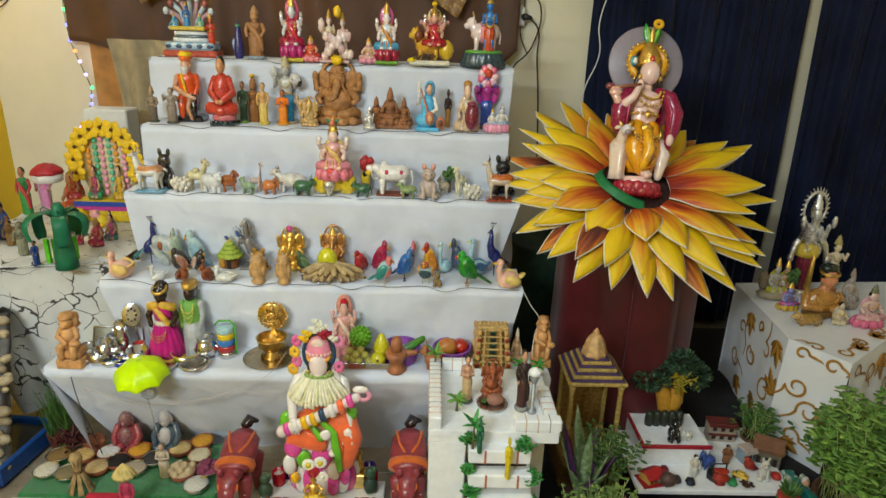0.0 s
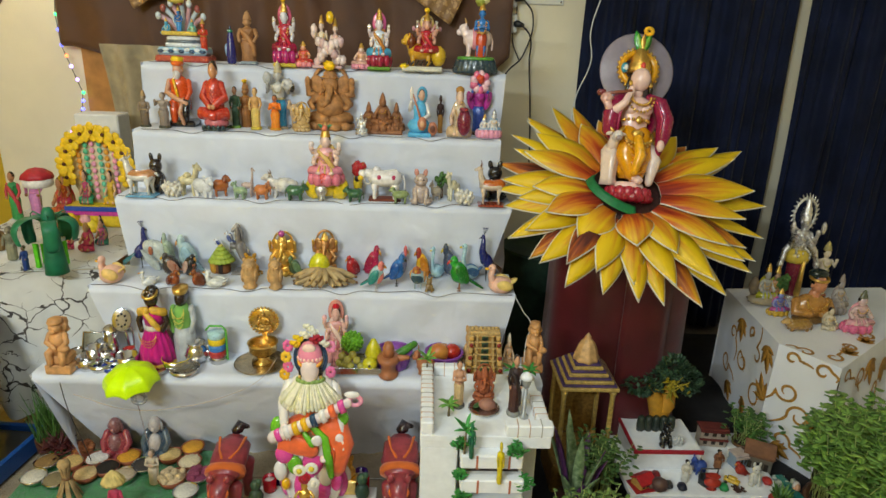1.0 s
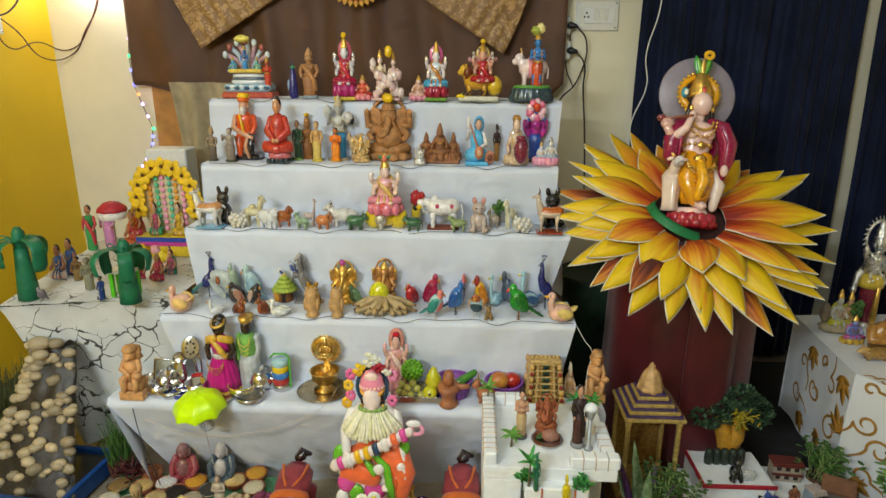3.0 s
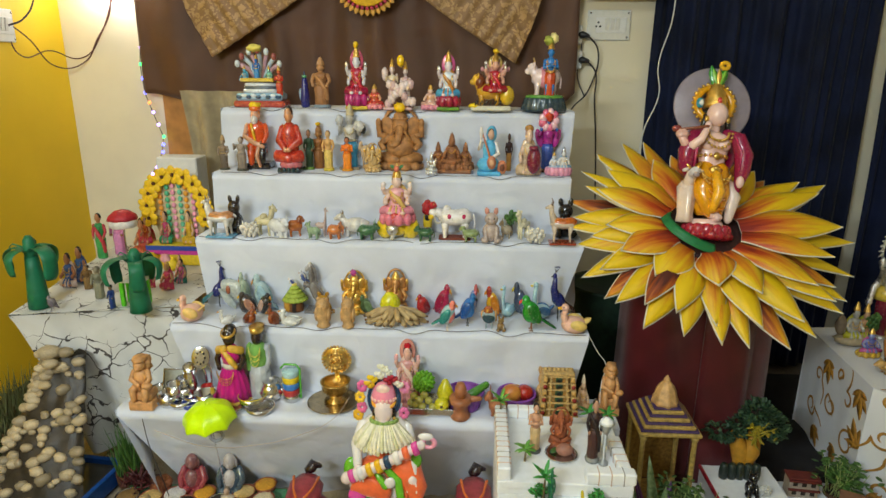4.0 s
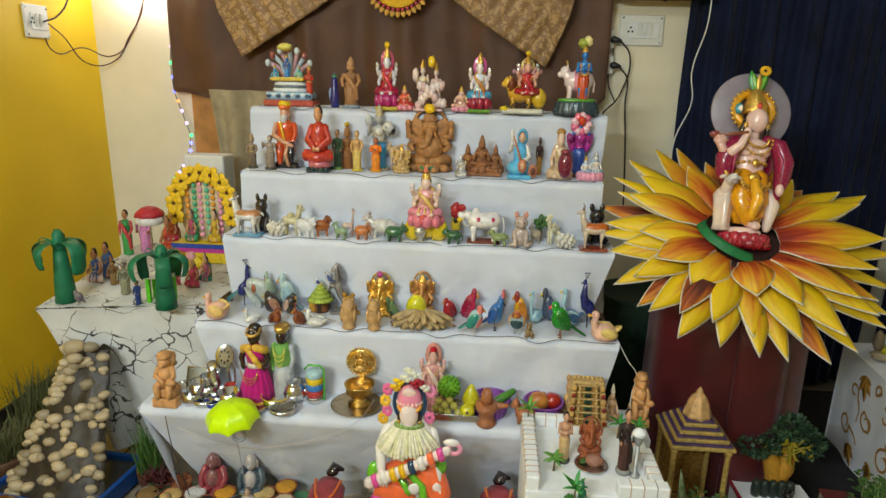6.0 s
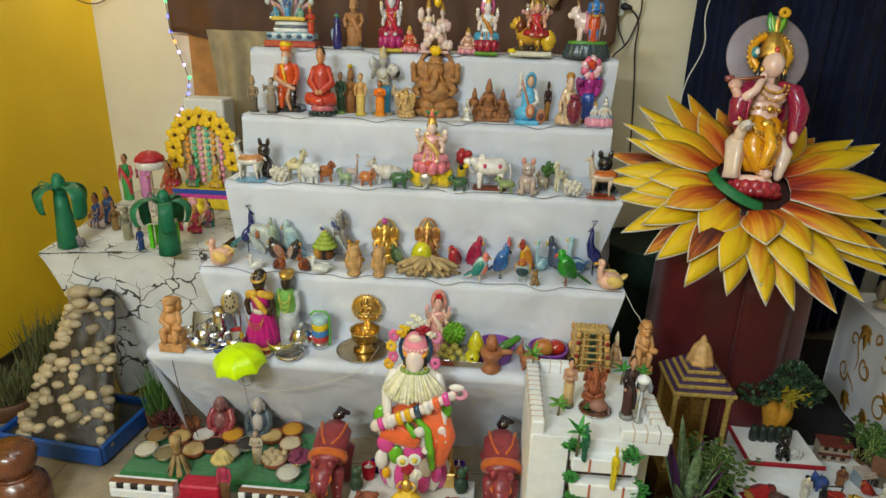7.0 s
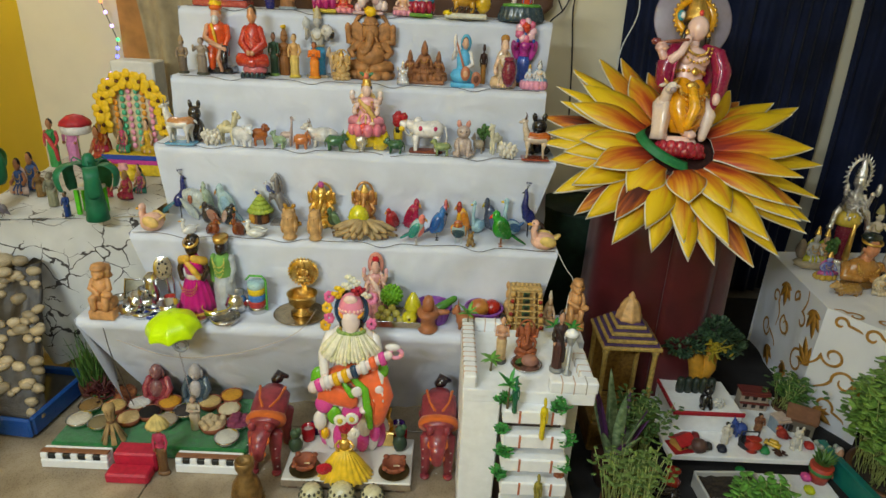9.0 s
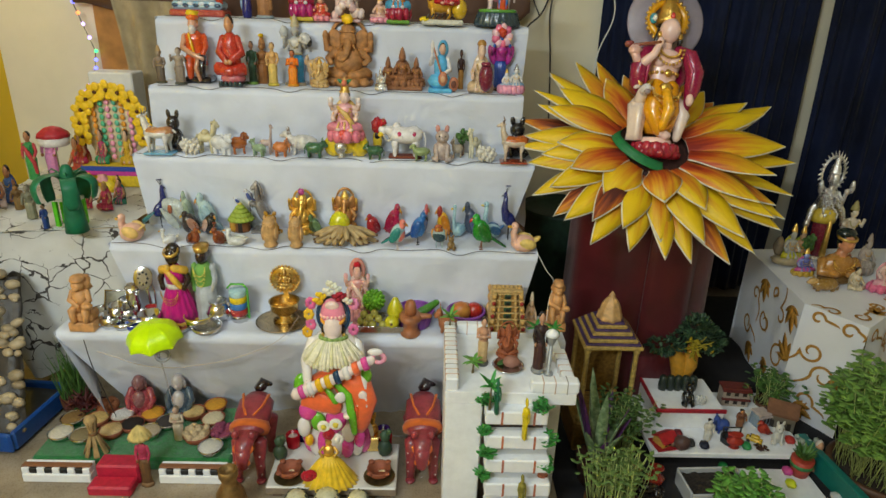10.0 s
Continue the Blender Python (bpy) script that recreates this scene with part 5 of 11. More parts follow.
    f.lathe([(0.066, 0), (0.074, 0.015), (0.076, 0.045), (0.064, 0.08), (0.04, 0.105), (0.002, 0.115)], enamel("f090a8"), (0, -0.03, 0.785), seg=30)
    f.ring((0, -0.037, 0.795), 0.07, 0.010, glaze("f0a838"), (18, 0, 0), seg=30)
    for k in range(9):
        a = math.pi * (1.05 + 0.9 * k / 8)
        f.ball((0.073 * math.cos(a), -0.03 + 0.076 * math.sin(a), 0.812), 0.0105, enamel("f6c0b4"), seg=8, rings=6)
    f.ball((0, -0.07, 0.868), (0.045, 0.03, 0.026), glaze("f4d0c0"))
    for q in range(3):
        f.ring((0, -0.012 + 0.012 * q, 0.80), 0.098 - 0.012 * q, 0.0105, blue if q != 1 else glaze("7a9ab0"), (80, 0, 0), seg=34, sides=6)
    for x, z, m in ((-0.135, 0.87, "e86aa0"), (-0.15, 0.81, "f0c030"), (-0.14, 0.755, "e46a98"), (-0.165, 0.715, "e8b020"), (0.125, 0.73, "e070a0"), (0.13, 0.87, "e88ab0")):
        for k in range(7):
            a = 2 * math.pi * k / 7
            f.ball((x + 0.02 * math.cos(a), -0.03, z + 0.02 * math.sin(a)), (0.016, 0.012, 0.015), matte(m), seg=7, rings=5)
    for x, z, m in ((-0.065, 0.925, "f0c818"), (-0.085, 0.895, "e8b818"), (-0.02, 0.945, "ece8d0"), (0.035, 0.915, "9c1428"), (0.06, 0.93, "a81c30"), (0.03, 0.965, "e9e8d4"), (0.095, 0.90, "e4dcc8"), (0.0, 0.985, "e8e6cc")):
        for k in range(11):
            a, q = k * 2.4, 0.028 * math.sqrt(k / 11)
            f.ball((x + q * math.cos(a), -0.07 + q * math.sin(a) * 0.7, z + 0.008 * ((k * 7) % 5 - 2) / 2), (0.0125, 0.011, 0.0155), matte(m), (k * 31, k * 17, 0), seg=7, rings=5)
    f.limb([(-0.01, -0.06, 0.95), (-0.015, -0.06, 1.0)], [0.005, 0.002], matte("e8e8d8"), seg=5)
    return f


def skirt_doll():
    f = Form()
    y = mat("yellow_silk", (0.78, 0.50, 0.01), 0.42, var=0.2, bump=0.3, sheen=0.4)
    f.lathe([(0.46, 0), (0.47, 0.01), (0.4, 0.1), (0.24, 0.32), (0.08, 0.5)], y, seg=88, frill=22, depth=0.07, sy=0.85)
    f.lathe([(0.08, 0.48), (0.1, 0.58), (0.05, 0.66)], GOLD, seg=16)
    for s in (-1, 1):
        f.limb([(s * 0.09, 0, 0.62), (s * 0.16, -0.04, 0.55), (s * 0.1, -0.1, 0.5)], 0.025, GOLD)
    f.ball((0, 0, 0.72), 0.06, GOLD)
    crown(f, (0, 0, 0.75), 0.05, 0.12, GOLD)
    for x, z, m in ((0.02, 0.88, cloth("a81c28")), (0.16, 0.8, matte("e8e0d0")), (-0.06, 1.02, matte("f0ecd8")), (0.14, 1.06, matte("e8e6da")), (-0.36, 0.2, cloth("b81c2c")), (-0.3, 0.22, cloth("b01a28"))):
        for k in range(12):
            a = 2 * math.pi * k / 12
            f.ball((x + 0.07 * math.cos(a), -0.05 + (-0.16 if z < 0.4 else 0), z + 0.06 * math.sin(a)), (0.045, 0.04, 0.04), m, seg=7, rings=5)
        f.ball((x, -0.08 + (-0.16 if z < 0.4 else 0), z), (0.05, 0.04, 0.05), matte("e0c840") if z > 0.9 else m, seg=8, rings=6)
    return f


def figured_pot():
    m = mat("dark_brass", (0.28, 0.17, 0.06), 0.4, metal=0.7, var=0.4, bump=0.5)
    f = Form().lathe([(0.3, 0), (0.34, 0.06), (0.4, 0.25), (0.34, 0.5), (0.2, 0.68), (0.17, 0.74), (0.24, 0.86), (0.24, 0.98), (0.2, 1.0), (0.16, 0.9)], m, seg=32)
    for k in range(7):
        a = 2 * math.pi * k / 7 + 0.2
        joined(f, seated(m, m, m, m, None, None, 2, hair=m), (0.34 * math.cos(a), 0.34 * math.sin(a), 0.12), 0.42, math.degrees(a) + 90)
    return f


def silver_god():
    f = joined(Form(), standing(SILVER, glaze("7a2838"), SILVER, SILVER, SILVER, hair=SILVER, arms="up"), (0, 0, 0), 1.0)
    f.lathe([(0.19, -0.02), (0.2, 0.03), (0.17, 0.12)], glaze("d8b840"), (0, 0, 0.46), seg=20, sy=0.7)
    f.limb([(0.03, -0.13, 0.46), (0.02, -0.14, 0.1)], [0.03, 0.05], GOLD)
    f.ring((0, 0.05, 0.95), 0.18, 0.02, SILVER, (90, 0, 0))
    for k in range(26):
        a = 2 * math.pi * k / 26
        f.limb([(0.19 * math.cos(a), 0.05, 0.95 + 0.19 * math.sin(a)), (0.235 * math.cos(a + 0.08), 0.05, 0.95 + 0.235 * math.sin(a + 0.08))], [0.014, 0.007], SILVER, seg=5)
    for s in (-1, 1):
        f.limb([(s * 0.14, 0, 0.66), (s * 0.26, -0.02, 0.56), (s * 0.3, -0.05, 0.44)], [0.05, 0.045, 0.04], SILVER)
        f.ball((s * 0.31, -0.05, 0.42), 0.05, SILVER)
        f.ball((s * 0.26, -0.1, 0.84), (0.04, 0.04, 0.07), SILVER)
    for k in range(24):
        f.ball((0.13 * math.sin(k * 1.9), -0.11, 0.5 + 0.011 * k), 0.022, SILVER, seg=6, rings=4)
    return f


def bust():
    g, skin = glaze("b8803a"), glaze("d08a60")
    f = Form().lathe([(0.26, 0), (0.3, 0.04), (0.24, 0.12)], glaze("7a5a30"), seg=24, sy=0.7)
    f.ball((0, 0, 0.28), (0.34, 0.2, 0.22), g, rough=0.1)
    f.limb([(0, 0, 0.4), (0.02, -0.02, 0.56)], [0.11, 0.09], skin)
    head(f, (0.04, -0.04, 0.68), 0.15, skin, glaze("16201c"))
    f.ball((0.02, 0.02, 0.86), (0.17, 0.15, 0.08), glaze("14241f"))
    f.ring((0.03, -0.02, 0.79), 0.15, 0.025, GOLD, (10, 0, 0))
    for r in (0.16, 0.22):
        beads(f, (0.02, -0.16, 0.44), 0.2, r, GOLD, 15, 0.02)
    for s in (-1, 1):
        f.limb([(s * 0.28, 0, 0.36), (s * 0.34, -0.1, 0.2), (s * 0.1, -0.22, 0.2)], [0.1, 0.08, 0.06], g)
    return f


def pair_scene():
    f = Form().ball((0, 0, 0.1), (0.55, 0.3, 0.12), matte("b8a888"), rough=0.2)
    joined(f, seated(glaze("c8c8c0"), glaze("c8c030"), glaze("b8b8b0"), GOLD), (-0.1, -0.05, 0.16), 0.9)
    joined(f, seated(glaze("c8a080"), glaze("a8b030"), glaze("c89870"), GOLD), (0.2, -0.02, 0.16), 0.85)
    f.ball((-0.42, 0, 0.4), (0.14, 0.14, 0.2), matte("8a7a66"), rough=0.3)
    for k in range(30):
        a = k * 2.4
        f.ball((0.36 + 0.16 * math.cos(a), -0.04 + 0.1 * math.sin(a), 0.36 + 0.009 * k), 0.06, LEAF, seg=6, rings=4, rough=0.5)
    return f


# ---------------------------------------------------------------- cloths, curtains and fittings on the walls
BROWN = mat("brown_satin", (0.095, 0.034, 0.010), 0.55, var=0.25, scale=4, bump=0.3, fine=700, sheen=0.3)
NAVY = mat("navy_curtain", (0.005, 0.009, 0.032), 0.75, var=0.45, scale=5, bump=0.3, fine=600, spec=0.2, sheen=0.06)


def brocade(name, ground, figure, scale):
    """Woven leaf figures on a plainer ground."""
    m = mat(name, ground, 0.5, var=0.15, scale=8, bump=0.2, fine=500, sheen=0.3)
    nt = m.node_tree
    b = nt.nodes["Principled BSDF"]
    co = nt.nodes.new("ShaderNodeTexCoord")
    warp = nt.nodes.new("ShaderNodeTexNoise")
    warp.inputs["Scale"].default_value = scale * 0.7
    add = nt.nodes.new("ShaderNodeVectorMath")
    add.operation = "MULTIPLY_ADD"
    add.inputs[1].default_value = (0.09, 0.09, 0.09)
    nt.links.new(co.outputs["Object"], warp.inputs["Vector"])
    nt.links.new(warp.outputs["Color"], add.inputs[0])
    nt.links.new(co.outputs["Object"], add.inputs[2])
    vor = nt.nodes.new("ShaderNodeTexVoronoi")
    vor.inputs["Scale"].default_value = scale
    nt.links.new(add.outputs["Vector"], vor.inputs["Vector"])
    cut = nt.nodes.new("ShaderNodeValToRGB")
    cut.color_ramp.elements[0].position, cut.color_ramp.elements[1].position = 0.42, 0.5
    nt.links.new(vor.outputs["Distance"], cut.inputs["Fac"])
    mix = nt.nodes.new("ShaderNodeMixRGB")
    mix.inputs[2].default_value = (*figure, 1)
    nt.links.new(cut.outputs["Color"], mix.inputs["Fac"])
    nt.links.new(b.inputs["Base Color"].links[0].from_socket, mix.inputs[1])
    nt.links.new(mix.outputs["Color"], b.inputs["Base Color"])
    return m


GOLDCLOTH = brocade("gold_brocade", (0.46, 0.27, 0.10), (0.27, 0.14, 0.045), 36)


def backdrop_cloth(u, v):
    x = -0.66 + 2.14 * u
    zb = 1.40 - 0.10 * min(1, max(0, (x + 0.6) / 0.5)) + (0.12 if x > 1.35 else 0) * (x - 1.35) / 0.13
    n = noise.noise((x * 2.2, v * 1.4, 3.1))
    fold = 0.018 * math.sin(x * 13 + 1.5 * v + 2 * n) + 0.02 * n + 0.008 * math.sin(x * 37 + 5 * n)
    return (x + 0.02 * n * v, 0.685 - fold, 2.55 - (2.55 - zb) * v)


thing("backdrop_cloth", Form().sheet(backdrop_cloth, 150, 40, BROWN, thick=(0, 0.003, 0)), "dark brown satin backdrop cloth hung on the wall", "cloth")
# gathered beige cloth and orange-brown plank beside the stand
thing("beige_cloth", Form().sheet(lambda u, v: (-0.42 + 0.5 * u + 0.03 * math.sin(v * 6) * (1 - u), 0.56 + 0.03 * math.sin(u * 21 + 2 * v), 1.42 - 1.42 * v), 60, 20, cloth("a89878"), thick=(0, 0.003, 0)), "plain beige cloth gathered behind the stand", "cloth")
thing("wooden_plank", Form().box((-0.517, 0.742, 1.1), (0.145, 0.03, 2.2), mat("orange_wood", (0.45, 0.20, 0.05), 0.45, var=0.25, scale=12)), "upright varnished orange-brown wooden plank against the wall", "plank")
thing("white_carton", Form().box((-0.37, 0.40, 0.905), (0.19, 0.12, 0.45), mat("white_card", (0.72, 0.72, 0.70), 0.6, var=0.04), bevel=0.006), "plain white cardboard box standing on the table", "box")


def swag(name, a, b, tip, lean):
    """A brocade swag: falls from the line a-b to a point, with curved gathers."""
    def fn(u, v):
        x = a[0] + (b[0] - a[0]) * u
        ztop = 2.35
        edge = (u / lean) if u < lean else ((1 - u) / (1 - lean))
        bottom = 2.02 + (tip[1] - 2.02) * (max(0, edge) ** (0.45 if (u < lean) == (lean < 0.5) else 0.62))
        z = ztop - (ztop - bottom) * v
        xx = x + (tip[0] - x) * 0.25 * v * edge
        g = math.sin((z + 0.9 * abs(u - lean)) * 60) * 0.006 * v
        return (xx, 0.632 - 0.02 * math.sin(math.pi * u) - g - 0.01 * noise.noise((x * 8, z * 8, 0)), z)
    thing(name, Form().sheet(fn, 60, 44, GOLDCLOTH, thick=(0, 0.003, 0)), "gold brocade swag with woven leaf pattern", "swag", group="gold swags")


swag("cloth_swag", (-0.42, 2.35), (0.33, 2.35), (-0.25, 1.575), 0.2)
swag("cloth_swag", (0.60, 2.35), (1.31, 2.35), (1.15, 1.555), 0.83)

sun = holder("sun_ornament", "yellow card sun ornament with a scalloped orange collar", "wall ornament", pose(0.49, 0.60, 1.925, 90, 0, 0))
part("disc", Form().lathe([(0.001, 0), (0.118, 0), (0.122, 0.004), (0.118, 0.008), (0.001, 0.009)], matte("f2bc28"), seg=40), sun)
fr = Form()
for k in range(15):
    a = radians(200 + 140 * k / 14)
    fr.blade((0.11 * math.cos(a), 0.11 * math.sin(a), -0.001), (0.165 * math.cos(a), 0.165 * math.sin(a), -0.001), 0.032, matte("d8a040"), side=(-math.sin(a), math.cos(a), 0))
    fr.ball((0.13 * math.cos(a), 0.13 * math.sin(a), 0.004), (0.009, 0.009, 0.003), matte("c03a50"), seg=8, rings=4)
part("collar", fr, sun, "scalloped orange and red collar")
part("lips", Form().ball((0, -0.045, 0.01), (0.018, 0.009, 0.003), matte("a02838")), sun, "small dark red painted lips")
for s in (-1, 1):
    part("earring", Form().ball((s * 0.135, 0.0, 0.004), (0.022, 0.028, 0.004), matte("b82848")).ball((s * 0.135, 0.0, 0.008), (0.012, 0.016, 0.003), matte("e8c040")), sun, "red oval card earring")


def curtain(x0, x1, seed):
    def fn(u, v):
        x = x0 + (x1 - x0) * u
        n = noise.noise((x * 3 + seed, v * 1.2, seed))
        return (x + 0.01 * n, 0.665 - 0.03 * math.sin(x * 27 + 6 * n) - 0.03 * n - 0.012 * math.sin(x * 95 + seed), 2.6 - 2.57 * v)
    return Form().sheet(fn, 170, 30, NAVY, thick=(0, 0.004, 0))


thing("curtain", curtain(1.825, 2.862, 1.0), "dark navy blue curtain hanging in folds", "curtain", group="navy curtains")
thing("curtain", curtain(2.912, 3.85, 5.0), "dark navy blue curtain hanging in folds", "curtain", group="navy curtains")

shelf = holder("wall_shelf", "thin brown wooden wall shelf on a bracket", "shelf", pose(1.68, 0.66, 1.88))
part("board", Form().box((0, 0, 0), (0.43, 0.2, 0.022), mat("shelf_wood", (0.22, 0.11, 0.05), 0.5, var=0.3, scale=15)), shelf)
part("bracket", Form().ball((0.02, 0.0, -0.018), (0.012, 0.012, 0.008), BLACK), shelf)
part("top_box", Form().box((0.02, 0.03, 0.16), (0.3, 0.13, 0.29), mat("cream_box", (0.6, 0.55, 0.42), 0.6, var=0.08)), shelf, "cream box standing on the shelf")


def switch_board(m, w, h, n):
    ob = holder("switch_board", "ivory plastic switch board with socket and switches", "switch board", m)
    part("plate", Form().box((0, -0.006, 0), (w, 0.012, h), PLASTIC, bevel=0.004), ob)
    inset = part("inset", Form().box((0.01, -0.014, 0), (w * 0.7, 0.006, h * 0.52), mat("white_plastic", (0.8, 0.8, 0.78), 0.3, var=0.03), bevel=0.002), ob)
    for k in range(n):
        part("switch", Form().box((-0.01 + k * 0.025, -0.02, 0.005), (0.018, 0.008, h * 0.4), PLASTIC, (8, 0, 0), 0.002), inset)
    sk = Form()
    for dx, dz in ((0, 0.012), (-0.009, -0.006), (0.009, -0.006)):
        sk.ball((-w * 0.25 + dx, -0.018, dz), (0.005, 0.003, 0.005), BLACK, seg=8, rings=4)
    part("socket", sk, inset, "three-pin socket holes")
    for sx in (-1, 1):
        for sz in (-1, 1):
            part("screw", Form().ball((sx * w * 0.43, -0.013, sz * h * 0.4), (0.005, 0.003, 0.005), STEEL, seg=8, rings=4), ob)
    return ob


switch_board(pose(1.627, WALL_Y, 1.735), 0.205, 0.138, 3)
switch_board(pose(LEFT_X, 0.33, 1.70, 0, 0, 90), 0.15, 0.14, 2)


def plug(m):
    ob = holder("wall_plug", "white plug adaptor with a black plug", "plug", m)
    part("body", Form().box((0, -0.02, 0), (0.05, 0.05, 0.085), PLASTIC, bevel=0.006), ob)
    part("pin_plug", Form().limb([(0.02, -0.05, 0), (0.05, -0.06, -0.006)], [0.018, 0.01], BLACK), ob, "black rubber plug")


plug(pose(1.475, WALL_Y, 1.69))
plug(pose(1.482, WALL_Y, 1.575))


def cable(name, pts, r, material, label):
    c = bpy.data.curves.new(name, "CURVE")
    c.dimensions, c.bevel_depth, c.bevel_resolution = "3D", r, 2
    s = c.splines.new("BEZIER")
    s.bezier_points.add(len(pts) - 1)
    for p, q in zip(s.bezier_points, pts):
        p.co = q
        p.handle_left_type = p.handle_right_type = "AUTO"
    c.materials.append(material)
    return tagged(new(name, c), label, "cable")


cable("power_cable", [(1.52, 0.69, 1.575), (1.57, 0.70, 1.52), (1.58, 0.73, 1.40), (1.60, 0.73, 1.2), (1.62, 0.7, 0.8)], 0.004, WIRE, "thin black power cable hanging from a plug")
cable("power_cable", [(1.52, 0.69, 1.69), (1.575, 0.70, 1.62), (1.555, 0.73, 1.45), (1.46, 0.6, 1.36), (1.40, 0.4, 1.30)], 0.004, WIRE, "thin black power cable looping behind the stand")
cable("power_cable", [(1.46, 0.72, 1.84), (1.47, 0.73, 1.74), (1.50, 0.73, 1.66), (1.49, 0.73, 1.50), (1.53, 0.72, 1.40)], 0.003, WIRE, "thin black power cable beside the switch board")
cable("white_cable", [(1.88, 0.58, 1.90), (1.875, 0.58, 1.75), (1.83, 0.57, 1.55), (1.845, 0.57, 1.42), (1.79, 0.57, 1.25), (1.78, 0.57, 1.0)], 0.003, PLASTIC, "thin white cable hanging in front of the curtain")
cable("brown_cable", [(-1.08, 0.36, 1.72), (-1.06, 0.45, 1.66), (-1.05, 0.66, 1.52), (-0.98, 0.745, 1.55), (-0.90, 0.745, 1.66), (-0.82, 0.745, 1.78), (-0.80, 0.74, 1.86)], 0.003, mat("brown_wire", (0.12, 0.04, 0.03), 0.5), "thin reddish brown cable between socket and lamp")
cable("brown_cable", [(-1.08, 0.36, 1.68), (-1.07, 0.4, 1.58), (-1.05, 0.6, 1.60), (-0.99, 0.745, 1.57), (-0.88, 0.745, 1.68), (-0.79, 0.74, 1.86)], 0.003, mat("brown_wire", (0.12, 0.04, 0.03)), "thin reddish brown cable between socket and lamp")
cable("black_cable", [(-1.06, 0.35, 1.70), (-1.04, 0.42, 1.73), (-1.03, 0.5, 1.82), (-1.03, 0.55, 2.1)], 0.004, WIRE, "black cable rising from the wall socket")

lamp = holder("tube_light", "glowing white tube light on the wall", "lamp", pose(-0.755, 0.715, 1.93))
part("housing", Form().box((0, 0.03, 0.0), (0.36, 0.04, 0.16), PLASTIC, bevel=0.01), lamp)
part("diffuser", Form().box((0, -0.012, -0.002), (0.35, 0.05, 0.155), mat("lamp_glow", (1.0, 0.97, 0.92), 0.4, var=0.0, bump=0, emit=18.0), bevel=0.012), lamp, "glowing white diffuser")

# string of small coloured bulbs down the edge of the backdrop
fairy = holder("fairy_lights", "string of tiny coloured fairy lights along the cloth", "fairy lights")
chain = [(-0.655, 1.84), (-0.660, 1.70), (-0.680, 1.541), (-0.673, 1.403), (-0.643, 1.306), (-0.603, 1.184), (-0.617, 1.105), (-0.659, 1.025), (-0.712, 0.955), (-0.74, 0.894)]
w = Form()
w.limb([(x, 0.715, z) for x, z in chain], 0.002, WIRE, seg=5)
part("wire", w, fairy)
BULBS = [mat("bulb_blue", (0.10, 0.12, 1.0), 0.3, emit=5, bump=0), mat("bulb_green", (0.06, 1.0, 0.25), 0.3, emit=2.5, bump=0), mat("bulb_white", (0.45, 0.30, 1.0), 0.3, emit=4, bump=0), mat("bulb_amber", (1.0, 0.22, 0.06), 0.3, emit=3, bump=0)]
k = 0
for (xa, za), (xb, zb) in zip(chain, chain[1:]):
    for u in (0.0, 0.5):
        part("bulb", Form().ball((xa + (xb - xa) * u + 0.006, 0.708, za + (zb - za) * u), 0.0085, BULBS[(k * 7 + k // 3) % 4], seg=8, rings=6), fairy)
        k += 1

# ---------------------------------------------------------------- sunflower with its statue on a red drum
drum = holder("cloth_drum", "maroon cloth wrapped round a drum-shaped stool", "stool", pose(1.87, -0.14, 0))
MAROON = mat("maroon_cloth", (0.095, 0.006, 0.010), 0.42, var=0.35, scale=6, bump=0.25, fine=600, sheen=0.2)
part("wrap", Form().lathe([(0.30, 0), (0.285, 0.1), (0.28, 0.4), (0.275, 0.68), (0.27, 0.74), (0.25, 0.76)], MAROON, seg=96, frill=9, depth=0.02), drum)
part("fold", Form().sheet(lambda u, v: (-0.06 + 0.17 * u, -0.285 - 0.012 * math.sin(math.pi * u), 0.74 - 0.74 * v), 6, 8, MAROON, thick=(0, 0.01, 0)), drum)
thing("green_bin", Form().lathe([(0.12, 0), (0.15, 0.02), (0.17, 0.6), (0.18, 0.62), (0.16, 0.6)], mat("dark_green_cloth", (0.012, 0.035, 0.018), 0.7, var=0.3), (1.62, 0.22, 0.0), seg=32), "dark green cloth-covered bin behind the stool", "bin")

EDGE = mat("card_edge", (0.66, 0.62, 0.50), 0.7, var=0.12)


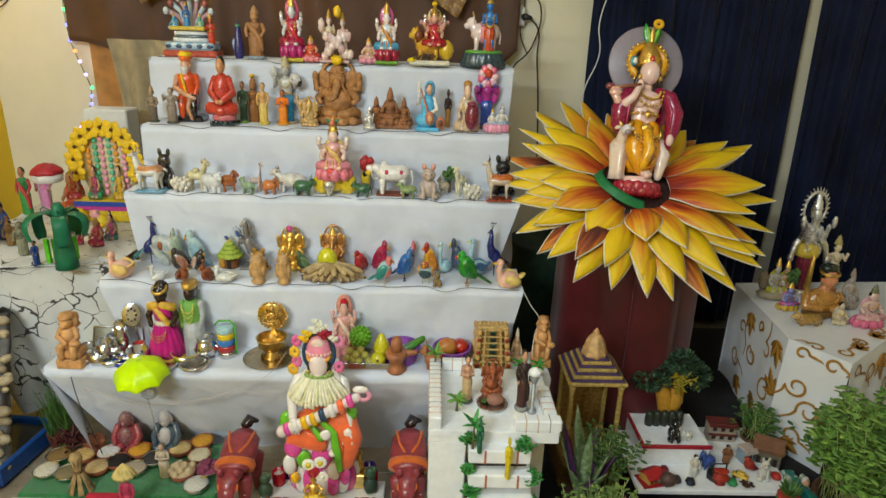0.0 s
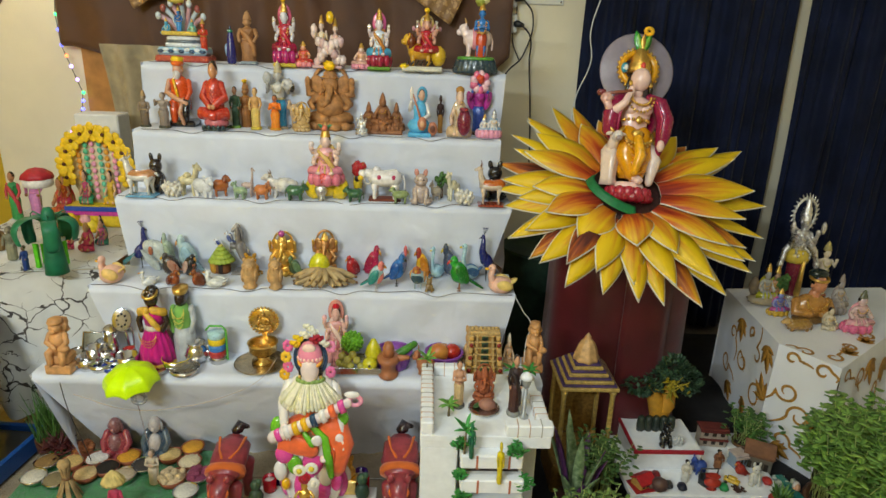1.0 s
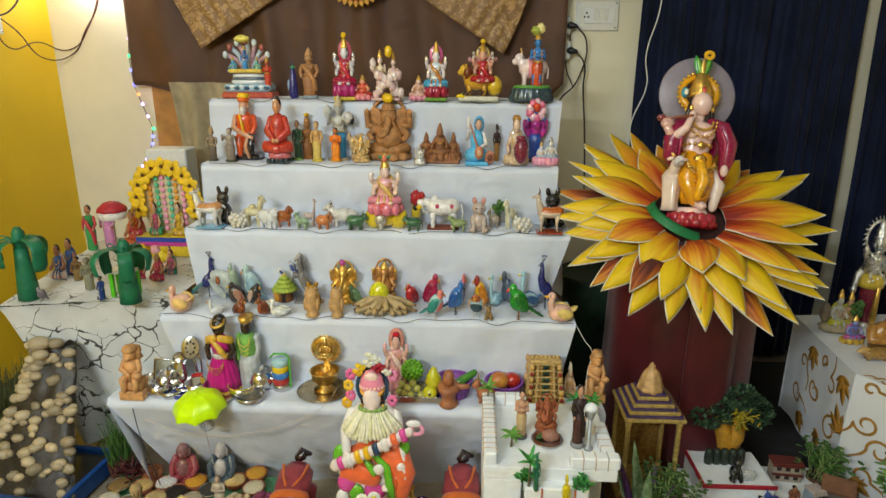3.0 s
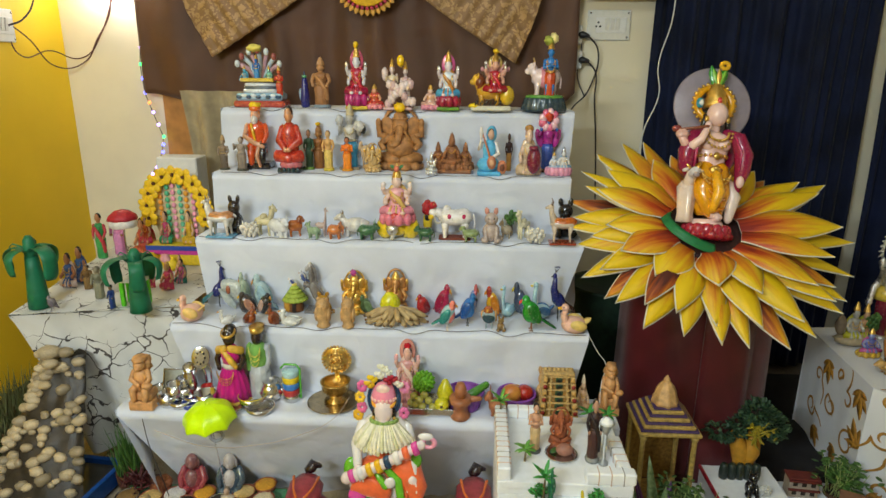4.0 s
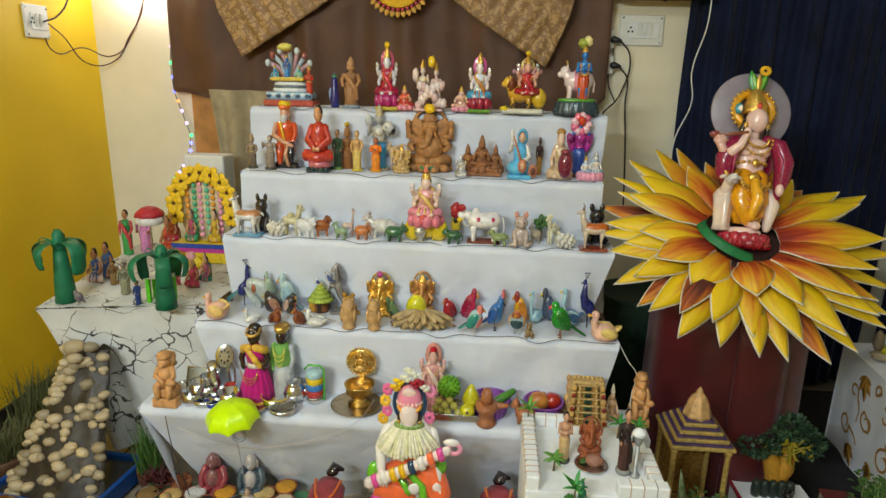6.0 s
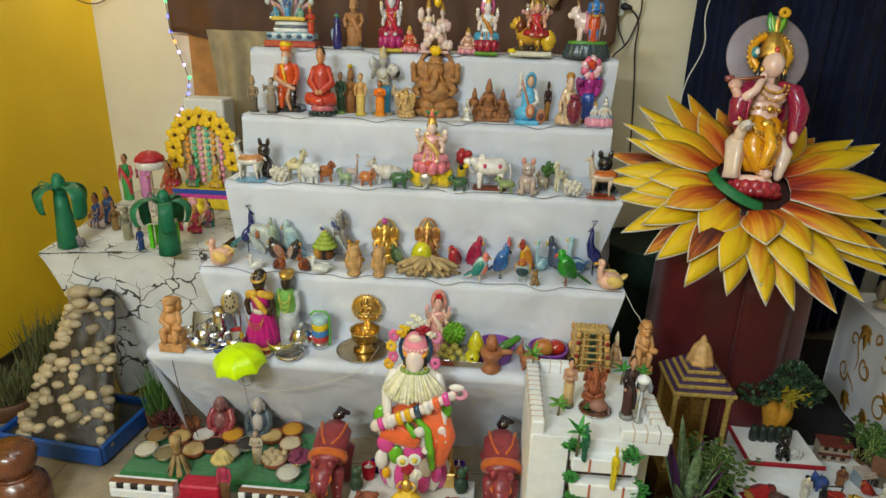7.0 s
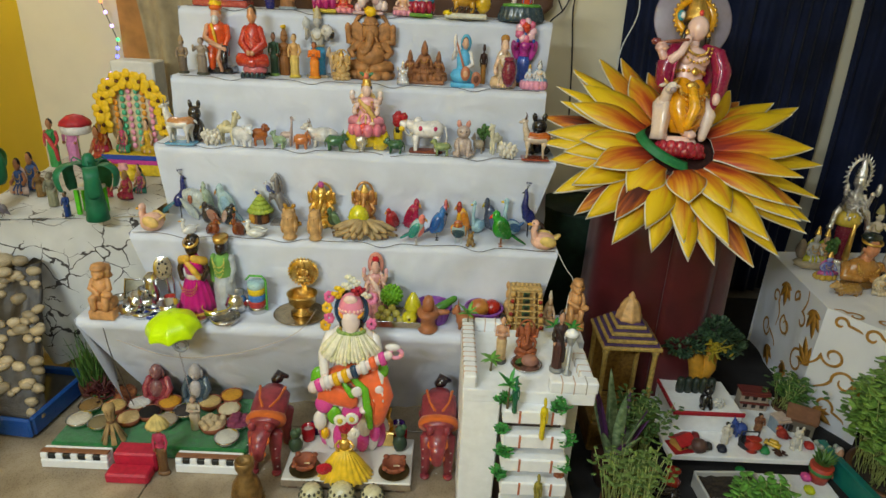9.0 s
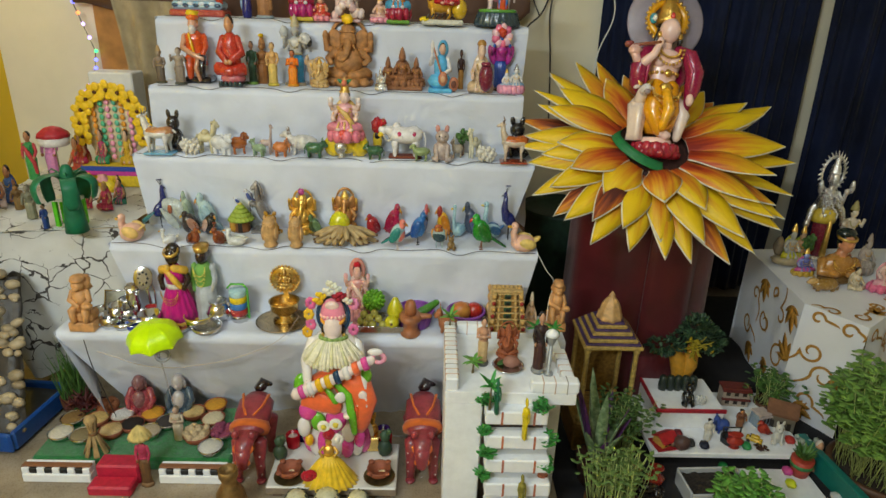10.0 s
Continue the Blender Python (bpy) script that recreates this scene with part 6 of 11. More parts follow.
def paint_petal(name, shift, tip, deep):
    """Yellow card brushed orange and dark red towards its root, with long streaks and a darker middle vein."""
    m = mat(name, tip, 0.5, var=0.1, scale=25, bump=0.2, fine=300)
    nt = m.node_tree
    b = nt.nodes["Principled BSDF"]

    def calc(op, a, x, c=None):
        n = nt.nodes.new("ShaderNodeMath")
        n.operation = op
        for i, v in enumerate((a, x, c)):
            if v is None:
                continue
            if isinstance(v, (int, float)):
                n.inputs[i].default_value = v
            else:
                nt.links.new(v, n.inputs[i])
        return n.outputs[0]

    co = nt.nodes.new("ShaderNodeTexCoord")
    sep = nt.nodes.new("ShaderNodeSeparateXYZ")
    nt.links.new(co.outputs["Object"], sep.inputs[0])
    st = nt.nodes.new("ShaderNodeVectorMath")
    st.operation = "MULTIPLY"
    st.inputs[1].default_value = (5, 60, 5)
    nt.links.new(co.outputs["Object"], st.inputs[0])
    own = nt.nodes.new("ShaderNodeObjectInfo")
    streak = nt.nodes.new("ShaderNodeTexNoise")
    streak.noise_dimensions = "4D"
    streak.inputs["Scale"].default_value, streak.inputs["Detail"].default_value = 1.3, 5
    nt.links.new(st.outputs["Vector"], streak.inputs["Vector"])
    nt.links.new(calc("MULTIPLY", own.outputs["Random"], 40.0), streak.inputs["W"])
    vein = calc("MULTIPLY", calc("MINIMUM", calc("ABSOLUTE", sep.outputs["Y"], 0.0), 0.03), 2.6)
    fac = calc("MULTIPLY_ADD", streak.outputs["Fac"], 0.40, sep.outputs["X"])
    fac = calc("ADD", fac, vein)
    fac = calc("MULTIPLY_ADD", own.outputs["Random"], 0.12, fac)
    fac = calc("ADD", fac, shift)
    ramp = nt.nodes.new("ShaderNodeValToRGB")
    els = ramp.color_ramp.elements
    els[0].position, els[0].color = 0.33, (*deep, 1)
    els[1].position, els[1].color = 0.60, (*tip, 1)
    e = els.new(0.40)
    e.color = (*tuple(1.0 * a + 0.35 * b for a, b in zip(deep, (0.62, 0.12, 0.0))), 1)
    e = els.new(0.475)
    e.color = (0.62, 0.22, 0.010, 1)
    nt.links.new(fac, ramp.inputs["Fac"])
    nt.links.new(ramp.outputs["Color"], b.inputs["Base Color"])
    return m


PETAL = paint_petal("painted_petal", -0.02, (0.74, 0.49, 0.004), (0.24, 0.014, 0.006))
PETALDARK = paint_petal("maroon_petal", -0.20, (0.66, 0.40, 0.004), (0.085, 0.016, 0.010))


def petal_mesh(length, width, droop, root, material, bend=0.0):
    """A lance-shaped card petal along +x with a broad pale border and a raised middle crease."""
    f = Form()
    n = 14
    for m, grow, dz in ((EDGE, 0.0034, -0.0022), (material, 0.0, 0.0)):
        vs, fs = [], []
        for i in range(n + 1):
            u = i / n
            if u < 0.42:
                k = u / 0.42
                w = 0.50 + 0.50 * k * k * (3 - 2 * k)
            else:
                w = math.cos((u - 0.42) / 0.58 * math.pi / 2) ** 0.92
            w = width * 0.5 * w + grow
            x = root + (length - root) * u + (2.0 * grow if i == n else 0)
            side = bend * u * u
            z = -droop * u * u + 0.014 * math.sin(math.pi * u) + dz
            for k in (-1, -0.5, 0, 0.5, 1):
                vs.append((x, (w if i < n else 0.0008) * k + side, z + 0.010 * (1 - abs(k)) * math.sin(math.pi * u) - 0.007 * k * k * math.sin(math.pi * u)))
        o = len(vs)
        th = 0.0026 if grow else 0.001
        vs += [(x, y, z - th) for x, y, z in vs]
        for i in range(n):
            for k in range(4):
                a = i * 5 + k
                fs.append((a, a + 5, a + 6, a + 1))
                fs.append((o + a, o + a + 1, o + a + 6, o + a + 5))
            a = i * 5
            fs.append((a, o + a, o + a + 5, a + 5))
            fs.append((a + 4, a + 9, o + a + 9, o + a + 4))
        a = n * 5
        fs.append(tuple(a + k for k in range(5)) + tuple(o + a + k for k in range(4, -1, -1)))
        f.add(vs, fs, m, True)
    return f.mesh("petal")


flower = holder("sunflower", "giant card sunflower with yellow petals shaded dark red", "flower", pose(1.77, -0.40, 1.033, 32, 2, 0))
part("heart", Form().lathe([(0.001, -0.03), (0.125, -0.03), (0.135, -0.012), (0.11, -0.016), (0.001, -0.02)], mat("flower_heart", (0.035, 0.008, 0.006), 0.7, var=0.5, scale=70, bump=0.6), seg=40), flower, "dark hollow flower centre")
part("collar", Form().sheet(lambda u, v: ((0.118 + 0.026 * v) * math.cos(radians(150 + 125 * u)), (0.094 + 0.028 * v) * math.sin(radians(150 + 125 * u)), 0.016 + 0.028 * math.sin(math.pi * u) - 0.016 * v), 30, 3, matte("16703c"), thick=(0, 0, -0.0015)), flower, "green paper collar")
rnd = random.Random(11)
# three rings of petals: angle and reach of each, from the back ring to the front ring
BACK = ((1, 0.49), (17, 0.50), (27, 0.52), (38, 0.45), (47, 0.43), (59, 0.46), (72, 0.42), (84, 0.43), (95, 0.44), (105, 0.47), (114, 0.49), (122, 0.515), (138, 0.46), (158, 0.455), (172, 0.44),
        (190, 0.43), (203, 0.45), (214, 0.445), (226, 0.44), (241, 0.47), (255, 0.445), (269, 0.43), (281, 0.43), (294, 0.46), (310, 0.46), (323, 0.465), (336, 0.465), (350, 0.485))
MIDDLE = ((10, 0.45), (36, 0.42), (68, 0.36), (92, 0.36), (129, 0.44), (151, 0.41), (168, 0.42), (186, 0.38), (206, 0.41), (231, 0.42), (250, 0.40), (266, 0.38), (284, 0.40), (302, 0.42), (319, 0.43), (334, 0.42))
FRONT = ((4, 0.41), (27, 0.42), (50, 0.34), (112, 0.32), (136, 0.37), (158, 0.36), (182, 0.33), (207, 0.34), (232, 0.31), (268, 0.275), (293, 0.31), (317, 0.37), (341, 0.37))
for ring, width, droop, root, z, lift in ((BACK, 0.090, 0.03, 0.11, -0.052, 0.5), (MIDDLE, 0.094, 0.018, 0.11, -0.030, -1.5), (FRONT, 0.108, 0.004, 0.118, -0.006, -4.0)):
    for k, (a, reach) in enumerate(ring):
        dark = (ring is BACK and (a in (105, 114, 122, 158, 47) or k % 6 == 5)) or (ring is MIDDLE and k % 6 == 3)
        reach *= 1.03 + 0.045 * math.cos(radians(a)) + 0.085 * math.sin(radians(a))
        me = petal_mesh(reach, width * rnd.uniform(0.88, 1.1), droop * rnd.uniform(0.3, 1.6), root, PETALDARK if dark else PETAL, rnd.uniform(-0.022, 0.022))
        part("petal", me, flower, m=pose(0, 0, z + rnd.uniform(-0.004, 0.004), 0, 0, a + rnd.uniform(-1.5, 1.5)) @ pose(0, 0, 0, rnd.uniform(-14, 14), lift + rnd.uniform(-3.5, 3.5), 0))
part("stem_block", Form().lathe([(0.12, -0.36), (0.13, -0.3), (0.12, -0.04)], MAROON, seg=24), flower)


def flute_god():
    """A slender standing figure with crossed legs, a shawl over both shoulders and a calf at the knee."""
    f = Form()
    skin, dhoti, amber, sash = enamel("efc9bc"), enamel("e0980c"), enamel("c87a08"), enamel("8e1440")
    cream = enamel("e6d0c0")
    f.lathe([(0.10, 0), (0.135, 0.012), (0.14, 0.035), (0.115, 0.06), (0.10, 0.085)], enamel("9a1c2c"), seg=72, frill=16, depth=0.07, sy=0.85)
    for k in range(14):
        a = 2 * math.pi * k / 14
        f.ball((0.118 * math.cos(a), 0.1 * math.sin(a), 0.055), (0.032, 0.02, 0.034), enamel("a82438"), (0, 0, math.degrees(a) + 90), seg=9, rings=7)
    f.lathe([(0.09, 0.075), (0.095, 0.09), (0.08, 0.115), (0.001, 0.12)], skin, seg=28, sy=0.8)
    # legs, feet and dhoti
    f.limb([(0.035, 0, 0.40), (0.045, -0.03, 0.26), (0.03, -0.02, 0.13)], [0.062, 0.058, 0.036], dhoti, seg=16)
    f.limb([(-0.035, 0, 0.40), (-0.05, -0.045, 0.27), (-0.01, -0.06, 0.15)], [0.062, 0.058, 0.034], dhoti, seg=16)
    f.limb([(-0.01, -0.06, 0.15), (0.04, -0.075, 0.125)], [0.028, 0.02], skin, seg=10)
    f.limb([(0.03, -0.02, 0.13), (0.025, -0.085, 0.122)], [0.026, 0.02], skin, seg=10)
    f.lathe([(0.058, 0.14), (0.088, 0.19), (0.098, 0.29), (0.092, 0.36), (0.075, 0.40)], dhoti, (0.005, 0.01, 0), seg=44, frill=11, depth=0.045, sy=0.72)
    for k in range(4):
        f.limb([(-0.07 + 0.012 * k, -0.075, 0.34 - 0.045 * k), (-0.01, -0.105, 0.285 - 0.045 * k), (0.06, -0.085, 0.33 - 0.05 * k)], [0.007, 0.012, 0.007], amber, seg=8)
    f.limb([(0.0, -0.085, 0.36), (0.012, -0.115, 0.26), (-0.01, -0.10, 0.16)], [0.026, 0.032, 0.02], glaze("eaa818"), seg=12)
    f.ring((0.0, 0.0, 0.385), 0.082, 0.016, GOLD, sy=0.75, seg=28)
    f.ball((0, -0.072, 0.385), (0.034, 0.018, 0.026), GOLD, rough=0.3)
    for r in (0.035, 0.062):
        beads(f, (0.0, -0.09, 0.36), 0.075, r, GOLD, 13, 0.0085)
    # body, shawl and arms
    f.lathe([(0.074, 0.38), (0.068, 0.43), (0.088, 0.51), (0.10, 0.555), (0.085, 0.585), (0.035, 0.61)], skin, seg=28, sy=0.68)
    for s in (-1, 1):
        f.ball((s * 0.042, -0.045, 0.53), (0.042, 0.03, 0.034), skin, seg=12, rings=8)
    f.ball((0, 0.04, 0.49), (0.15, 0.03, 0.13), sash, seg=18, rings=10)
    for x in (0.0, 1.0):
        k = -1 if x < 0.5 else 1
        low = 0.27 if k > 0 else 0.35
        f.limb([(k * 0.062, -0.02, 0.605), (k * 0.118, -0.05, 0.57), (k * 0.155, -0.055, 0.48), (k * 0.155, -0.045, 0.39), (k * 0.135, -0.03, low)], [0.026, 0.044, 0.05, 0.042, 0.014], sash, seg=16)
        for q in range(4):
            f.limb([(k * (0.088 + 0.022 * q), -0.088 + 0.01 * q, 0.57 - 0.012 * q), (k * (0.122 + 0.024 * q), -0.10 + 0.014 * q, 0.48), (k * (0.122 + 0.02 * q), -0.082 + 0.012 * q, 0.39)], [0.006, 0.009, 0.005], glaze("aa2454"), seg=6)
    f.limb([(-0.145, -0.09, 0.50), (-0.105, -0.115, 0.54), (-0.075, -0.10, 0.60)], [0.026, 0.022, 0.018], skin, seg=12)
    f.ball((-0.07, -0.10, 0.615), (0.02, 0.018, 0.028), skin, seg=10, rings=7)
    f.ball((0.135, -0.075, 0.33), (0.022, 0.022, 0.034), skin, seg=10, rings=7)
    f.limb([(-0.24, -0.07, 0.585), (-0.075, -0.115, 0.61)], 0.009, glaze("8a4a30"), seg=8)
    f.ball((-0.195, -0.075, 0.565), (0.036, 0.028, 0.03), glaze("d8a898"), rough=0.3)
    f.ball((-0.228, -0.07, 0.595), (0.026, 0.02, 0.018), glaze("8a3a3a"), rough=0.3)
    f.limb([(-0.20, -0.075, 0.55), (-0.165, -0.07, 0.50)], [0.02, 0.026], glaze("d8a898"), seg=10)
    for rx, rz in ((0.055, 0.045), (0.075, 0.085)):
        beads(f, (0, -0.075, 0.59), rx, rz, GOLD, 13, 0.0085)
    for k in range(9):
        f.ball((0.075 * math.cos(math.pi * (1 + k / 8)), -0.01 + 0.055 * math.sin(math.pi * (1 + k / 8)), 0.468), 0.0105, GOLD, seg=7, rings=5)
    f.ball((0, -0.075, 0.462), (0.02, 0.012, 0.02), GOLD, rough=0.3)
    # head, crown, ring and feathers
    f.limb([(0, 0, 0.60), (0, -0.01, 0.65)], 0.03, skin)
    f.ball((0, -0.03, 0.70), (0.056, 0.06, 0.068), skin, seg=22, rings=16)
    f.ball((0, -0.035, 0.664), (0.034, 0.036, 0.03), skin, seg=14, rings=10)
    f.ball((0, 0.02, 0.70), (0.066, 0.05, 0.075), HAIR)
    for s in (-1, 1):
        f.limb([(s * 0.058, -0.015, 0.70), (s * 0.066, -0.02, 0.65), (s * 0.075, 0.01, 0.60)], [0.012, 0.015, 0.014], HAIR, seg=8)
        f.ball((s * 0.058, -0.04, 0.672), (0.013, 0.012, 0.018), GOLD, seg=8, rings=6)
    f.lathe([(0.062, 0), (0.07, 0.012), (0.06, 0.03), (0.064, 0.045), (0.05, 0.07), (0.052, 0.085), (0.034, 0.11), (0.03, 0.13), (0.012, 0.16), (0.002, 0.175)], GOLD, (0, 0.012, 0.745), seg=28, frill=7, depth=0.03)
    f.ball((0, -0.052, 0.775), (0.014, 0.01, 0.02), glaze("c83a30"), seg=8, rings=6)
    f.ring((0, 0.03, 0.775), 0.098, 0.02, glaze("d8980c"), (82, 0, 0), seg=36)
    for k in range(26):
        a = 2 * math.pi * k / 26
        f.ball((0.117 * math.cos(a), 0.03, 0.775 + 0.117 * math.sin(a)), 0.0115, GOLD, seg=6, rings=5)
    f.ball((-0.092, -0.01, 0.765), (0.022, 0.014, 0.03), glaze("2a8a9a"))
    f.ball((-0.088, -0.022, 0.765), (0.012, 0.01, 0.018), glaze("e8e4d8"))
    for s in (-1, 1):
        f.blade((0.0, 0.0, 0.86), (s * 0.042, 0, 0.985), 0.058, glaze("1f8a24"), side=(1, 0, 0), thick=0.01)
        f.blade((s * 0.008, -0.012, 0.88), (s * 0.036, -0.012, 0.965), 0.026, glaze("7ab83a"), side=(1, 0, 0), thick=0.006)
    f.blade((0, -0.014, 0.88), (0.0, -0.014, 0.97), 0.026, GOLD, side=(1, 0, 0), thick=0.008)
    for k in range(10):
        a = 2 * math.pi * k / 10
        f.ball((0.028 + 0.02 * math.cos(a), -0.01, 0.985 + 0.017 * math.sin(a)), (0.013, 0.01, 0.012), matte("e8b010"), seg=7, rings=5)
    # calf at the knee and pale drapery on the other side
    f.limb([(-0.125, 0.03, 0.28), (-0.13, -0.03, 0.29)], [0.045, 0.042], cream, seg=12)
    f.lathe([(0.045, 0.09), (0.04, 0.14), (0.046, 0.22), (0.05, 0.29)], cream, (-0.125, -0.01, 0), seg=24, frill=4, depth=0.12, sy=1.1)
    f.limb([(-0.13, -0.04, 0.30), (-0.125, -0.08, 0.36)], [0.032, 0.028], cream, seg=10)
    f.ball((-0.125, -0.105, 0.355), (0.03, 0.042, 0.028), glaze("d8d0cc"), (-25, 0, 0))
    f.ball((-0.125, -0.14, 0.338), (0.018, 0.018, 0.015), glaze("9a8a8a"))
    for s in (-1, 1):
        f.limb([(-0.125 + s * 0.022, -0.085, 0.385), (-0.125 + s * 0.045, -0.08, 0.415)], [0.011, 0.005], GOLD, seg=7)
        f.ball((-0.125 + s * 0.04, -0.085, 0.37), (0.022, 0.01, 0.011), cream, (0, s * 20, 0), seg=8, rings=6)
    f.limb([(0.10, -0.01, 0.33), (0.128, -0.02, 0.25), (0.105, -0.03, 0.12)], [0.026, 0.042, 0.022], cream, seg=12)
    return f


god = flute_god()
god.v = [tuple(0.595 * c for c in p) for p in god.v]
thing("flute_god_statue", god, "painted flute-playing god statue in golden yellow dhoti", "statue", pose(1.767, -0.425, 0.992, -18, 4.5, 0))
HALO = mat("frosted_plastic", (0.55, 0.48, 0.56), 0.32, var=0.1, trans=0.55, bump=0.02)
thing("halo_disc", Form().lathe([(0.001, 0), (0.126, 0), (0.131, 0.003), (0.126, 0.006), (0.001, 0.006)], HALO, seg=64), "frosted violet plastic disc behind the statue", "halo disc", pose(1.808, -0.225, 1.415, 72, 4, 0))

# ---------------------------------------------------------------- table with embroidered cloth beside the flower
SATIN = mat("white_satin", (0.84, 0.85, 0.90), 0.45, var=0.05, scale=5, bump=0.15, fine=900, sheen=0.3)
EMB = mat("gold_embroidery", (0.46, 0.22, 0.03), 0.45, var=0.3, scale=120, bump=0.6, fine=600)
rtable = holder("cloth_covered_table", "low table under white satin with gold scroll embroidery", "table")
RT_Z = 0.46
RT = [Vector((2.47, 0.14, RT_Z)), Vector((2.425, -0.40, RT_Z)), Vector((2.55, -0.585, RT_Z)), Vector((3.20, -0.09, RT_Z)), Vector((3.24, 0.20, RT_Z))]


def hang(a, b, seed, ripple, flare):
    """The cloth that hangs from the edge a-b; s runs along the edge and d down it, in metres."""
    along = (b - a).normalized()
    out = along.cross(Vector((0, 0, 1)))
    if out.dot((a + b) / 2 - Vector((2.8, -0.1, RT_Z))) < 0:
        out = -out
    length = (b - a).length

    def at(s, d):
        k = d / (RT_Z - 0.005)
        n = noise.noise((s * 6 + seed, d * 4, seed))
        w = flare * k + ripple * k * (math.sin(s * 26 + seed + 2 * n) * 0.6 + n)
        p = a + along * s + out * w
        return Vector((p.x, p.y, RT_Z - d))
    return at, out, length


def table_top(u, v):
    # two chains of the outline, joined by straight lines
    def run(pts, t):
        t *= len(pts) - 1
        i = min(int(t), len(pts) - 2)
        return pts[i].lerp(pts[i + 1], t - i)
    p = run([RT[0], RT[1], RT[2]], u).lerp(run([RT[4], RT[4].lerp(RT[3], 0.6), RT[3]], u), v)
    return (p.x, p.y, p.z + 0.002 * noise.noise((p.x * 11, p.y * 11, 1)) * min(1, 10 * v, 10 * (1 - v)))


cloth_top = part("cloth_top", Form().sheet(table_top, 40, 30, SATIN), rtable)


def ribbon(f, pts, out, width):
    """A flat raised band of stitching along pts."""
    vs, fs = [], []
    n = len(pts)
    for i, p in enumerate(pts):
        d = (pts[min(i + 1, n - 1)] - pts[max(i - 1, 0)]).normalized()
        s = d.cross(out).normalized()
        w = width * 0.5 * min(1.0, 0.35 + 4.0 * min(i, n - 1 - i) / n)
        vs += [p + out * 0.003 + s * w, p + out * 0.005, p + out * 0.003 - s * w]
    for i in range(n - 1):
        for k in (0, 1):
            fs.append((i * 3 + k, i * 3 + k + 1, i * 3 + k + 4, i * 3 + k + 3))
    return f.add(vs, fs, EMB, True)


def stem(at, out, s, d, r, a0, turns, tail):
    """A curl that unwinds into a wavy tail."""
    pts = []
    for k in range(30):
        t = k / 29
        a = radians(a0) + turns * 2 * math.pi * t
        q = r * (0.35 + 0.65 * t)
        pts.append(at(s + q * math.cos(a), max(0.004, d + q * math.sin(a))))
    es, ed = s + r * math.cos(a), d + r * math.sin(a)
    for k in range(1, 9):
        t = k / 8
        pts.append(at(es + tail[0] * t + 0.012 * math.sin(4 * t), min(0.45, max(0.004, ed + tail[1] * t))))
    return ribbon(Form(), pts, out, 0.0105)


def leaf_motif(at, out, s, d, ang, size):
    """A toothed vine leaf of stitched lobes."""
    f = Form()
    for da, k in ((0, 1.0), (30, 0.78), (-30, 0.78), (62, 0.5), (-62, 0.5)):
        a = radians(ang + da)
        p, q = at(s, d), at(s + size * k * math.cos(a), min(0.45, max(0.003, d + size * k * math.sin(a))))
        p, q = p + out * 0.004, q + out * 0.004
        f.blade(p, q, (q - p).length * 0.36, EMB, side=(q - p).cross(out), thick=0.002)
    return f


for name, a, b, seed, ripple, flare, stems, leaves in (
        ("cloth_side", RT[0], RT[1], 3.0, 0.010, -0.01,
         ((0.16, 0.14, 0.035, 20, 1.0, (0.03, 0.10)), (0.33, 0.06, 0.028, 90, -0.9, (0.03, -0.05)), (0.40, 0.13, 0.034, 180, -0.8, (0.02, -0.12)), (0.28, 0.22, 0.045, 200, 1.1, (0.06, 0.07)), (0.12, 0.30, 0.05, 60, -1.2, (0.08, 0.05)), (0.44, 0.29, 0.05, 250, 1.0, (0.05, -0.03)), (0.46, 0.40, 0.03, 100, 0.9, (-0.10, -0.02))),
         ((0.22, 0.05, 80, 0.10), (0.47, 0.05, 75, 0.11), (0.18, 0.37, 60, 0.09), (0.50, 0.27, 250, 0.11), (0.36, 0.36, 110, 0.09))),
        ("cloth_front", RT[1], RT[2], 8.0, 0.012, 0.015,
         ((0.07, 0.17, 0.042, 120, 1.15, (-0.05, 0.08)), (0.13, 0.25, 0.045, 200, -1.1, (-0.08, 0.07)), (0.06, 0.035, 0.026, 30, 0.9, (0.06, 0.01)), (0.17, 0.04, 0.03, 10, 0.9, (0.03, 0.03)), (0.09, 0.37, 0.035, 10, 1.0, (0.06, 0.02))),
         ((0.06, 0.40, 20, 0.08), (0.19, 0.22, 100, 0.09))),
        ("cloth_front", RT[2], RT[3], 5.0, 0.024, 0.03,
         ((0.06, 0.05, 0.03, 30, 1.0, (0.06, 0.02)), (0.20, 0.10, 0.045, 200, -1.1, (0.07, 0.05)), (0.12, 0.24, 0.05, 90, 1.1, (0.08, 0.05)), (0.36, 0.2, 0.05, 90, 1.1, (0.08, 0.05))),
         ((0.05, 0.16, 95, 0.12), (0.28, 0.05, 80, 0.11), (0.45, 0.1, 80, 0.11))),
        ("cloth_side", RT[3], RT[4], 6.0, 0.01, 0.0, (), ()), ("cloth_back", RT[4], RT[0], 7.0, 0.01, 0.0, (), ())):
    at, out, length = hang(a, b, seed, ripple, flare)
    face = part(name, Form().sheet(lambda u, v: at(length * u, (RT_Z - 0.005) * v), 60, 24, SATIN), rtable)
    for s in stems:
        part("scroll_stem", stem(at, out, *s), face)
    for s in leaves:
        part("leaf_motif", leaf_motif(at, out, *s), face)


def on_top(s, d):
    p = RT[2] + (RT[3] - RT[2]).normalized() * s + Vector((-0.6, 0.8, 0)) * d
    return Vector((p.x, p.y, RT_Z + 0.001))


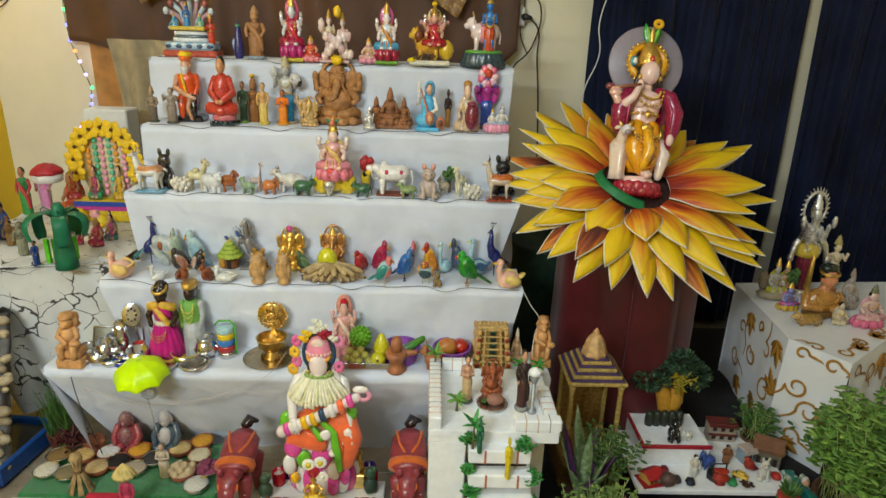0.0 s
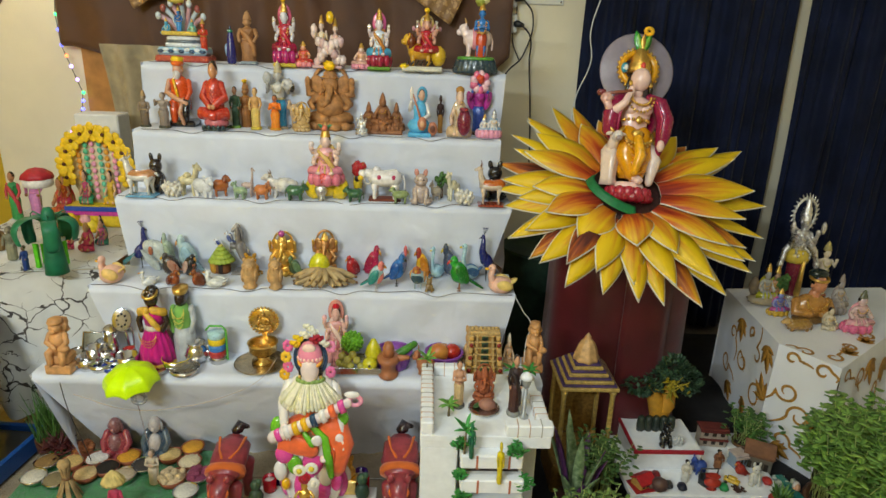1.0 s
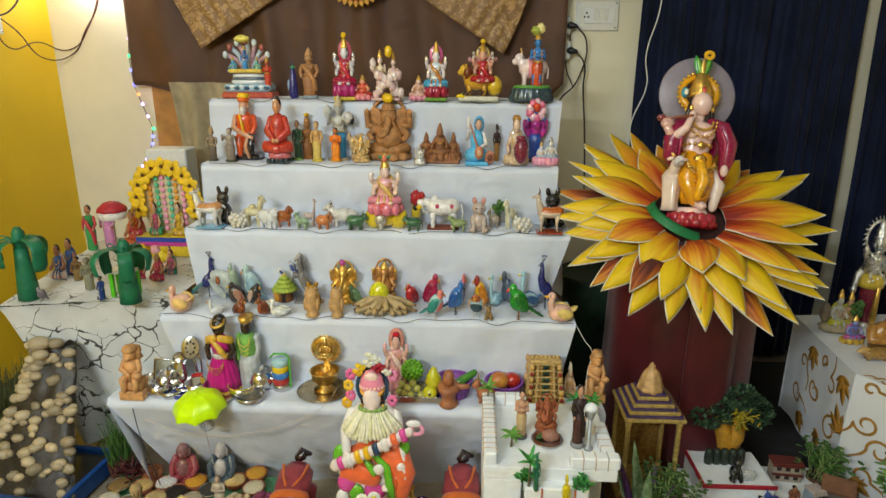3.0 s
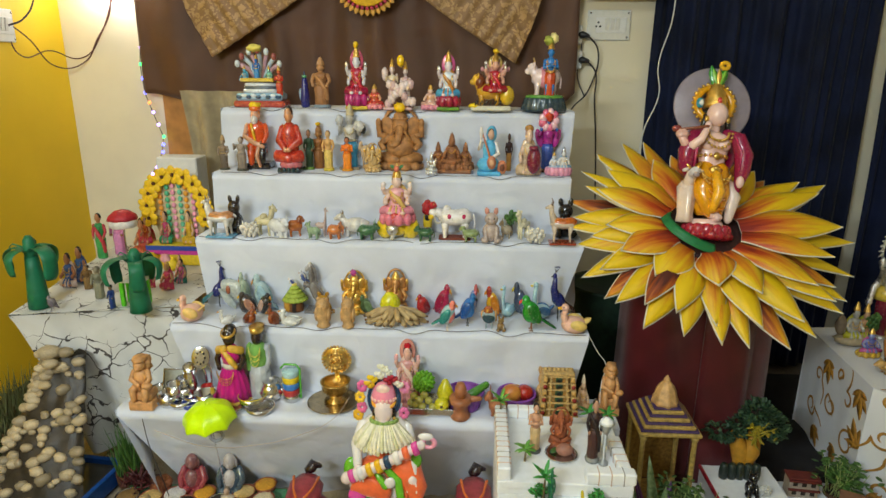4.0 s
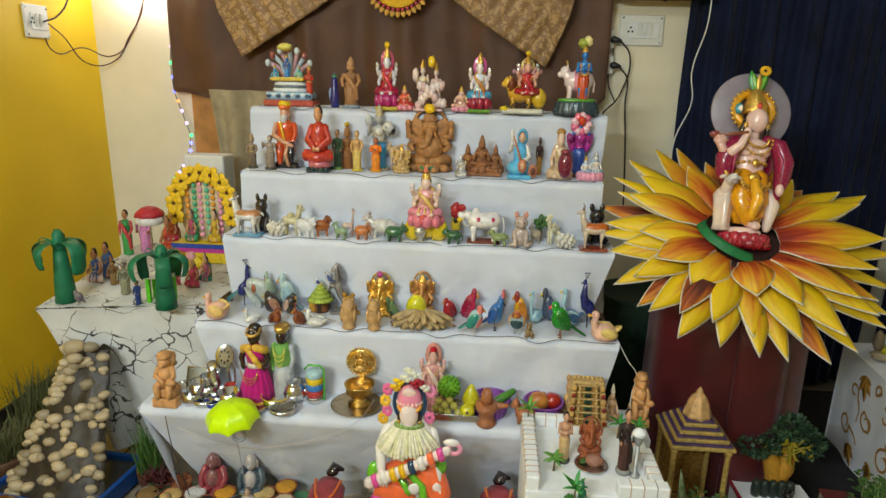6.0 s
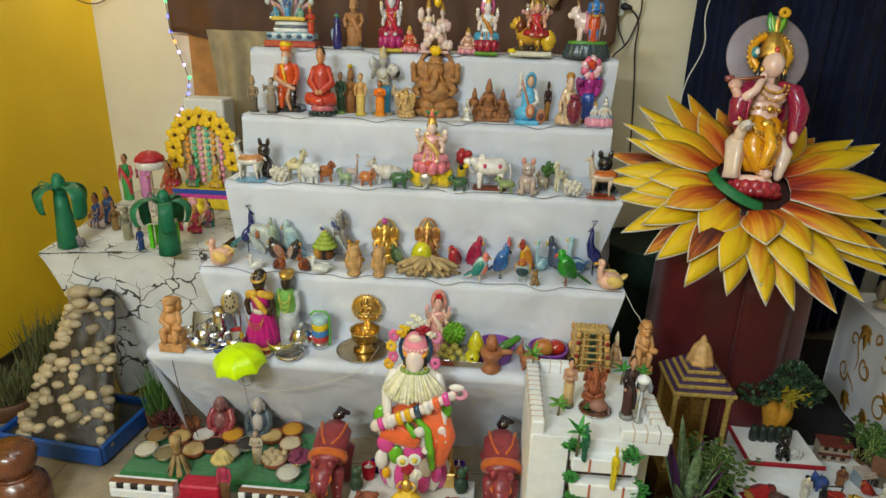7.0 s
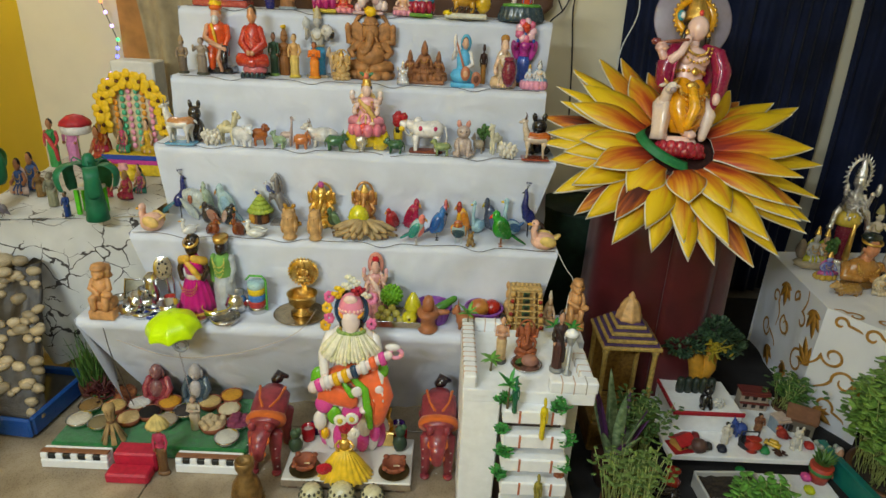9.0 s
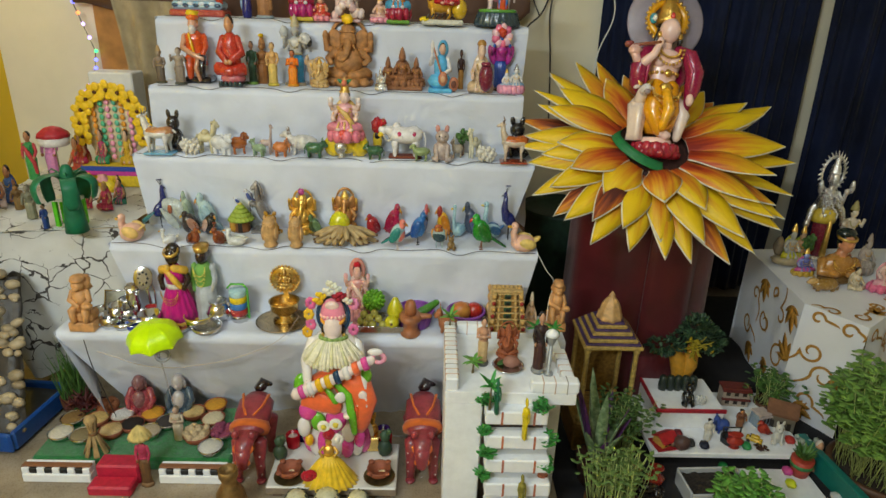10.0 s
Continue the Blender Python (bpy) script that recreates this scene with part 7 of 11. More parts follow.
for s in ((0.06, 0.05, 0.03, 0, 1.0, (0.05, 0.0)), (0.20, 0.055, 0.032, 180, -1.0, (0.06, 0.0)), (0.36, 0.05, 0.03, 0, 1.0, (0.05, 0.0)), (0.02, 0.13, 0.03, 90, 1.0, (0.0, 0.04))):
    part("scroll_stem", stem(on_top, Vector((0, 0, 1)), *s), cloth_top)
for s in ((0.13, 0.03, 10, 0.07), (0.29, 0.03, 10, 0.07)):
    part("leaf_motif", leaf_motif(on_top, Vector((0, 0, 1)), *s), cloth_top)

# ---------------------------------------------------------------- table beside the yellow wall
CRACK = mat("crackle_cloth", (0.70, 0.70, 0.68), 0.85, var=0.12, scale=6, bump=0.25, fine=900)


def crack_print(m):
    """Printed dark branching lines on the cloth."""
    nt = m.node_tree
    b = nt.nodes["Principled BSDF"]
    co = nt.nodes.new("ShaderNodeTexCoord")
    warp = nt.nodes.new("ShaderNodeTexNoise")
    warp.inputs["Scale"].default_value, warp.inputs["Detail"].default_value = 9, 4
    add = nt.nodes.new("ShaderNodeVectorMath")
    add.operation = "MULTIPLY_ADD"
    add.inputs[1].default_value = (0.10, 0.10, 0.10)
    nt.links.new(co.outputs["Object"], warp.inputs["Vector"])
    nt.links.new(warp.outputs["Color"], add.inputs[0])
    nt.links.new(co.outputs["Object"], add.inputs[2])
    vor = nt.nodes.new("ShaderNodeTexVoronoi")
    vor.feature = "DISTANCE_TO_EDGE"
    vor.inputs["Scale"].default_value = 12
    nt.links.new(add.outputs["Vector"], vor.inputs["Vector"])
    thin = nt.nodes.new("ShaderNodeTexNoise")
    thin.inputs["Scale"].default_value = 7
    nt.links.new(co.outputs["Object"], thin.inputs["Vector"])
    lim = nt.nodes.new("ShaderNodeMapRange")
    lim.inputs["From Min"].default_value, lim.inputs["From Max"].default_value = 0.42, 0.66
    lim.inputs["To Min"].default_value, lim.inputs["To Max"].default_value = 0.0, 0.040
    nt.links.new(thin.outputs["Fac"], lim.inputs["Value"])
    less = nt.nodes.new("ShaderNodeMath")
    less.operation = "LESS_THAN"
    nt.links.new(vor.outputs["Distance"], less.inputs[0])
    nt.links.new(lim.outputs["Result"], less.inputs[1])
    mix = nt.nodes.new("ShaderNodeMixRGB")
    mix.inputs[2].default_value = (0.075, 0.065, 0.06, 1)
    nt.links.new(less.outputs[0], mix.inputs["Fac"])
    nt.links.new(b.inputs["Base Color"].links[0].from_socket, mix.inputs[1])
    nt.links.new(mix.outputs["Color"], b.inputs["Base Color"])


crack_print(CRACK)
wrinkle(CRACK, 5.0, 0.02)
wrinkle(SATIN, 4.0, 0.02)
wrinkle(BROWN, 4.0, 0.03)
ltable = holder("cracked_cloth_table", "low table under white cloth printed with dark cracks", "table")
FL, FR, BR, BL = Vector((-0.655, -0.465, 0.675)), Vector((-0.055, -0.335, 0.675)), Vector((-0.03, 0.42, 0.68)), Vector((-0.76, 0.42, 0.68))


def lt_top(u, v):
    p = (FL * (1 - u) + FR * u) * (1 - v) + (BL * (1 - u) + BR * u) * v
    return (p.x, p.y, p.z + 0.006 * noise.noise((p.x * 14, p.y * 14, 2)))


def lt_front(u, v):
    p = FL * (1 - u) + FR * u
    n = noise.noise((u * 5, v * 2.4, 9))
    return (p.x + 0.16 * v * (1 - u), p.y + 0.10 * v ** 0.7 + 0.05 * n * v - 0.02 * v * math.sin(u * 18 + 2 * n), p.z - 0.004 - 0.62 * v)


def lt_left(u, v):
    p = FL * (1 - u) + BL * u
    n = noise.noise((u * 4, v * 2, 19))
    return (p.x + 0.16 * v * (1 - u) + 0.03 * n * v, p.y + 0.10 * v ** 0.7 * (1 - u), p.z - 0.004 - 0.62 * v)


part("cloth_top", Form().sheet(lt_top, 40, 30, CRACK), ltable)
part("cloth_front", Form().sheet(lt_front, 60, 30, CRACK), ltable)
part("cloth_side", Form().sheet(lt_left, 30, 20, CRACK), ltable)

# figures on the top step
statue("serpent_couple_idol", serpent_idol(), "painted clay couple under a five-headed hood on a red plinth", "idol", 0.133, 0.103, 1.377, 0.209, 0.244, 0.100)
statue("peacock_bottle", blue_bottle(), "deep blue glass peacock figurine", "figurine", 0.314, 0.084, 1.377, 0.045, 0.141, 0.036)
statue("mother_and_child_statue", standing(matte('b98a5c'), matte('a06e42'), crowned=matte('b98a5c'), hair=matte('8c6238'), shawl=matte('b07c4c'), base=matte('8f9aa0')), "light brown clay standing mother and child statue", "statue", 0.379, 0.101, 1.377, 0.086, 0.198, 0.069)
statue("goddess_idol", seated(glaze('d8d4d8'), glaze('a3123f'), glaze('b01a3c'), GOLD, glaze('b0206a'), glaze('c04a6a'), 4, glaze('f2c313'), glaze('c9203a'), SILVER, glaze('c9b03a')), "magenta painted seated goddess idol with yellow flower crown", "idol", 0.541, 0.020, 1.377, 0.100, 0.253, 0.080)
statue("small_goddess_idol", seated(glaze('e0a080'), glaze('d04038'), glaze('d8503a'), GOLD, glaze('e88a90')), "small red seated idol on a pink lotus", "idol", 0.608, 0.020, 1.377, 0.079, 0.097, 0.063)
statue("divine_couple_idol", couple_idol(glaze('e6cfc6'), glaze('d9b4b0'), glaze('ead8b8'), glaze('f2c313')), "pale pink seated couple idol with a yellow flower", "idol", 0.705, 0.020, 1.377, 0.135, 0.204, 0.100)
statue("small_goddess_idol", seated(glaze('e8c0a8'), glaze('e0b0a0'), glaze('d8a890'), GOLD, glaze('e090a0')), "small cream seated idol on a pink lotus", "idol", 0.827, 0.020, 1.377, 0.079, 0.097, 0.063)
statue("veena_goddess_idol", seated(glaze('e8d8d8'), glaze('4fa8d0'), glaze('dfe6ea'), GOLD, glaze('a01838'), glaze('d05a90'), 4, None, glaze('c07a30'), SILVER, glaze('6a9a3a')), "seated goddess idol in blue and white with string instrument", "idol", 0.895, 0.020, 1.377, 0.100, 0.223, 0.080)
statue("lion_rider_idol", lion_rider(), "many-armed goddess idol in red riding a lion", "idol", 1.061, 0.020, 1.377, 0.177, 0.229, 0.100)
statue("cowherd_idol", cowherd(), "blue flute player idol beside a white cow on a rock base", "idol", 1.262, 0.020, 1.377, 0.176, 0.287, 0.110)

# figures on the fourth step
statue("warrior_figurine", standing(matte('a08a70'), matte('6a5a4a'), matte('8a7560'), crowned=matte('b09060'), base=matte('4a4838')), "small dull bronze warrior figurine on a base", "figurine", 0.034, -0.092, 1.150, 0.048, 0.135, 0.038)
statue("warrior_figurine", standing(matte('b0a090'), matte('8a7a6a'), matte('a09080'), base=matte('4a4838'), hair=matte('6a4a3a'), arms='up'), "small grey and brown warrior figurine on a base", "figurine", 0.111, -0.109, 1.150, 0.060, 0.129, 0.048)
statue("seated_saint_statue", saint(), "seated saint statue in orange robe with yellow cap", "statue", 0.155, -0.049, 1.150, 0.109, 0.256, 0.100)
statue("monk_statue", monk(glaze('c23a28'), glaze('d09060')), "seated monk statue in glossy red robe on dark base", "statue", 0.304, -0.121, 1.150, 0.119, 0.247, 0.100)
statue("soldier_figurine", standing(matte('a07050'), matte('2f4a30'), matte('36543a'), base=matte('6a8a3a')), "small dark green soldier figurine", "figurine", 0.360, -0.061, 1.150, 0.044, 0.155, 0.035)
statue("wooden_idol", standing(matte('a5713c'), matte('96602e'), crowned=matte('a5713c'), hair=matte('96602e'), knob=matte('f0c010')), "brown wooden idol topped with a yellow flower", "idol", 0.390, -0.025, 1.150, 0.066, 0.180, 0.053)
statue("village_figurine", standing(matte('d8b078'), matte('d8b860'), matte('cfa060'), base=matte('c9b040'), hair=matte('8a5a30')), "cream painted village figurine on a yellow base", "figurine", 0.439, -0.077, 1.150, 0.052, 0.154, 0.042)
statue("bull_rider_idol", bull_rider(), "grey and blue bull-headed idol with raised arms", "idol", 0.522, -0.025, 1.150, 0.119, 0.251, 0.080)
statue("saffron_monk_figurine", standing(matte('b06a40'), matte('e8861c'), matte('ea7a18'), arms='fold', base=matte('d8901c')), "small saffron robed monk figurine with folded arms", "figurine", 0.512, -0.080, 1.150, 0.048, 0.130, 0.038)
statue("white_animal_figurine", turned(beast(glaze('c8a880'), neck=(.05,.1)), 20), "small tan glazed animal figurine", "figurine", 0.574, -0.025, 1.150, 0.053, 0.112, 0.042)
statue("small_elephant_god", ganesh(glaze('c9a468'), GOLD), "small golden elephant-headed idol", "idol", 0.613, -0.093, 1.150, 0.069, 0.110, 0.055)
statue("wooden_elephant_god", ganesh(WOOD, WOOD, WOOD, matte('f0c010')), "large carved brown wooden elephant-headed idol", "idol", 0.712, -0.025, 1.150, 0.188, 0.258, 0.120)
statue("silver_idol", seated(SILVER, SILVER, SILVER, SILVER, SILVER, None, 4), "tiny shiny silver seated idol", "idol", 0.842, -0.149, 1.150, 0.046, 0.088, 0.037)
statue("terracotta_trio", trio(mat('terracotta_dark', (0.30,0.12,0.045), 0.5, var=0.3, bump=0.6)), "brown terracotta group of three seated figures", "idol", 0.915, -0.078, 1.150, 0.172, 0.153, 0.100)
statue("singer_statue", singer(), "seated woman statue in sky blue sari playing a string instrument", "statue", 1.065, -0.132, 1.150, 0.113, 0.182, 0.090)
statue("dark_dancer_figurine", standing(matte('4a2a1c'), matte('b07a30'), matte('3a2018')), "tiny dark skinned dancer figurine", "figurine", 1.133, -0.025, 1.150, 0.031, 0.145, 0.024)
statue("child_with_pot_statue", pot_child(), "crawling child statue with a maroon butter pot", "statue", 1.202, -0.126, 1.150, 0.096, 0.186, 0.100)
statue("flower_headed_doll", flower_doll(), "blue and magenta doll with pink foil flower head", "doll", 1.280, -0.025, 1.150, 0.100, 0.243, 0.080)
statue("lotus_pair_idol", pair_on_lotus(), "small white pair of idols on a pink lotus", "idol", 1.315, -0.112, 1.150, 0.105, 0.108, 0.070)

# figures on the third step
statue("deer_figurine", deer(glaze('c08452'), glaze('dcd6cc'), glaze('6aa6c8'), glaze('8a8078')), "white and tan glazed deer figurine on a blue base", "figurine", 0.076, -0.289, 0.934, 0.131, 0.159, 0.060, turn=180)
statue("dark_bear_figurine", bear(glaze('2a201c')), "dark brown glazed bear figurine", "figurine", 0.119, -0.240, 0.934, 0.075, 0.146, 0.060)
statue("white_sheep_figurine", woolly(glaze('d8d0c0')), "small white woolly sheep figurine", "figurine", 0.187, -0.289, 0.934, 0.070, 0.064, 0.056)
statue("camel_figurine", beast(glaze('d0c49a'), neck=(.05,.3), hump=glaze('c8ba8c'), leg=.3, girth=.13), "cream glazed camel figurine", "figurine", 0.239, -0.260, 0.934, 0.091, 0.117, 0.050, turn=180)
statue("white_tiger_figurine", beast(glaze('d8d8d8'), spots=glaze('3a3a3a'), neck=(.02,.08), leg=.16, head_r=.11), "white tiger figurine with grey stripes", "figurine", 0.296, -0.289, 0.934, 0.086, 0.080, 0.050, turn=130)
statue("lion_figurine", beast(glaze('b0622c'), mane=glaze('8a4018'), leg=.2, neck=(.0,.12)), "brown glazed lion figurine", "figurine", 0.350, -0.264, 0.934, 0.062, 0.079, 0.050, turn=200)
statue("green_deer_figurine", beast(glaze('8fa886'), neck=(.05,.2), ears=.08, leg=.24), "pale green glazed deer figurine", "figurine", 0.419, -0.289, 0.934, 0.065, 0.062, 0.040, turn=-20)
statue("pink_giraffe_figurine", beast(glaze('c8b0a4'), neck=(.02,.55), leg=.3, head_r=.06, girth=.12), "pinkish glazed giraffe figurine", "figurine", 0.444, -0.254, 0.934, 0.054, 0.107, 0.040, turn=180)
statue("orange_elephant_figurine", beast(glaze('c87840'), trunk=True, neck=(.02,.06), girth=.19, ears=.12, leg=.2), "orange glazed elephant figurine", "figurine", 0.503, -0.287, 0.934, 0.065, 0.064, 0.050, turn=180)
statue("white_cow_figurine", beast(glaze('d6d0c6'), face=glaze('cfc8bc'), saddle=glaze('d8d4cc'), horns=glaze('8a6a40'), spots=glaze('8a2a28'), girth=.2), "white glazed cow figurine with red spots", "figurine", 0.557, -0.251, 0.934, 0.137, 0.098, 0.060)
statue("green_bull_figurine", beast(glaze('3f6a44'), horns=glaze('5a8a5a'), leg=.16, girth=.17, neck=(.06,.06)), "dark green glazed bull figurine", "figurine", 0.624, -0.289, 0.934, 0.086, 0.074, 0.050, turn=180)
statue("tiger_goddess_idol", tiger_goddess(), "tall goddess idol in pink with golden crown and yellow lion", "idol", 0.728, -0.272, 0.934, 0.158, 0.281, 0.110)
statue("silver_pot", vase(SILVER), "small silver water pot", "pot", 0.710, -0.289, 0.934, 0.045, 0.084, 0.036)
statue("green_bull_figurine", beast(glaze('35603c'), horns=glaze('5a8a5a'), leg=.16, girth=.17, neck=(.06,.06)), "dark green glazed bull figurine", "figurine", 0.825, -0.289, 0.934, 0.077, 0.066, 0.050)
statue("decorated_cow_figurine", decorated_cow(glaze('e8e2dc'), glaze('c83060')), "large white cow figurine with red spots on brown base", "figurine", 0.925, -0.252, 0.934, 0.172, 0.139, 0.080)
statue("garland_puppet", puppet_head(), "small yellow and red puppet head figurine", "figurine", 0.832, -0.200, 0.934, 0.046, 0.134, 0.037)
statue("olive_deer_figurine", beast(glaze('8a9a62'), leg=.24, neck=(.05,.15)), "olive green glazed deer figurine", "figurine", 0.988, -0.289, 0.934, 0.077, 0.060, 0.050)
statue("rabbit_figurine", bear(glaze('b8a498'), glaze('d09080')), "brown and white glazed rabbit figurine with pink ears", "figurine", 1.069, -0.289, 0.934, 0.081, 0.127, 0.064)
statue("fawn_figurine", beast(glaze('a89880'), ears=.1, leg=.2, neck=(.02,.2)), "small beige fawn figurine", "figurine", 1.120, -0.232, 0.934, 0.050, 0.073, 0.040)
statue("cactus_figurine", tree_clump(LEAF, matte('6a4a30')), "small dark green toy tree", "toy tree", 1.144, -0.200, 0.934, 0.059, 0.100, 0.047)
statue("camel_figurine", beast(glaze('d8d0b0'), neck=(.02,.34), hump=glaze('cfc6a2'), leg=.34, girth=.12), "cream glazed camel figurine", "figurine", 1.182, -0.234, 0.934, 0.058, 0.111, 0.050, turn=40)
statue("white_sheep_figurine", woolly(glaze('d8d2c4')), "small white woolly sheep figurine", "figurine", 1.224, -0.289, 0.934, 0.073, 0.063, 0.058)
statue("black_bear_figurine", bear(glaze('1c1818')), "black glazed bear figurine", "figurine", 1.342, -0.200, 0.934, 0.091, 0.147, 0.073)
statue("deer_figurine", turned(deer(glaze('c0601c'), glaze('d0bca4'), glaze('a04428'), glaze('6a4a38')), 180), "white and orange glazed deer figurine on a red base", "figurine", 1.316, -0.289, 0.934, 0.124, 0.162, 0.060)

# birds and fruit on the second step
statue("toy_duck", duck(matte('e8b8a0'), matte('e8c070'), neck=.12, beak=matte('e8b020')), "pale pink toy duck with yellow head", "toy duck", 0.018, -0.459, 0.670, 0.100, 0.096, 0.090)
statue("blue_peacock", peacock(glaze('1a2468'), glaze('3a7a86'), HAIR), "deep blue glazed peacock figurine", "bird figurine", 0.042, -0.335, 0.670, 0.092, 0.179, 0.070, turn=210)
statue("shell_figurine", shell(glaze('aeb4ae'), glaze('a05a3a')), "large grey spotted sea shell", "shell", 0.117, -0.335, 0.670, 0.093, 0.117, 0.050)
statue("green_dove", bird(glaze('a8b8a0'), glaze('98a890')), "pale green glazed dove figurine", "bird figurine", 0.173, -0.335, 0.670, 0.056, 0.144, 0.050)
statue("pale_dove", bird(glaze('b0c8c8'), glaze('98b8c4'), tail=.25), "pale blue glazed dove figurine", "bird figurine", 0.241, -0.335, 0.670, 0.097, 0.139, 0.060)
statue("black_hen", bird(glaze('3a302c'), glaze('b08068'), glaze('c8a020'), plump=1.2, tail=.2), "black and pinkish glazed hen figurine", "bird figurine", 0.195, -0.381, 0.670, 0.071, 0.088, 0.060, turn=20)
statue("black_hen", bird(glaze('2c2826'), glaze('c0a090'), plump=1.2, tail=.2), "black and cream glazed hen figurine", "bird figurine", 0.251, -0.377, 0.670, 0.064, 0.084, 0.060, turn=160)
statue("white_swan", duck(glaze('e4e4e0'), neck=.3), "small white swan figurine", "bird figurine", 0.150, -0.474, 0.670, 0.053, 0.058, 0.050, turn=30)
statue("brown_rooster", bird(glaze('8a4422'), glaze('6a3018'), tail=.15, crest=glaze('a05030')), "glossy brown rooster figurine", "bird figurine", 0.231, -0.474, 0.670, 0.061, 0.080, 0.050, turn=160)
statue("brown_rooster", bird(glaze('8a4422'), glaze('6a3018'), tail=.15, crest=glaze('a05030')), "glossy brown rooster figurine", "bird figurine", 0.317, -0.474, 0.670, 0.050, 0.082, 0.050, turn=20)
statue("white_swan", duck(glaze('dcdcd4'), neck=.28), "white swan figurine beside the hut", "bird figurine", 0.374, -0.474, 0.670, 0.088, 0.060, 0.060)
statue("toy_hut", hut(), "round toy hut with lime green thatched roof", "toy hut", 0.355, -0.340, 0.670, 0.097, 0.129, 0.090)
statue("rearing_horse_figurine", horse_rear(glaze('7a7470'), glaze('a8a29c')), "grey glazed rearing horse figurine", "figurine", 0.419, -0.335, 0.670, 0.084, 0.187, 0.070)
statue("cat_figurine", bear(glaze('b08020')), "golden brown cat figurine", "figurine", 0.467, -0.362, 0.670, 0.076, 0.085, 0.050)
statue("golden_elephant_god", ganesh(GOLD, GOLD, GOLD, glaze('c04a90')), "shiny golden elephant-headed idol", "idol", 0.575, -0.335, 0.670, 0.101, 0.167, 0.090)
statue("wooden_owl", owl(PALEWOOD), "carved pale wooden owl", "figurine", 0.489, -0.474, 0.670, 0.057, 0.107, 0.060)
statue("wooden_owl", owl(PALEWOOD), "carved pale wooden owl", "figurine", 0.576, -0.474, 0.670, 0.052, 0.109, 0.060)
statue("green_leaf_figurine", turned(bird(glaze('4f6a40'), glaze('7a9a6a')), 20), "dark green glazed bird figurine", "bird figurine", 0.626, -0.351, 0.670, 0.069, 0.077, 0.050)
statue("bronze_elephant_god", ganesh(mat('bronze', (0.55,0.28,0.1), .35, metal=.7, var=.3, bump=.5), GOLD), "bronze coloured elephant-headed idol", "idol", 0.726, -0.335, 0.670, 0.093, 0.169, 0.080)
statue("lemon", Form().ball((0,0,0), (1.05,1,1), glaze('d8d020'), seg=24, rings=16, rough=.05).ball((-1.02,0,0),(.12,.1,.1),glaze('b8b020')), "large yellow lemon on the pile of clay fruit", "fruit", 0.708, -0.368, 0.670, 0.076, 0.093, 0.061)
statue("conch_shell", conch(glaze('c8b8ac')), "pinkish white conch shell", "shell", 0.755, -0.376, 0.670, 0.104, 0.047, 0.050)
statue("red_bird", bird(glaze('b02024'), glaze('8a1418'), tail=.1, plump=1.15), "small glossy red bird figurine", "bird figurine", 0.826, -0.335, 0.670, 0.053, 0.079, 0.050, turn=30)
statue("magenta_bird", bird(glaze('b01c48'), glaze('98143c'), tail=.15), "magenta glazed bird figurine", "bird figurine", 0.895, -0.335, 0.670, 0.069, 0.119, 0.050, turn=160)
statue("pink_teal_bird", bird(glaze('a8c8c8'), glaze('2a8a80'), belly=glaze('e07868'), hd=glaze('e07868'), legs=matte('c8c0b8'), tail=.3), "pink and teal painted bird figurine", "bird figurine", 0.910, -0.474, 0.670, 0.092, 0.106, 0.060, turn=180)
statue("blue_pink_bird", bird(glaze('7080b0'), glaze('5068a8'), hd=glaze('c86060')), "blue bird figurine with reddish head", "bird figurine", 0.999, -0.335, 0.670, 0.057, 0.118, 0.050, turn=190)
statue("blue_bird", bird(glaze('1f6cb4'), glaze('185498'), legs=HAIR, tail=.25, beak=HAIR), "bright blue painted bird figurine", "bird figurine", 0.982, -0.428, 0.670, 0.082, 0.118, 0.060, turn=180)
statue("yellow_hen", bird(glaze('e0a818'), glaze('c87818'), hd=glaze('a03020'), tail=.2), "yellow and orange hen figurine", "bird figurine", 1.083, -0.335, 0.670, 0.073, 0.113, 0.050)
statue("grey_rooster", bird(glaze('9ab0b4'), glaze('c89048'), belly=glaze('2c4850'), hd=glaze('b05a28'), legs=matte('a8b8b8'), tail=.15), "small multicoloured rooster figurine", "bird figurine", 1.063, -0.455, 0.670, 0.058, 0.089, 0.050, turn=80)
statue("small_rabbit", bear(glaze('8a6a38')), "tiny brown rabbit figurine", "figurine", 1.105, -0.474, 0.670, 0.035, 0.054, 0.030)
statue("pale_blue_duck", duck(glaze('a8ccd4'), glaze('90b8c8'), neck=.5, beak=glaze('e0c020')), "pale blue long-necked duck figurine", "bird figurine", 1.133, -0.335, 0.670, 0.061, 0.123, 0.060, turn=30)
statue("dark_dove", bird(glaze('3a4458'), glaze('4a5a78'), beak=glaze('c8b030')), "dark slate bird figurine with yellow beak", "bird figurine", 1.187, -0.335, 0.670, 0.085, 0.131, 0.050)
statue("pale_blue_duck", duck(glaze('a8ccd4'), glaze('3a6a9a'), neck=.5, beak=glaze('e0c020')), "pale blue duck figurine with darker wing", "bird figurine", 1.254, -0.343, 0.670, 0.089, 0.135, 0.060)
statue("green_parrot", bird(glaze('1c8a24'), glaze('146a1c'), beak=glaze('d02a1c'), tail=.42, legs=matte('8a5a3a'), hd=glaze('2aa030')), "bright green parrot figurine with red beak", "bird figurine", 1.229, -0.460, 0.670, 0.131, 0.128, 0.060)
statue("blue_peacock", peacock(glaze('1a2468'), glaze('6a4a3a'), HAIR), "deep blue glazed peacock figurine with brown train", "bird figurine", 1.326, -0.361, 0.670, 0.096, 0.202, 0.070)
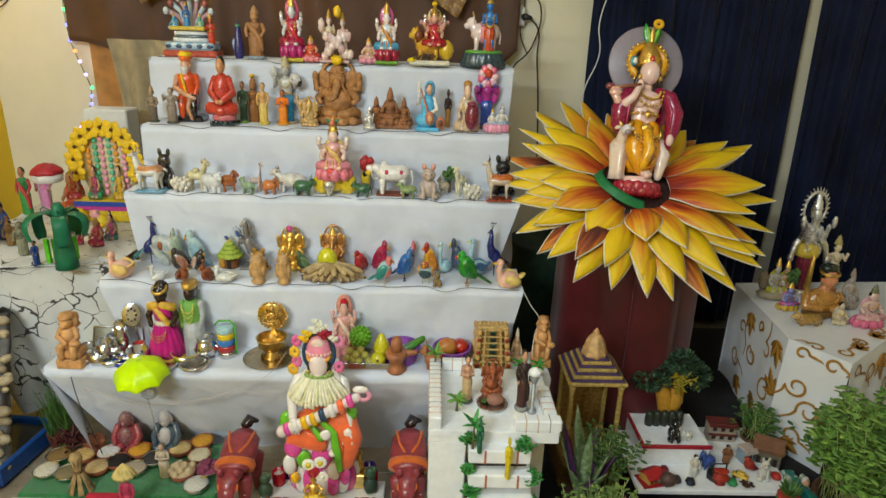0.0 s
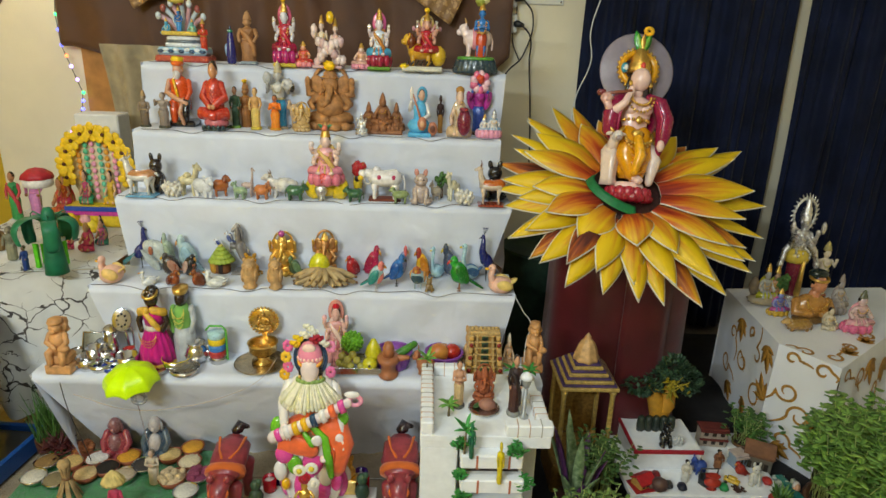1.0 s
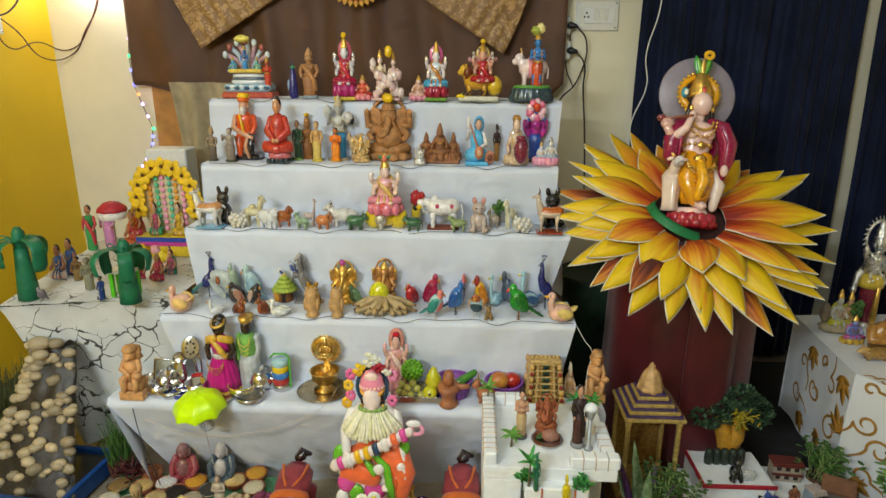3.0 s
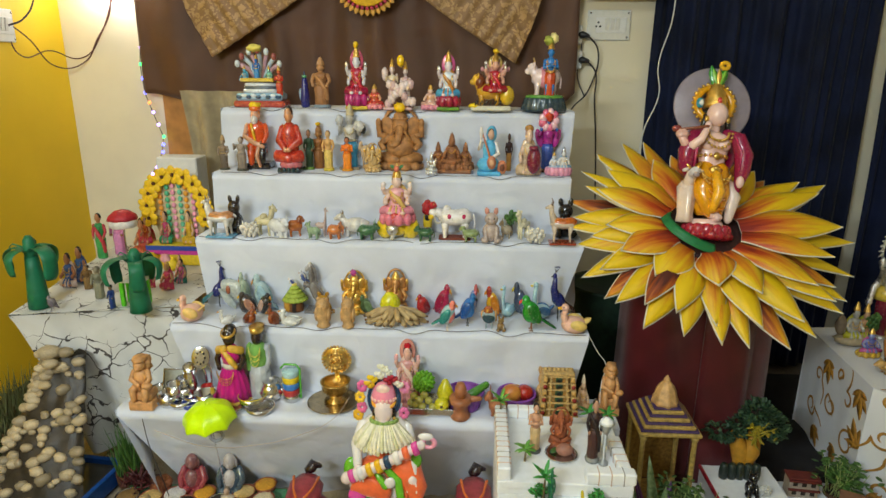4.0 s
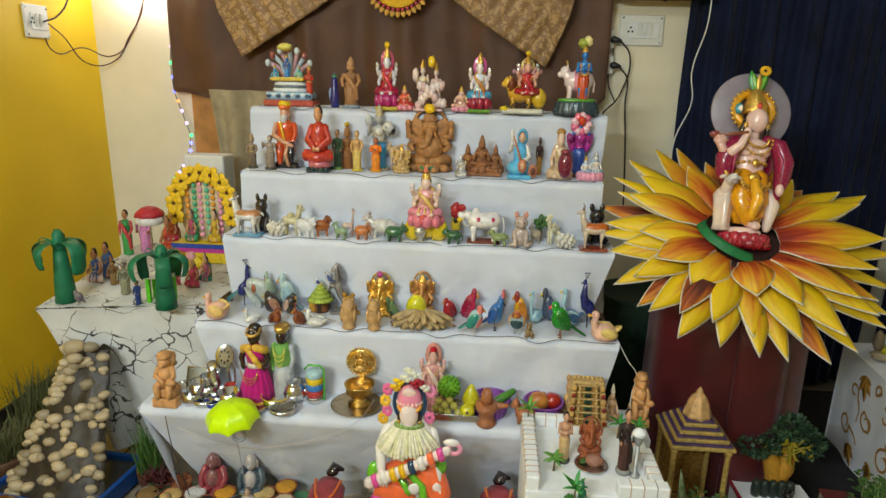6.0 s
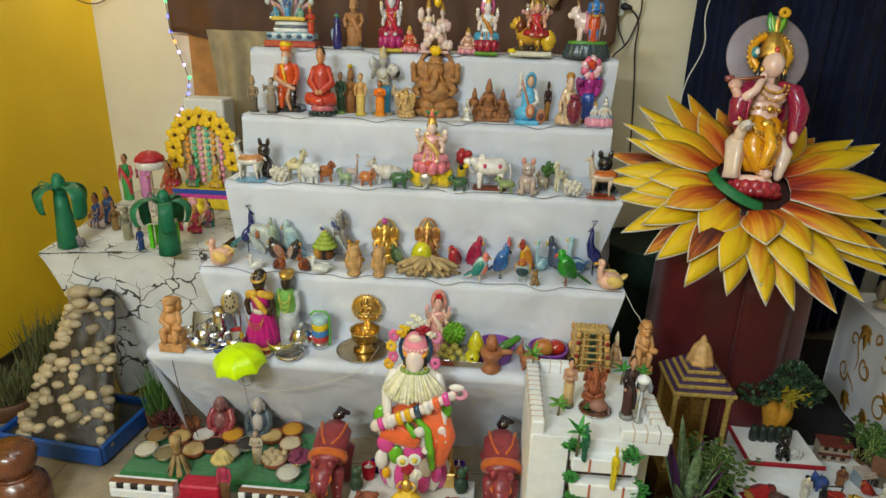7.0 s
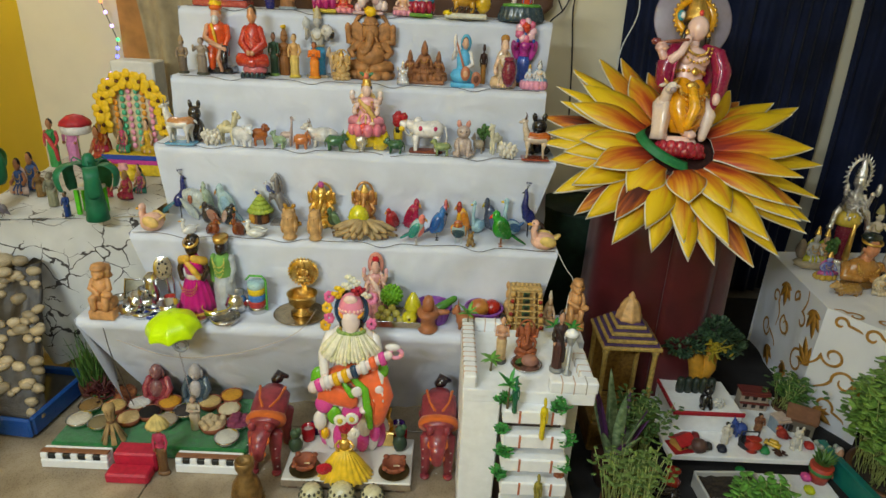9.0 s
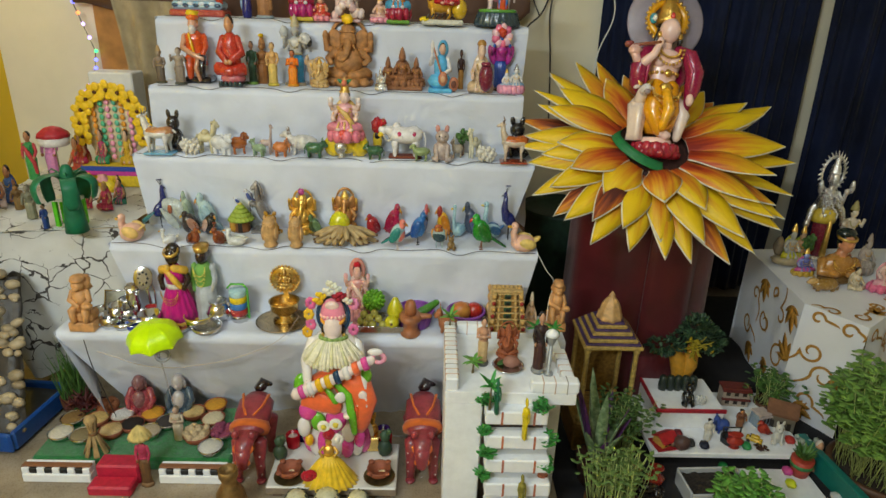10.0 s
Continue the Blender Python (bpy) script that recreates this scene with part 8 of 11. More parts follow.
statue("toy_duck", duck(matte('e8b8a0'), matte('e8c870'), neck=.22, beak=matte('e8b020')), "pale pink toy duck with yellow wing", "toy duck", 1.351, -0.468, 0.670, 0.116, 0.103, 0.090)

# things on the lowest step
statue("carved_statue", wood_idol(mat('light_terracotta', (0.60,0.30,0.11), 0.45, var=0.25, bump=0.5)), "light carved wooden seated statue on a block", "statue", -0.094, -0.629, 0.420, 0.092, 0.192, 0.080)
statue("steel_ladle", ladle(), "upright steel slotted ladle", "ladle", 0.063, -0.520, 0.420, 0.062, 0.179, 0.030)
statue("bride_doll", bride(), "dark wooden bride doll in magenta silk skirt", "doll", 0.185, -0.554, 0.420, 0.129, 0.279, 0.110)
statue("groom_doll", groom(), "dark wooden groom doll in green shirt and silver wrap", "doll", 0.269, -0.520, 0.420, 0.092, 0.266, 0.090)
statue("terracotta_lingam", lingam(mat('terracotta', (0.36,0.13,0.05), .42, var=.25, bump=.3)), "glossy brown terracotta lingam with spout", "idol", 0.989, -0.614, 0.420, 0.109, 0.125, 0.090)
statue("terracotta_bull", turned(beast(mat('terracotta', (0.36,0.13,0.05)), leg=.08, girth=.17, neck=(.04,.14), horns=mat('terracotta', (0.36,0.13,0.05))), 0), "kneeling brown terracotta bull", "figurine", 1.094, -0.594, 0.420, 0.088, 0.099, 0.070)
statue("flower_goddess_idol", seated(glaze('e0b0a0'), glaze('c87078'), glaze('d89890'), None, glaze('e8a0a8'), glaze('d89080'), 4, cloth('c01828'), glaze('f0d0c0'), glaze('e8b0b0')), "pink seated idol with a red flower on its head", "idol", 0.788, -0.520, 0.420, 0.105, 0.228, 0.070)
statue("carved_statue", wood_idol(mat('light_terracotta', (0.60,0.30,0.11))), "light carved wooden seated statue", "statue", 1.472, -0.562, 0.420, 0.073, 0.181, 0.080)
statue("wooden_lion", bear(PALEWOOD), "carved pale wooden lion", "figurine", 1.257, -0.520, 0.420, 0.067, 0.145, 0.050)
statue("cream_idol", seated(matte('d8b890'), matte('c8a070'), matte('d0a880'), matte('e0d0b0')), "small cream seated idol", "idol", 1.387, -0.538, 0.420, 0.051, 0.127, 0.050)

# figures on the white foam building
statue("terracotta_seated_idol", ganesh(mat('rust_clay', (0.34,0.09,0.03), .6, var=.3, bump=.6)), "rust red clay seated idol", "idol", 1.275, -0.805, 0.455, 0.069, 0.118, 0.070)
statue("bather_figurine", standing(matte('d0a080'), matte('c8a878'), matte('c09070'), hair=matte('241a16'), base=matte('5a5a58'), arms='fold'), "small standing villager figurine with black hair", "figurine", 1.196, -0.849, 0.455, 0.043, 0.155, 0.050)
statue("water_carrier_figurine", standing(matte('c09070'), matte('4a2a22'), matte('3a2420'), base=matte('8a8a86'), shawl=matte('2a1c18')), "small standing woman figurine in dark brown dress", "figurine", 1.357, -0.887, 0.455, 0.049, 0.197, 0.050)

# figures on the green mat
statue("laughing_monk_statue", fat_monk(glaze('8a5a5a'), glaze('9a4048')), "seated laughing monk statue in a maroon robe", "statue", 0.012, -0.570, 0.050, 0.113, 0.154, 0.090)
statue("laughing_monk_statue", fat_monk(glaze('c0b8b4'), glaze('4a5a66')), "seated laughing monk statue in grey and blue", "statue", 0.151, -0.570, 0.050, 0.109, 0.162, 0.090)
statue("straw_figure", straw_man(), "small tied straw bundle figure", "figurine", -0.047, -0.789, 0.050, 0.081, 0.145, 0.070)
statue("vendor_figurine", standing(matte('c0a088'), matte('c8b8a0'), matte('b8a890'), hair=matte('7a6a58'), arms='fold'), "small pale clay vendor figurine", "figurine", 0.196, -0.720, 0.050, 0.049, 0.133, 0.040)
statue("umbrella_vendor_figurine", hat_vendor(), "small villager figurine with a straw umbrella hat", "figurine", 0.151, -0.880, 0.000, 0.074, 0.230, 0.060)
statue("wooden_doll", wooden_doll(), "glossy brown turned wooden doll", "doll", -0.495, -0.947, 0.000, 0.194, 0.243, 0.170)

# figures in front of the stand
statue("wooden_horse", front_horse(), "maroon wooden horse with an orange saddle cloth", "figurine", 0.469, -0.784, 0.000, 0.134, 0.261, 0.290)
statue("wooden_horse", front_horse(), "maroon wooden horse with an orange saddle cloth", "figurine", 1.022, -0.771, 0.000, 0.136, 0.264, 0.290)
statue("goddess_doll", garland_doll(), "large painted goddess doll in orange dress with flower garlands", "doll", 0.757, -0.752, 0.044, 0.300, 0.635, 0.165)
statue("skirted_doll", skirt_doll(), "small golden doll in a pleated yellow skirt", "doll", 0.734, -0.896, 0.044, 0.182, 0.241, 0.120)
statue("green_toy_figure", Form().ball((0,0,.3),(.3,.28,.3),matte('3a4a30'),rough=.2).ball((0,0,.75),(.22,.2,.22),matte('3f5236'),rough=.2).ball((.15,-.1,.95),(.12,.1,.12),matte('44583a')), "small dark green clay figure", "figurine", 0.556, -0.800, 0.044, 0.048, 0.100, 0.040)
statue("green_toy_figure", Form().ball((0,0,.3),(.3,.28,.3),matte('2f4434'),rough=.2).ball((0,0,.75),(.22,.2,.22),matte('35503a'),rough=.2).ball((.15,-.1,.95),(.12,.1,.12),matte('3a583e')), "small dark green clay figure", "figurine", 0.897, -0.775, 0.044, 0.049, 0.113, 0.040)
statue("golden_idol", seated(GOLD,GOLD,GOLD,GOLD,GOLD,None,4), "small golden seated idol on a wooden block", "idol", 0.839, -0.722, 0.100, 0.065, 0.112, 0.050)
statue("brass_pot", figured_pot(), "dark brass pot with raised figures", "pot", 0.455, -0.999, 0.000, 0.105, 0.173, 0.100)

# figures on the table beside the sunflower
statue("silver_god_statue", silver_god(), "tall silver standing god statue with a spiked halo", "statue", 2.701, 0.032, 0.460, 0.183, 0.477, 0.100)
statue("cream_flute_player", standing(glaze('e0d0b0'), glaze('d8c8a0'), glaze('e0d0b8'), matte('b0a060'), matte('a05a3a'), arms='up'), "cream and gold flute player statue", "statue", 2.858, 0.080, 0.460, 0.095, 0.260, 0.060)
statue("white_seated_idol", seated(matte('b0a498'), matte('a89c90'), matte('b8aca0'), matte('a09080'), matte('9a8e84')), "plain whitish stone seated idol", "idol", 2.820, -0.109, 0.460, 0.089, 0.180, 0.070)
statue("pink_lotus_idol", seated(glaze('e0c0b8'), glaze('e0a0a8'), glaze('d8b0a8'), glaze('6a6a50'), glaze('e06a90')), "flute player idol seated on a pink lotus", "idol", 2.794, -0.283, 0.460, 0.127, 0.180, 0.080)
statue("bust_statue", bust(), "golden bust of a dark-haired youth", "statue", 2.654, -0.198, 0.460, 0.180, 0.225, 0.100)
statue("swing_pair_idol", pair_scene(), "painted pair of lovers seated in a green grove", "idol", 2.557, -0.036, 0.460, 0.168, 0.194, 0.090)
statue("blue_flute_figurine", seated(glaze('8a90c0'), glaze('c05090'), glaze('6a70b0'), GOLD, glaze('c8a030')), "small blue and pink seated figurine", "figurine", 2.556, -0.139, 0.460, 0.093, 0.121, 0.060)
statue("cream_child_figurine", seated(glaze('d0c0a0'), glaze('c8b898'), glaze('d8c8a8'), None, None), "tiny cream crawling child figurine", "figurine", 2.693, -0.268, 0.460, 0.071, 0.093, 0.050)
statue("gold_animal_figurine", beast(glaze('a07838'), glaze('c8a060'), leg=.08, neck=(.05,.05)), "reclining golden brown animal figurine", "figurine", 2.552, -0.285, 0.460, 0.132, 0.056, 0.050)

# figures on the table beside the yellow wall
statue("wedding_guest_doll", standing(matte('b07850'), matte('3f9a50'), matte('2f8a48'), shawl=matte('c03a40')), "small clay woman in a green sari", "doll", -0.704, 0.214, 0.680, 0.071, 0.212, 0.050)
statue("wedding_guest_doll", standing(matte('a87048'), matte('d88ab8'), matte('d888b4')), "small clay man in a pink shirt", "doll", -0.654, 0.280, 0.680, 0.078, 0.210, 0.050)
statue("seated_villager_doll", seated(matte('a87050'), matte('d0b8b0'), matte('3a5a98'), None), "small clay villager seated in a blue shirt", "doll", -0.610, -0.173, 0.680, 0.075, 0.141, 0.050)
statue("seated_villager_doll", seated(matte('b07850'), matte('3a5088'), matte('4a70b0'), None), "small clay villager seated in blue clothes", "doll", -0.601, -0.112, 0.680, 0.077, 0.150, 0.050)
statue("brown_villager_doll", standing(matte('9a7040'), matte('8a6a38'), matte('7a5a30')), "small brown clay villager", "doll", -0.525, -0.187, 0.680, 0.049, 0.097, 0.040)
statue("grey_villager_doll", standing(matte('8a8068'), matte('8a866a'), matte('7a765e'), hair=matte('6a6450')), "small grey-green clay villager", "doll", -0.420, -0.285, 0.680, 0.055, 0.126, 0.040)
statue("blue_figurine", standing(matte('8a6a50'), matte('1f3f80'), matte('1f3f80')), "tiny figurine in dark blue", "figurine", -0.312, -0.386, 0.680, 0.028, 0.090, 0.030)
statue("wedding_couple_doll", seated(matte('b07850'), matte('a85070'), matte('5a8a58'), None), "small seated clay woman under the flower arch", "doll", -0.419, 0.280, 0.680, 0.077, 0.234, 0.050)
statue("wedding_couple_doll", seated(matte('b07850'), matte('e0c048'), matte('e0c850'), None), "small seated clay groom in yellow under the flower arch", "doll", -0.315, 0.280, 0.680, 0.092, 0.245, 0.050)
statue("wedding_guest_doll", standing(matte('a87050'), matte('4a80b0'), matte('5a90c0')), "small clay guest in blue", "doll", -0.346, 0.280, 0.680, 0.046, 0.263, 0.040)
statue("wedding_musician_doll", seated(matte('b07850'), matte('c86a30'), matte('c8503a'), None), "small seated clay musician in orange", "doll", -0.543, 0.280, 0.680, 0.093, 0.177, 0.050)
statue("wedding_guest_doll", seated(matte('b07850'), matte('c83a3a'), matte('d06a40'), None), "small seated clay guest in red", "doll", -0.501, 0.280, 0.680, 0.052, 0.166, 0.050)
statue("garden_guest_doll", seated(matte('b88a60'), matte('b03050'), matte('c04060'), None, hair=matte('c8a050')), "small seated clay doll in crimson", "doll", -0.208, -0.170, 0.680, 0.062, 0.111, 0.050)
statue("garden_guest_doll", seated(matte('c09070'), matte('2f7a68'), matte('c86090'), None), "small seated clay doll in pink and green", "doll", -0.188, -0.093, 0.680, 0.054, 0.102, 0.050)
statue("yellow_offering_figure", Form().ball((0,0,.3),(.3,.25,.3),matte('e0b820'),rough=.4).ball((.1,-.1,.7),(.2,.18,.22),matte('d8a018'),rough=.4).ball((-.2,0,.6),(.15,.15,.15),matte('c84a28')), "small yellow flower offering heap", "offering", -0.420, 0.274, 0.680, 0.067, 0.093, 0.050)
statue("yellow_offering_figure", Form().ball((0,0,.3),(.34,.25,.3),matte('e8c830'),rough=.4).ball((.14,-.1,.6),(.2,.18,.2),matte('d8b898'),rough=.4), "small yellow flower offering heap", "offering", -0.305, 0.202, 0.680, 0.086, 0.083, 0.050)
statue("yellow_offering_figure", Form().ball((0,0,.3),(.34,.25,.3),matte('e0c020'),rough=.4).ball((-.14,-.1,.6),(.2,.18,.2),matte('e0a0a0'),rough=.4), "small yellow flower offering heap", "offering", -0.301, 0.043, 0.680, 0.072, 0.082, 0.050)
statue("yellow_offering_figure", Form().ball((0,0,.3),(.3,.25,.3),matte('e8c020'),rough=.4), "small yellow flower offering heap", "offering", -0.402, 0.092, 0.680, 0.049, 0.076, 0.050)
statue("grey_bird_figurine", bird(matte('8a8080'), matte('6a6068'), legs=matte('a08a80')), "tiny grey bird figurine", "figurine", -0.512, -0.420, 0.680, 0.044, 0.055, 0.030)

# village toys on the floor
statue("black_idol_figurine", bear(glaze('181818')), "small black seated stone figurine", "figurine", 1.965, -0.600, 0.145, 0.052, 0.098, 0.050)
statue("white_stone_figurine", woolly(matte('c8c8c4')), "small white stone figurine", "figurine", 2.009, -0.599, 0.145, 0.048, 0.043, 0.030)
statue("blue_horse_toy", beast(matte('2a3f80'), leg=.18, neck=(.1,.1)), "small blue toy horse", "toy", 2.063, -0.608, 0.065, 0.090, 0.049, 0.050)
statue("blue_elephant_toy", beast(matte('2f4a90'), trunk=True, leg=.15, girth=.18), "small blue toy elephant", "toy", 2.076, -0.649, 0.065, 0.060, 0.073, 0.040)
statue("white_toy_woman", standing(matte('d8d0c0'), matte('d8d4c8'), matte('d0c8b8')), "tiny white toy woman", "toy", 2.013, -0.691, 0.065, 0.039, 0.086, 0.030)
statue("brown_toy_man", standing(matte('9a6a48'), matte('8a5a38'), matte('7a4a30')), "tiny brown toy man", "toy", 2.163, -0.615, 0.065, 0.041, 0.073, 0.030)
statue("red_toy_bird", bird(matte('a03020'), matte('8a2018')), "small red toy bird", "toy", 2.235, -0.654, 0.065, 0.068, 0.056, 0.040)
statue("white_rabbit_toy", bear(matte('d0ccc0')), "small white toy rabbit", "toy", 2.253, -0.706, 0.065, 0.051, 0.093, 0.030)
statue("red_toy_pot", vase(matte('a83020')), "small red clay pot", "toy pot", 2.091, -0.731, 0.065, 0.058, 0.057, 0.040)
statue("brown_turtle_toy", Form().ball((0,0,.3),(.5,.4,.3),matte('5a4038'),rough=.2).ball((-.5,0,.2),(.16,.12,.12),matte('6a5040')), "small brown toy turtle", "toy", 1.900, -0.740, 0.065, 0.065, 0.051, 0.050)
statue("brown_toy_tree", tree_clump(matte('4a2a20'), matte('3a2418')), "small dark brown toy tree", "toy tree", 2.182, -0.740, 0.065, 0.046, 0.014, 0.040)
statue("orange_toy_figure", standing(matte('c86020'), matte('c85818'), matte('c86020')), "tiny orange toy figure", "toy", 1.742, -0.798, 0.000, 0.038, 0.066, 0.030)
statue("red_pot_toy", vase(glaze('9a3020')), "small red and black clay pot", "toy pot", 1.778, -0.863, 0.000, 0.062, 0.090, 0.050)
statue("dark_clay_animal", bear(glaze('2a2018')), "dark brown clay animal", "figurine", 1.760, -0.880, 0.000, 0.110, 0.050, 0.060)
statue("seated_villager_toy", seated(matte('c09070'), matte('b89050'), matte('b08a48'), None, hair=matte('c8c0b8')), "small seated clay villager in ochre", "toy", 2.373, -0.756, 0.000, 0.085, 0.115, 0.050)
statue("green_toy_soldier", standing(matte('1f6a48'), matte('1c6040'), matte('1f6a48'), hair=matte('1f6a48')), "tiny dark green toy soldier", "toy", 1.225, -1.035, 0.413, 0.022, 0.108, 0.030)
statue("yellow_toy_soldier", standing(matte('d8c010'), matte('d8c010'), matte('d8c010'), hair=matte('d8c010')), "tiny bright yellow toy man", "toy", 1.305, -1.050, 0.341, 0.023, 0.130, 0.030)
statue("olive_toy_soldier", standing(matte('8a8030'), matte('8a8030'), matte('8a8030'), hair=matte('8a8030')), "tiny olive toy man", "toy", 1.306, -1.085, 0.125, 0.026, 0.116, 0.030)
statue("clay_idol_toy", ganesh(matte('a05a38')), "tiny rust clay idol", "toy", 1.371, -1.033, 0.190, 0.033, 0.067, 0.030)

# dolls seated on the arch stage and before it
statue("bridal_doll", seated(matte('d8b090'), matte('d8b030'), matte('d0a828'), None, hair=matte('181210')), "tiny seated doll in a golden sari on the stage", "doll", -0.262, 0.170, 0.769, 0.062, 0.151, 0.040)
statue("bridal_doll", seated(matte('c89878'), matte('3a9a6a'), matte('b03a60'), None, hair=matte('181210')), "tiny seated doll in green and pink sari on the stage", "doll", -0.368, 0.170, 0.769, 0.060, 0.149, 0.040)
statue("bridal_doll", seated(matte('c89878'), matte('b02848'), matte('c05a20'), None, hair=matte('181210')), "tiny seated doll in a crimson sari on the stage", "doll", -0.459, 0.170, 0.769, 0.060, 0.126, 0.040)
statue("guest_doll", seated(matte('c89878'), matte('c03a60'), matte('8a1c38'), None, hair=matte('181210')), "tiny doll in pink and maroon on the printed cloth", "doll", -0.282, -0.156, 0.680, 0.038, 0.085, 0.030)
statue("guest_doll", seated(matte('c89878'), matte('1f7a6a'), matte('d87aa0'), None, hair=matte('181210')), "tiny doll in teal and pink on the printed cloth", "doll", -0.229, -0.111, 0.680, 0.041, 0.077, 0.030)
statue("guest_doll", seated(matte('c89878'), matte('e0a020'), matte('c04a30'), None, hair=matte('181210')), "tiny doll in orange and yellow on the printed cloth", "doll", -0.401, -0.006, 0.680, 0.040, 0.088, 0.030)
statue("guest_doll", seated(matte('c89878'), matte('e8a8c0'), matte('d0b040'), None, hair=matte('181210')), "tiny doll in pale pink on the printed cloth", "doll", -0.242, 0.009, 0.680, 0.038, 0.088, 0.030)

# ---------------------------------------------------------------- flower arch and paper palms on the left table
arch = holder("flower_arch", "wedding arch of yellow paper flowers with pastel garlands", "arch", pose(-0.31, 0.16, 0.68) @ Matrix.Scale(0.9, 4))
part("stage", Form().box((0, 0.02, 0.05), (0.30, 0.10, 0.10), matte("e0c028"), bevel=0.004).box((0, -0.032, 0.088), (0.302, 0.006, 0.022), matte("2a48a0")).box((0, -0.032, 0.066), (0.302, 0.005, 0.02), matte("c03a90")), arch, "yellow stage block banded in blue and magenta")
part("back_panel", Form().lathe([(0.001, 0), (0.135, 0), (0.135, 0.006), (0.001, 0.006)], matte("d8c8a0"), (0, 0.05, 0.25), (90, 0, 0), seg=32, sy=1.3), arch)


def paper_flower(r):
    f = Form()
    for k in range(6):
        a = 2 * math.pi * k / 6
        f.ball((r * 0.62 * math.cos(a), -0.004 - 0.006 * (k % 2), r * 0.62 * math.sin(a)), (r * 0.5, 0.0035, r * 0.42), matte("f2c41c"), (0, -math.degrees(a), 0), seg=10, rings=6)
    f.ball((0, -0.012, 0), (r * 0.22, 0.008, r * 0.22), matte("5a3010"), seg=8, rings=6)
    return f.mesh("paper_flower")


pf = paper_flower(0.042)
for k in range(11):
    a = radians(-14 + 208 * k / 10)
    part("paper_flower", pf, arch, m=pose(0.145 * math.cos(a), 0.02, 0.27 + 0.175 * math.sin(a), 0, 17 * k, 0))
for i, (x, h) in enumerate(((-0.085, "e89a30"), (-0.05, "58b888"), (-0.02, "f0a0b8"), (0.015, "68c09a"), (0.045, "e8a030"), (0.08, "f0a0b8"))):
    g = Form()
    top = 0.27 + 0.15 * math.sqrt(max(0, 1 - (x / 0.14) ** 2))
    for k in range(10):
        g.ball((x, 0.035, 0.13 + (top - 0.13) * k / 9), (0.012, 0.006, 0.014), matte(h), seg=7, rings=5)
    part("garland", g, arch)


def paper_palm(x, y, h, seed, turns):
    """A rolled paper trunk with a rolled bud; broad strips curl out of it and hang down."""
    ob = holder("paper_palm", "green paper palm tree with drooping curled leaves", "paper tree", pose(x, y, 0.68), group="paper palms")
    g1 = mat("green_paper", (0.006, 0.15, 0.065), 0.5, var=0.2, scale=20)
    part("trunk", Form().lathe([(0.038, 0), (0.034, h * 0.2), (0.026, h * 0.55), (0.022, h * 0.72)], g1, seg=24), ob)
    part("bud", Form().lathe([(0.018, h * 0.66), (0.022, h * 0.8), (0.019, h * 0.94), (0.010, h)], g1, seg=16), ob)
    rr = random.Random(seed)
    for a in turns:
        a = radians(a)
        R, w, drop = rr.uniform(0.036, 0.054), rr.uniform(0.044, 0.056), rr.uniform(0.035, 0.085)
        def leaf(u, v, a=a, R=R, w=w, drop=drop):
            # half a roll outwards, then straight down with a slight inward curl
            if u < 0.6:
                b = math.pi * u / 0.6
                r, z = 0.014 + R * (1 - math.cos(b)), h * 0.72 + R * 0.8 * math.sin(b)
            else:
                k = (u - 0.6) / 0.4
                r, z = 0.014 + 2 * R - 0.010 * k * k, h * 0.72 - drop * k
            s = (v - 0.5) * w * (0.7 + 0.3 * min(1, 3 * u)) * (1 - 0.35 * max(0, (u - 0.85) / 0.15) ** 2)
            bow = -0.008 * (2 * v - 1) ** 2
            return ((r + bow) * math.cos(a) - s * math.sin(a), (r + bow) * math.sin(a) + s * math.cos(a), z)
        part("leaf", Form().sheet(leaf, 20, 5, g1, thick=(0.0007 * math.cos(a), 0.0007 * math.sin(a), -0.0007)), ob)
    for k in range(3):
        a = seed * 2 + 2.1 * k
        pts = [(0.05 * math.sin(t * 1.6) * math.cos(a) * 1.3, 0.05 * math.sin(t * 1.6) * math.sin(a), h * 0.78 + 0.035 * math.sin(t * 2.6)) for t in (0, 0.3, 0.6, 0.9, 1.2)]
        part("curl", Form().limb(pts, [0.0035, 0.003, 0.0025, 0.002, 0.001], g1, seg=6), ob)


paper_palm(-0.585, -0.39, 0.27, 4, (185, 250, 335, 70))
paper_palm(-0.195, -0.405, 0.235, 13, (170, 232, 300, 5, 90))
stool = holder("toy_table", "bright green toy table", "toy table", pose(-0.245, -0.34, 0.68))
part("top", Form().box((0, 0, 0.098), (0.09, 0.06, 0.012), matte("e8e8e0")), stool, "white toy table top")
for sx in (-1, 1):
    for sy in (-1, 1):
        part("leg", Form().box((sx * 0.037, sy * 0.022, 0.046), (0.014, 0.014, 0.092), matte("58c018")), stool)
umb = holder("toy_parasol", "tiny toy parasol in red and white", "parasol", pose(-0.47, 0.02, 0.68))
part("canopy", Form().lathe([(0.06, 0.235), (0.055, 0.25), (0.03, 0.27), (0.002, 0.278)], matte("b02430"), seg=24, frill=8, depth=0.04), umb, "red parasol canopy")
part("fringe", Form().lathe([(0.045, 0.2), (0.055, 0.205), (0.058, 0.236), (0.05, 0.236)], matte("e0d8d0"), seg=24), umb)
part("pole", Form().limb([(0, 0, 0), (0, 0, 0.24)], 0.003, STEEL), umb)

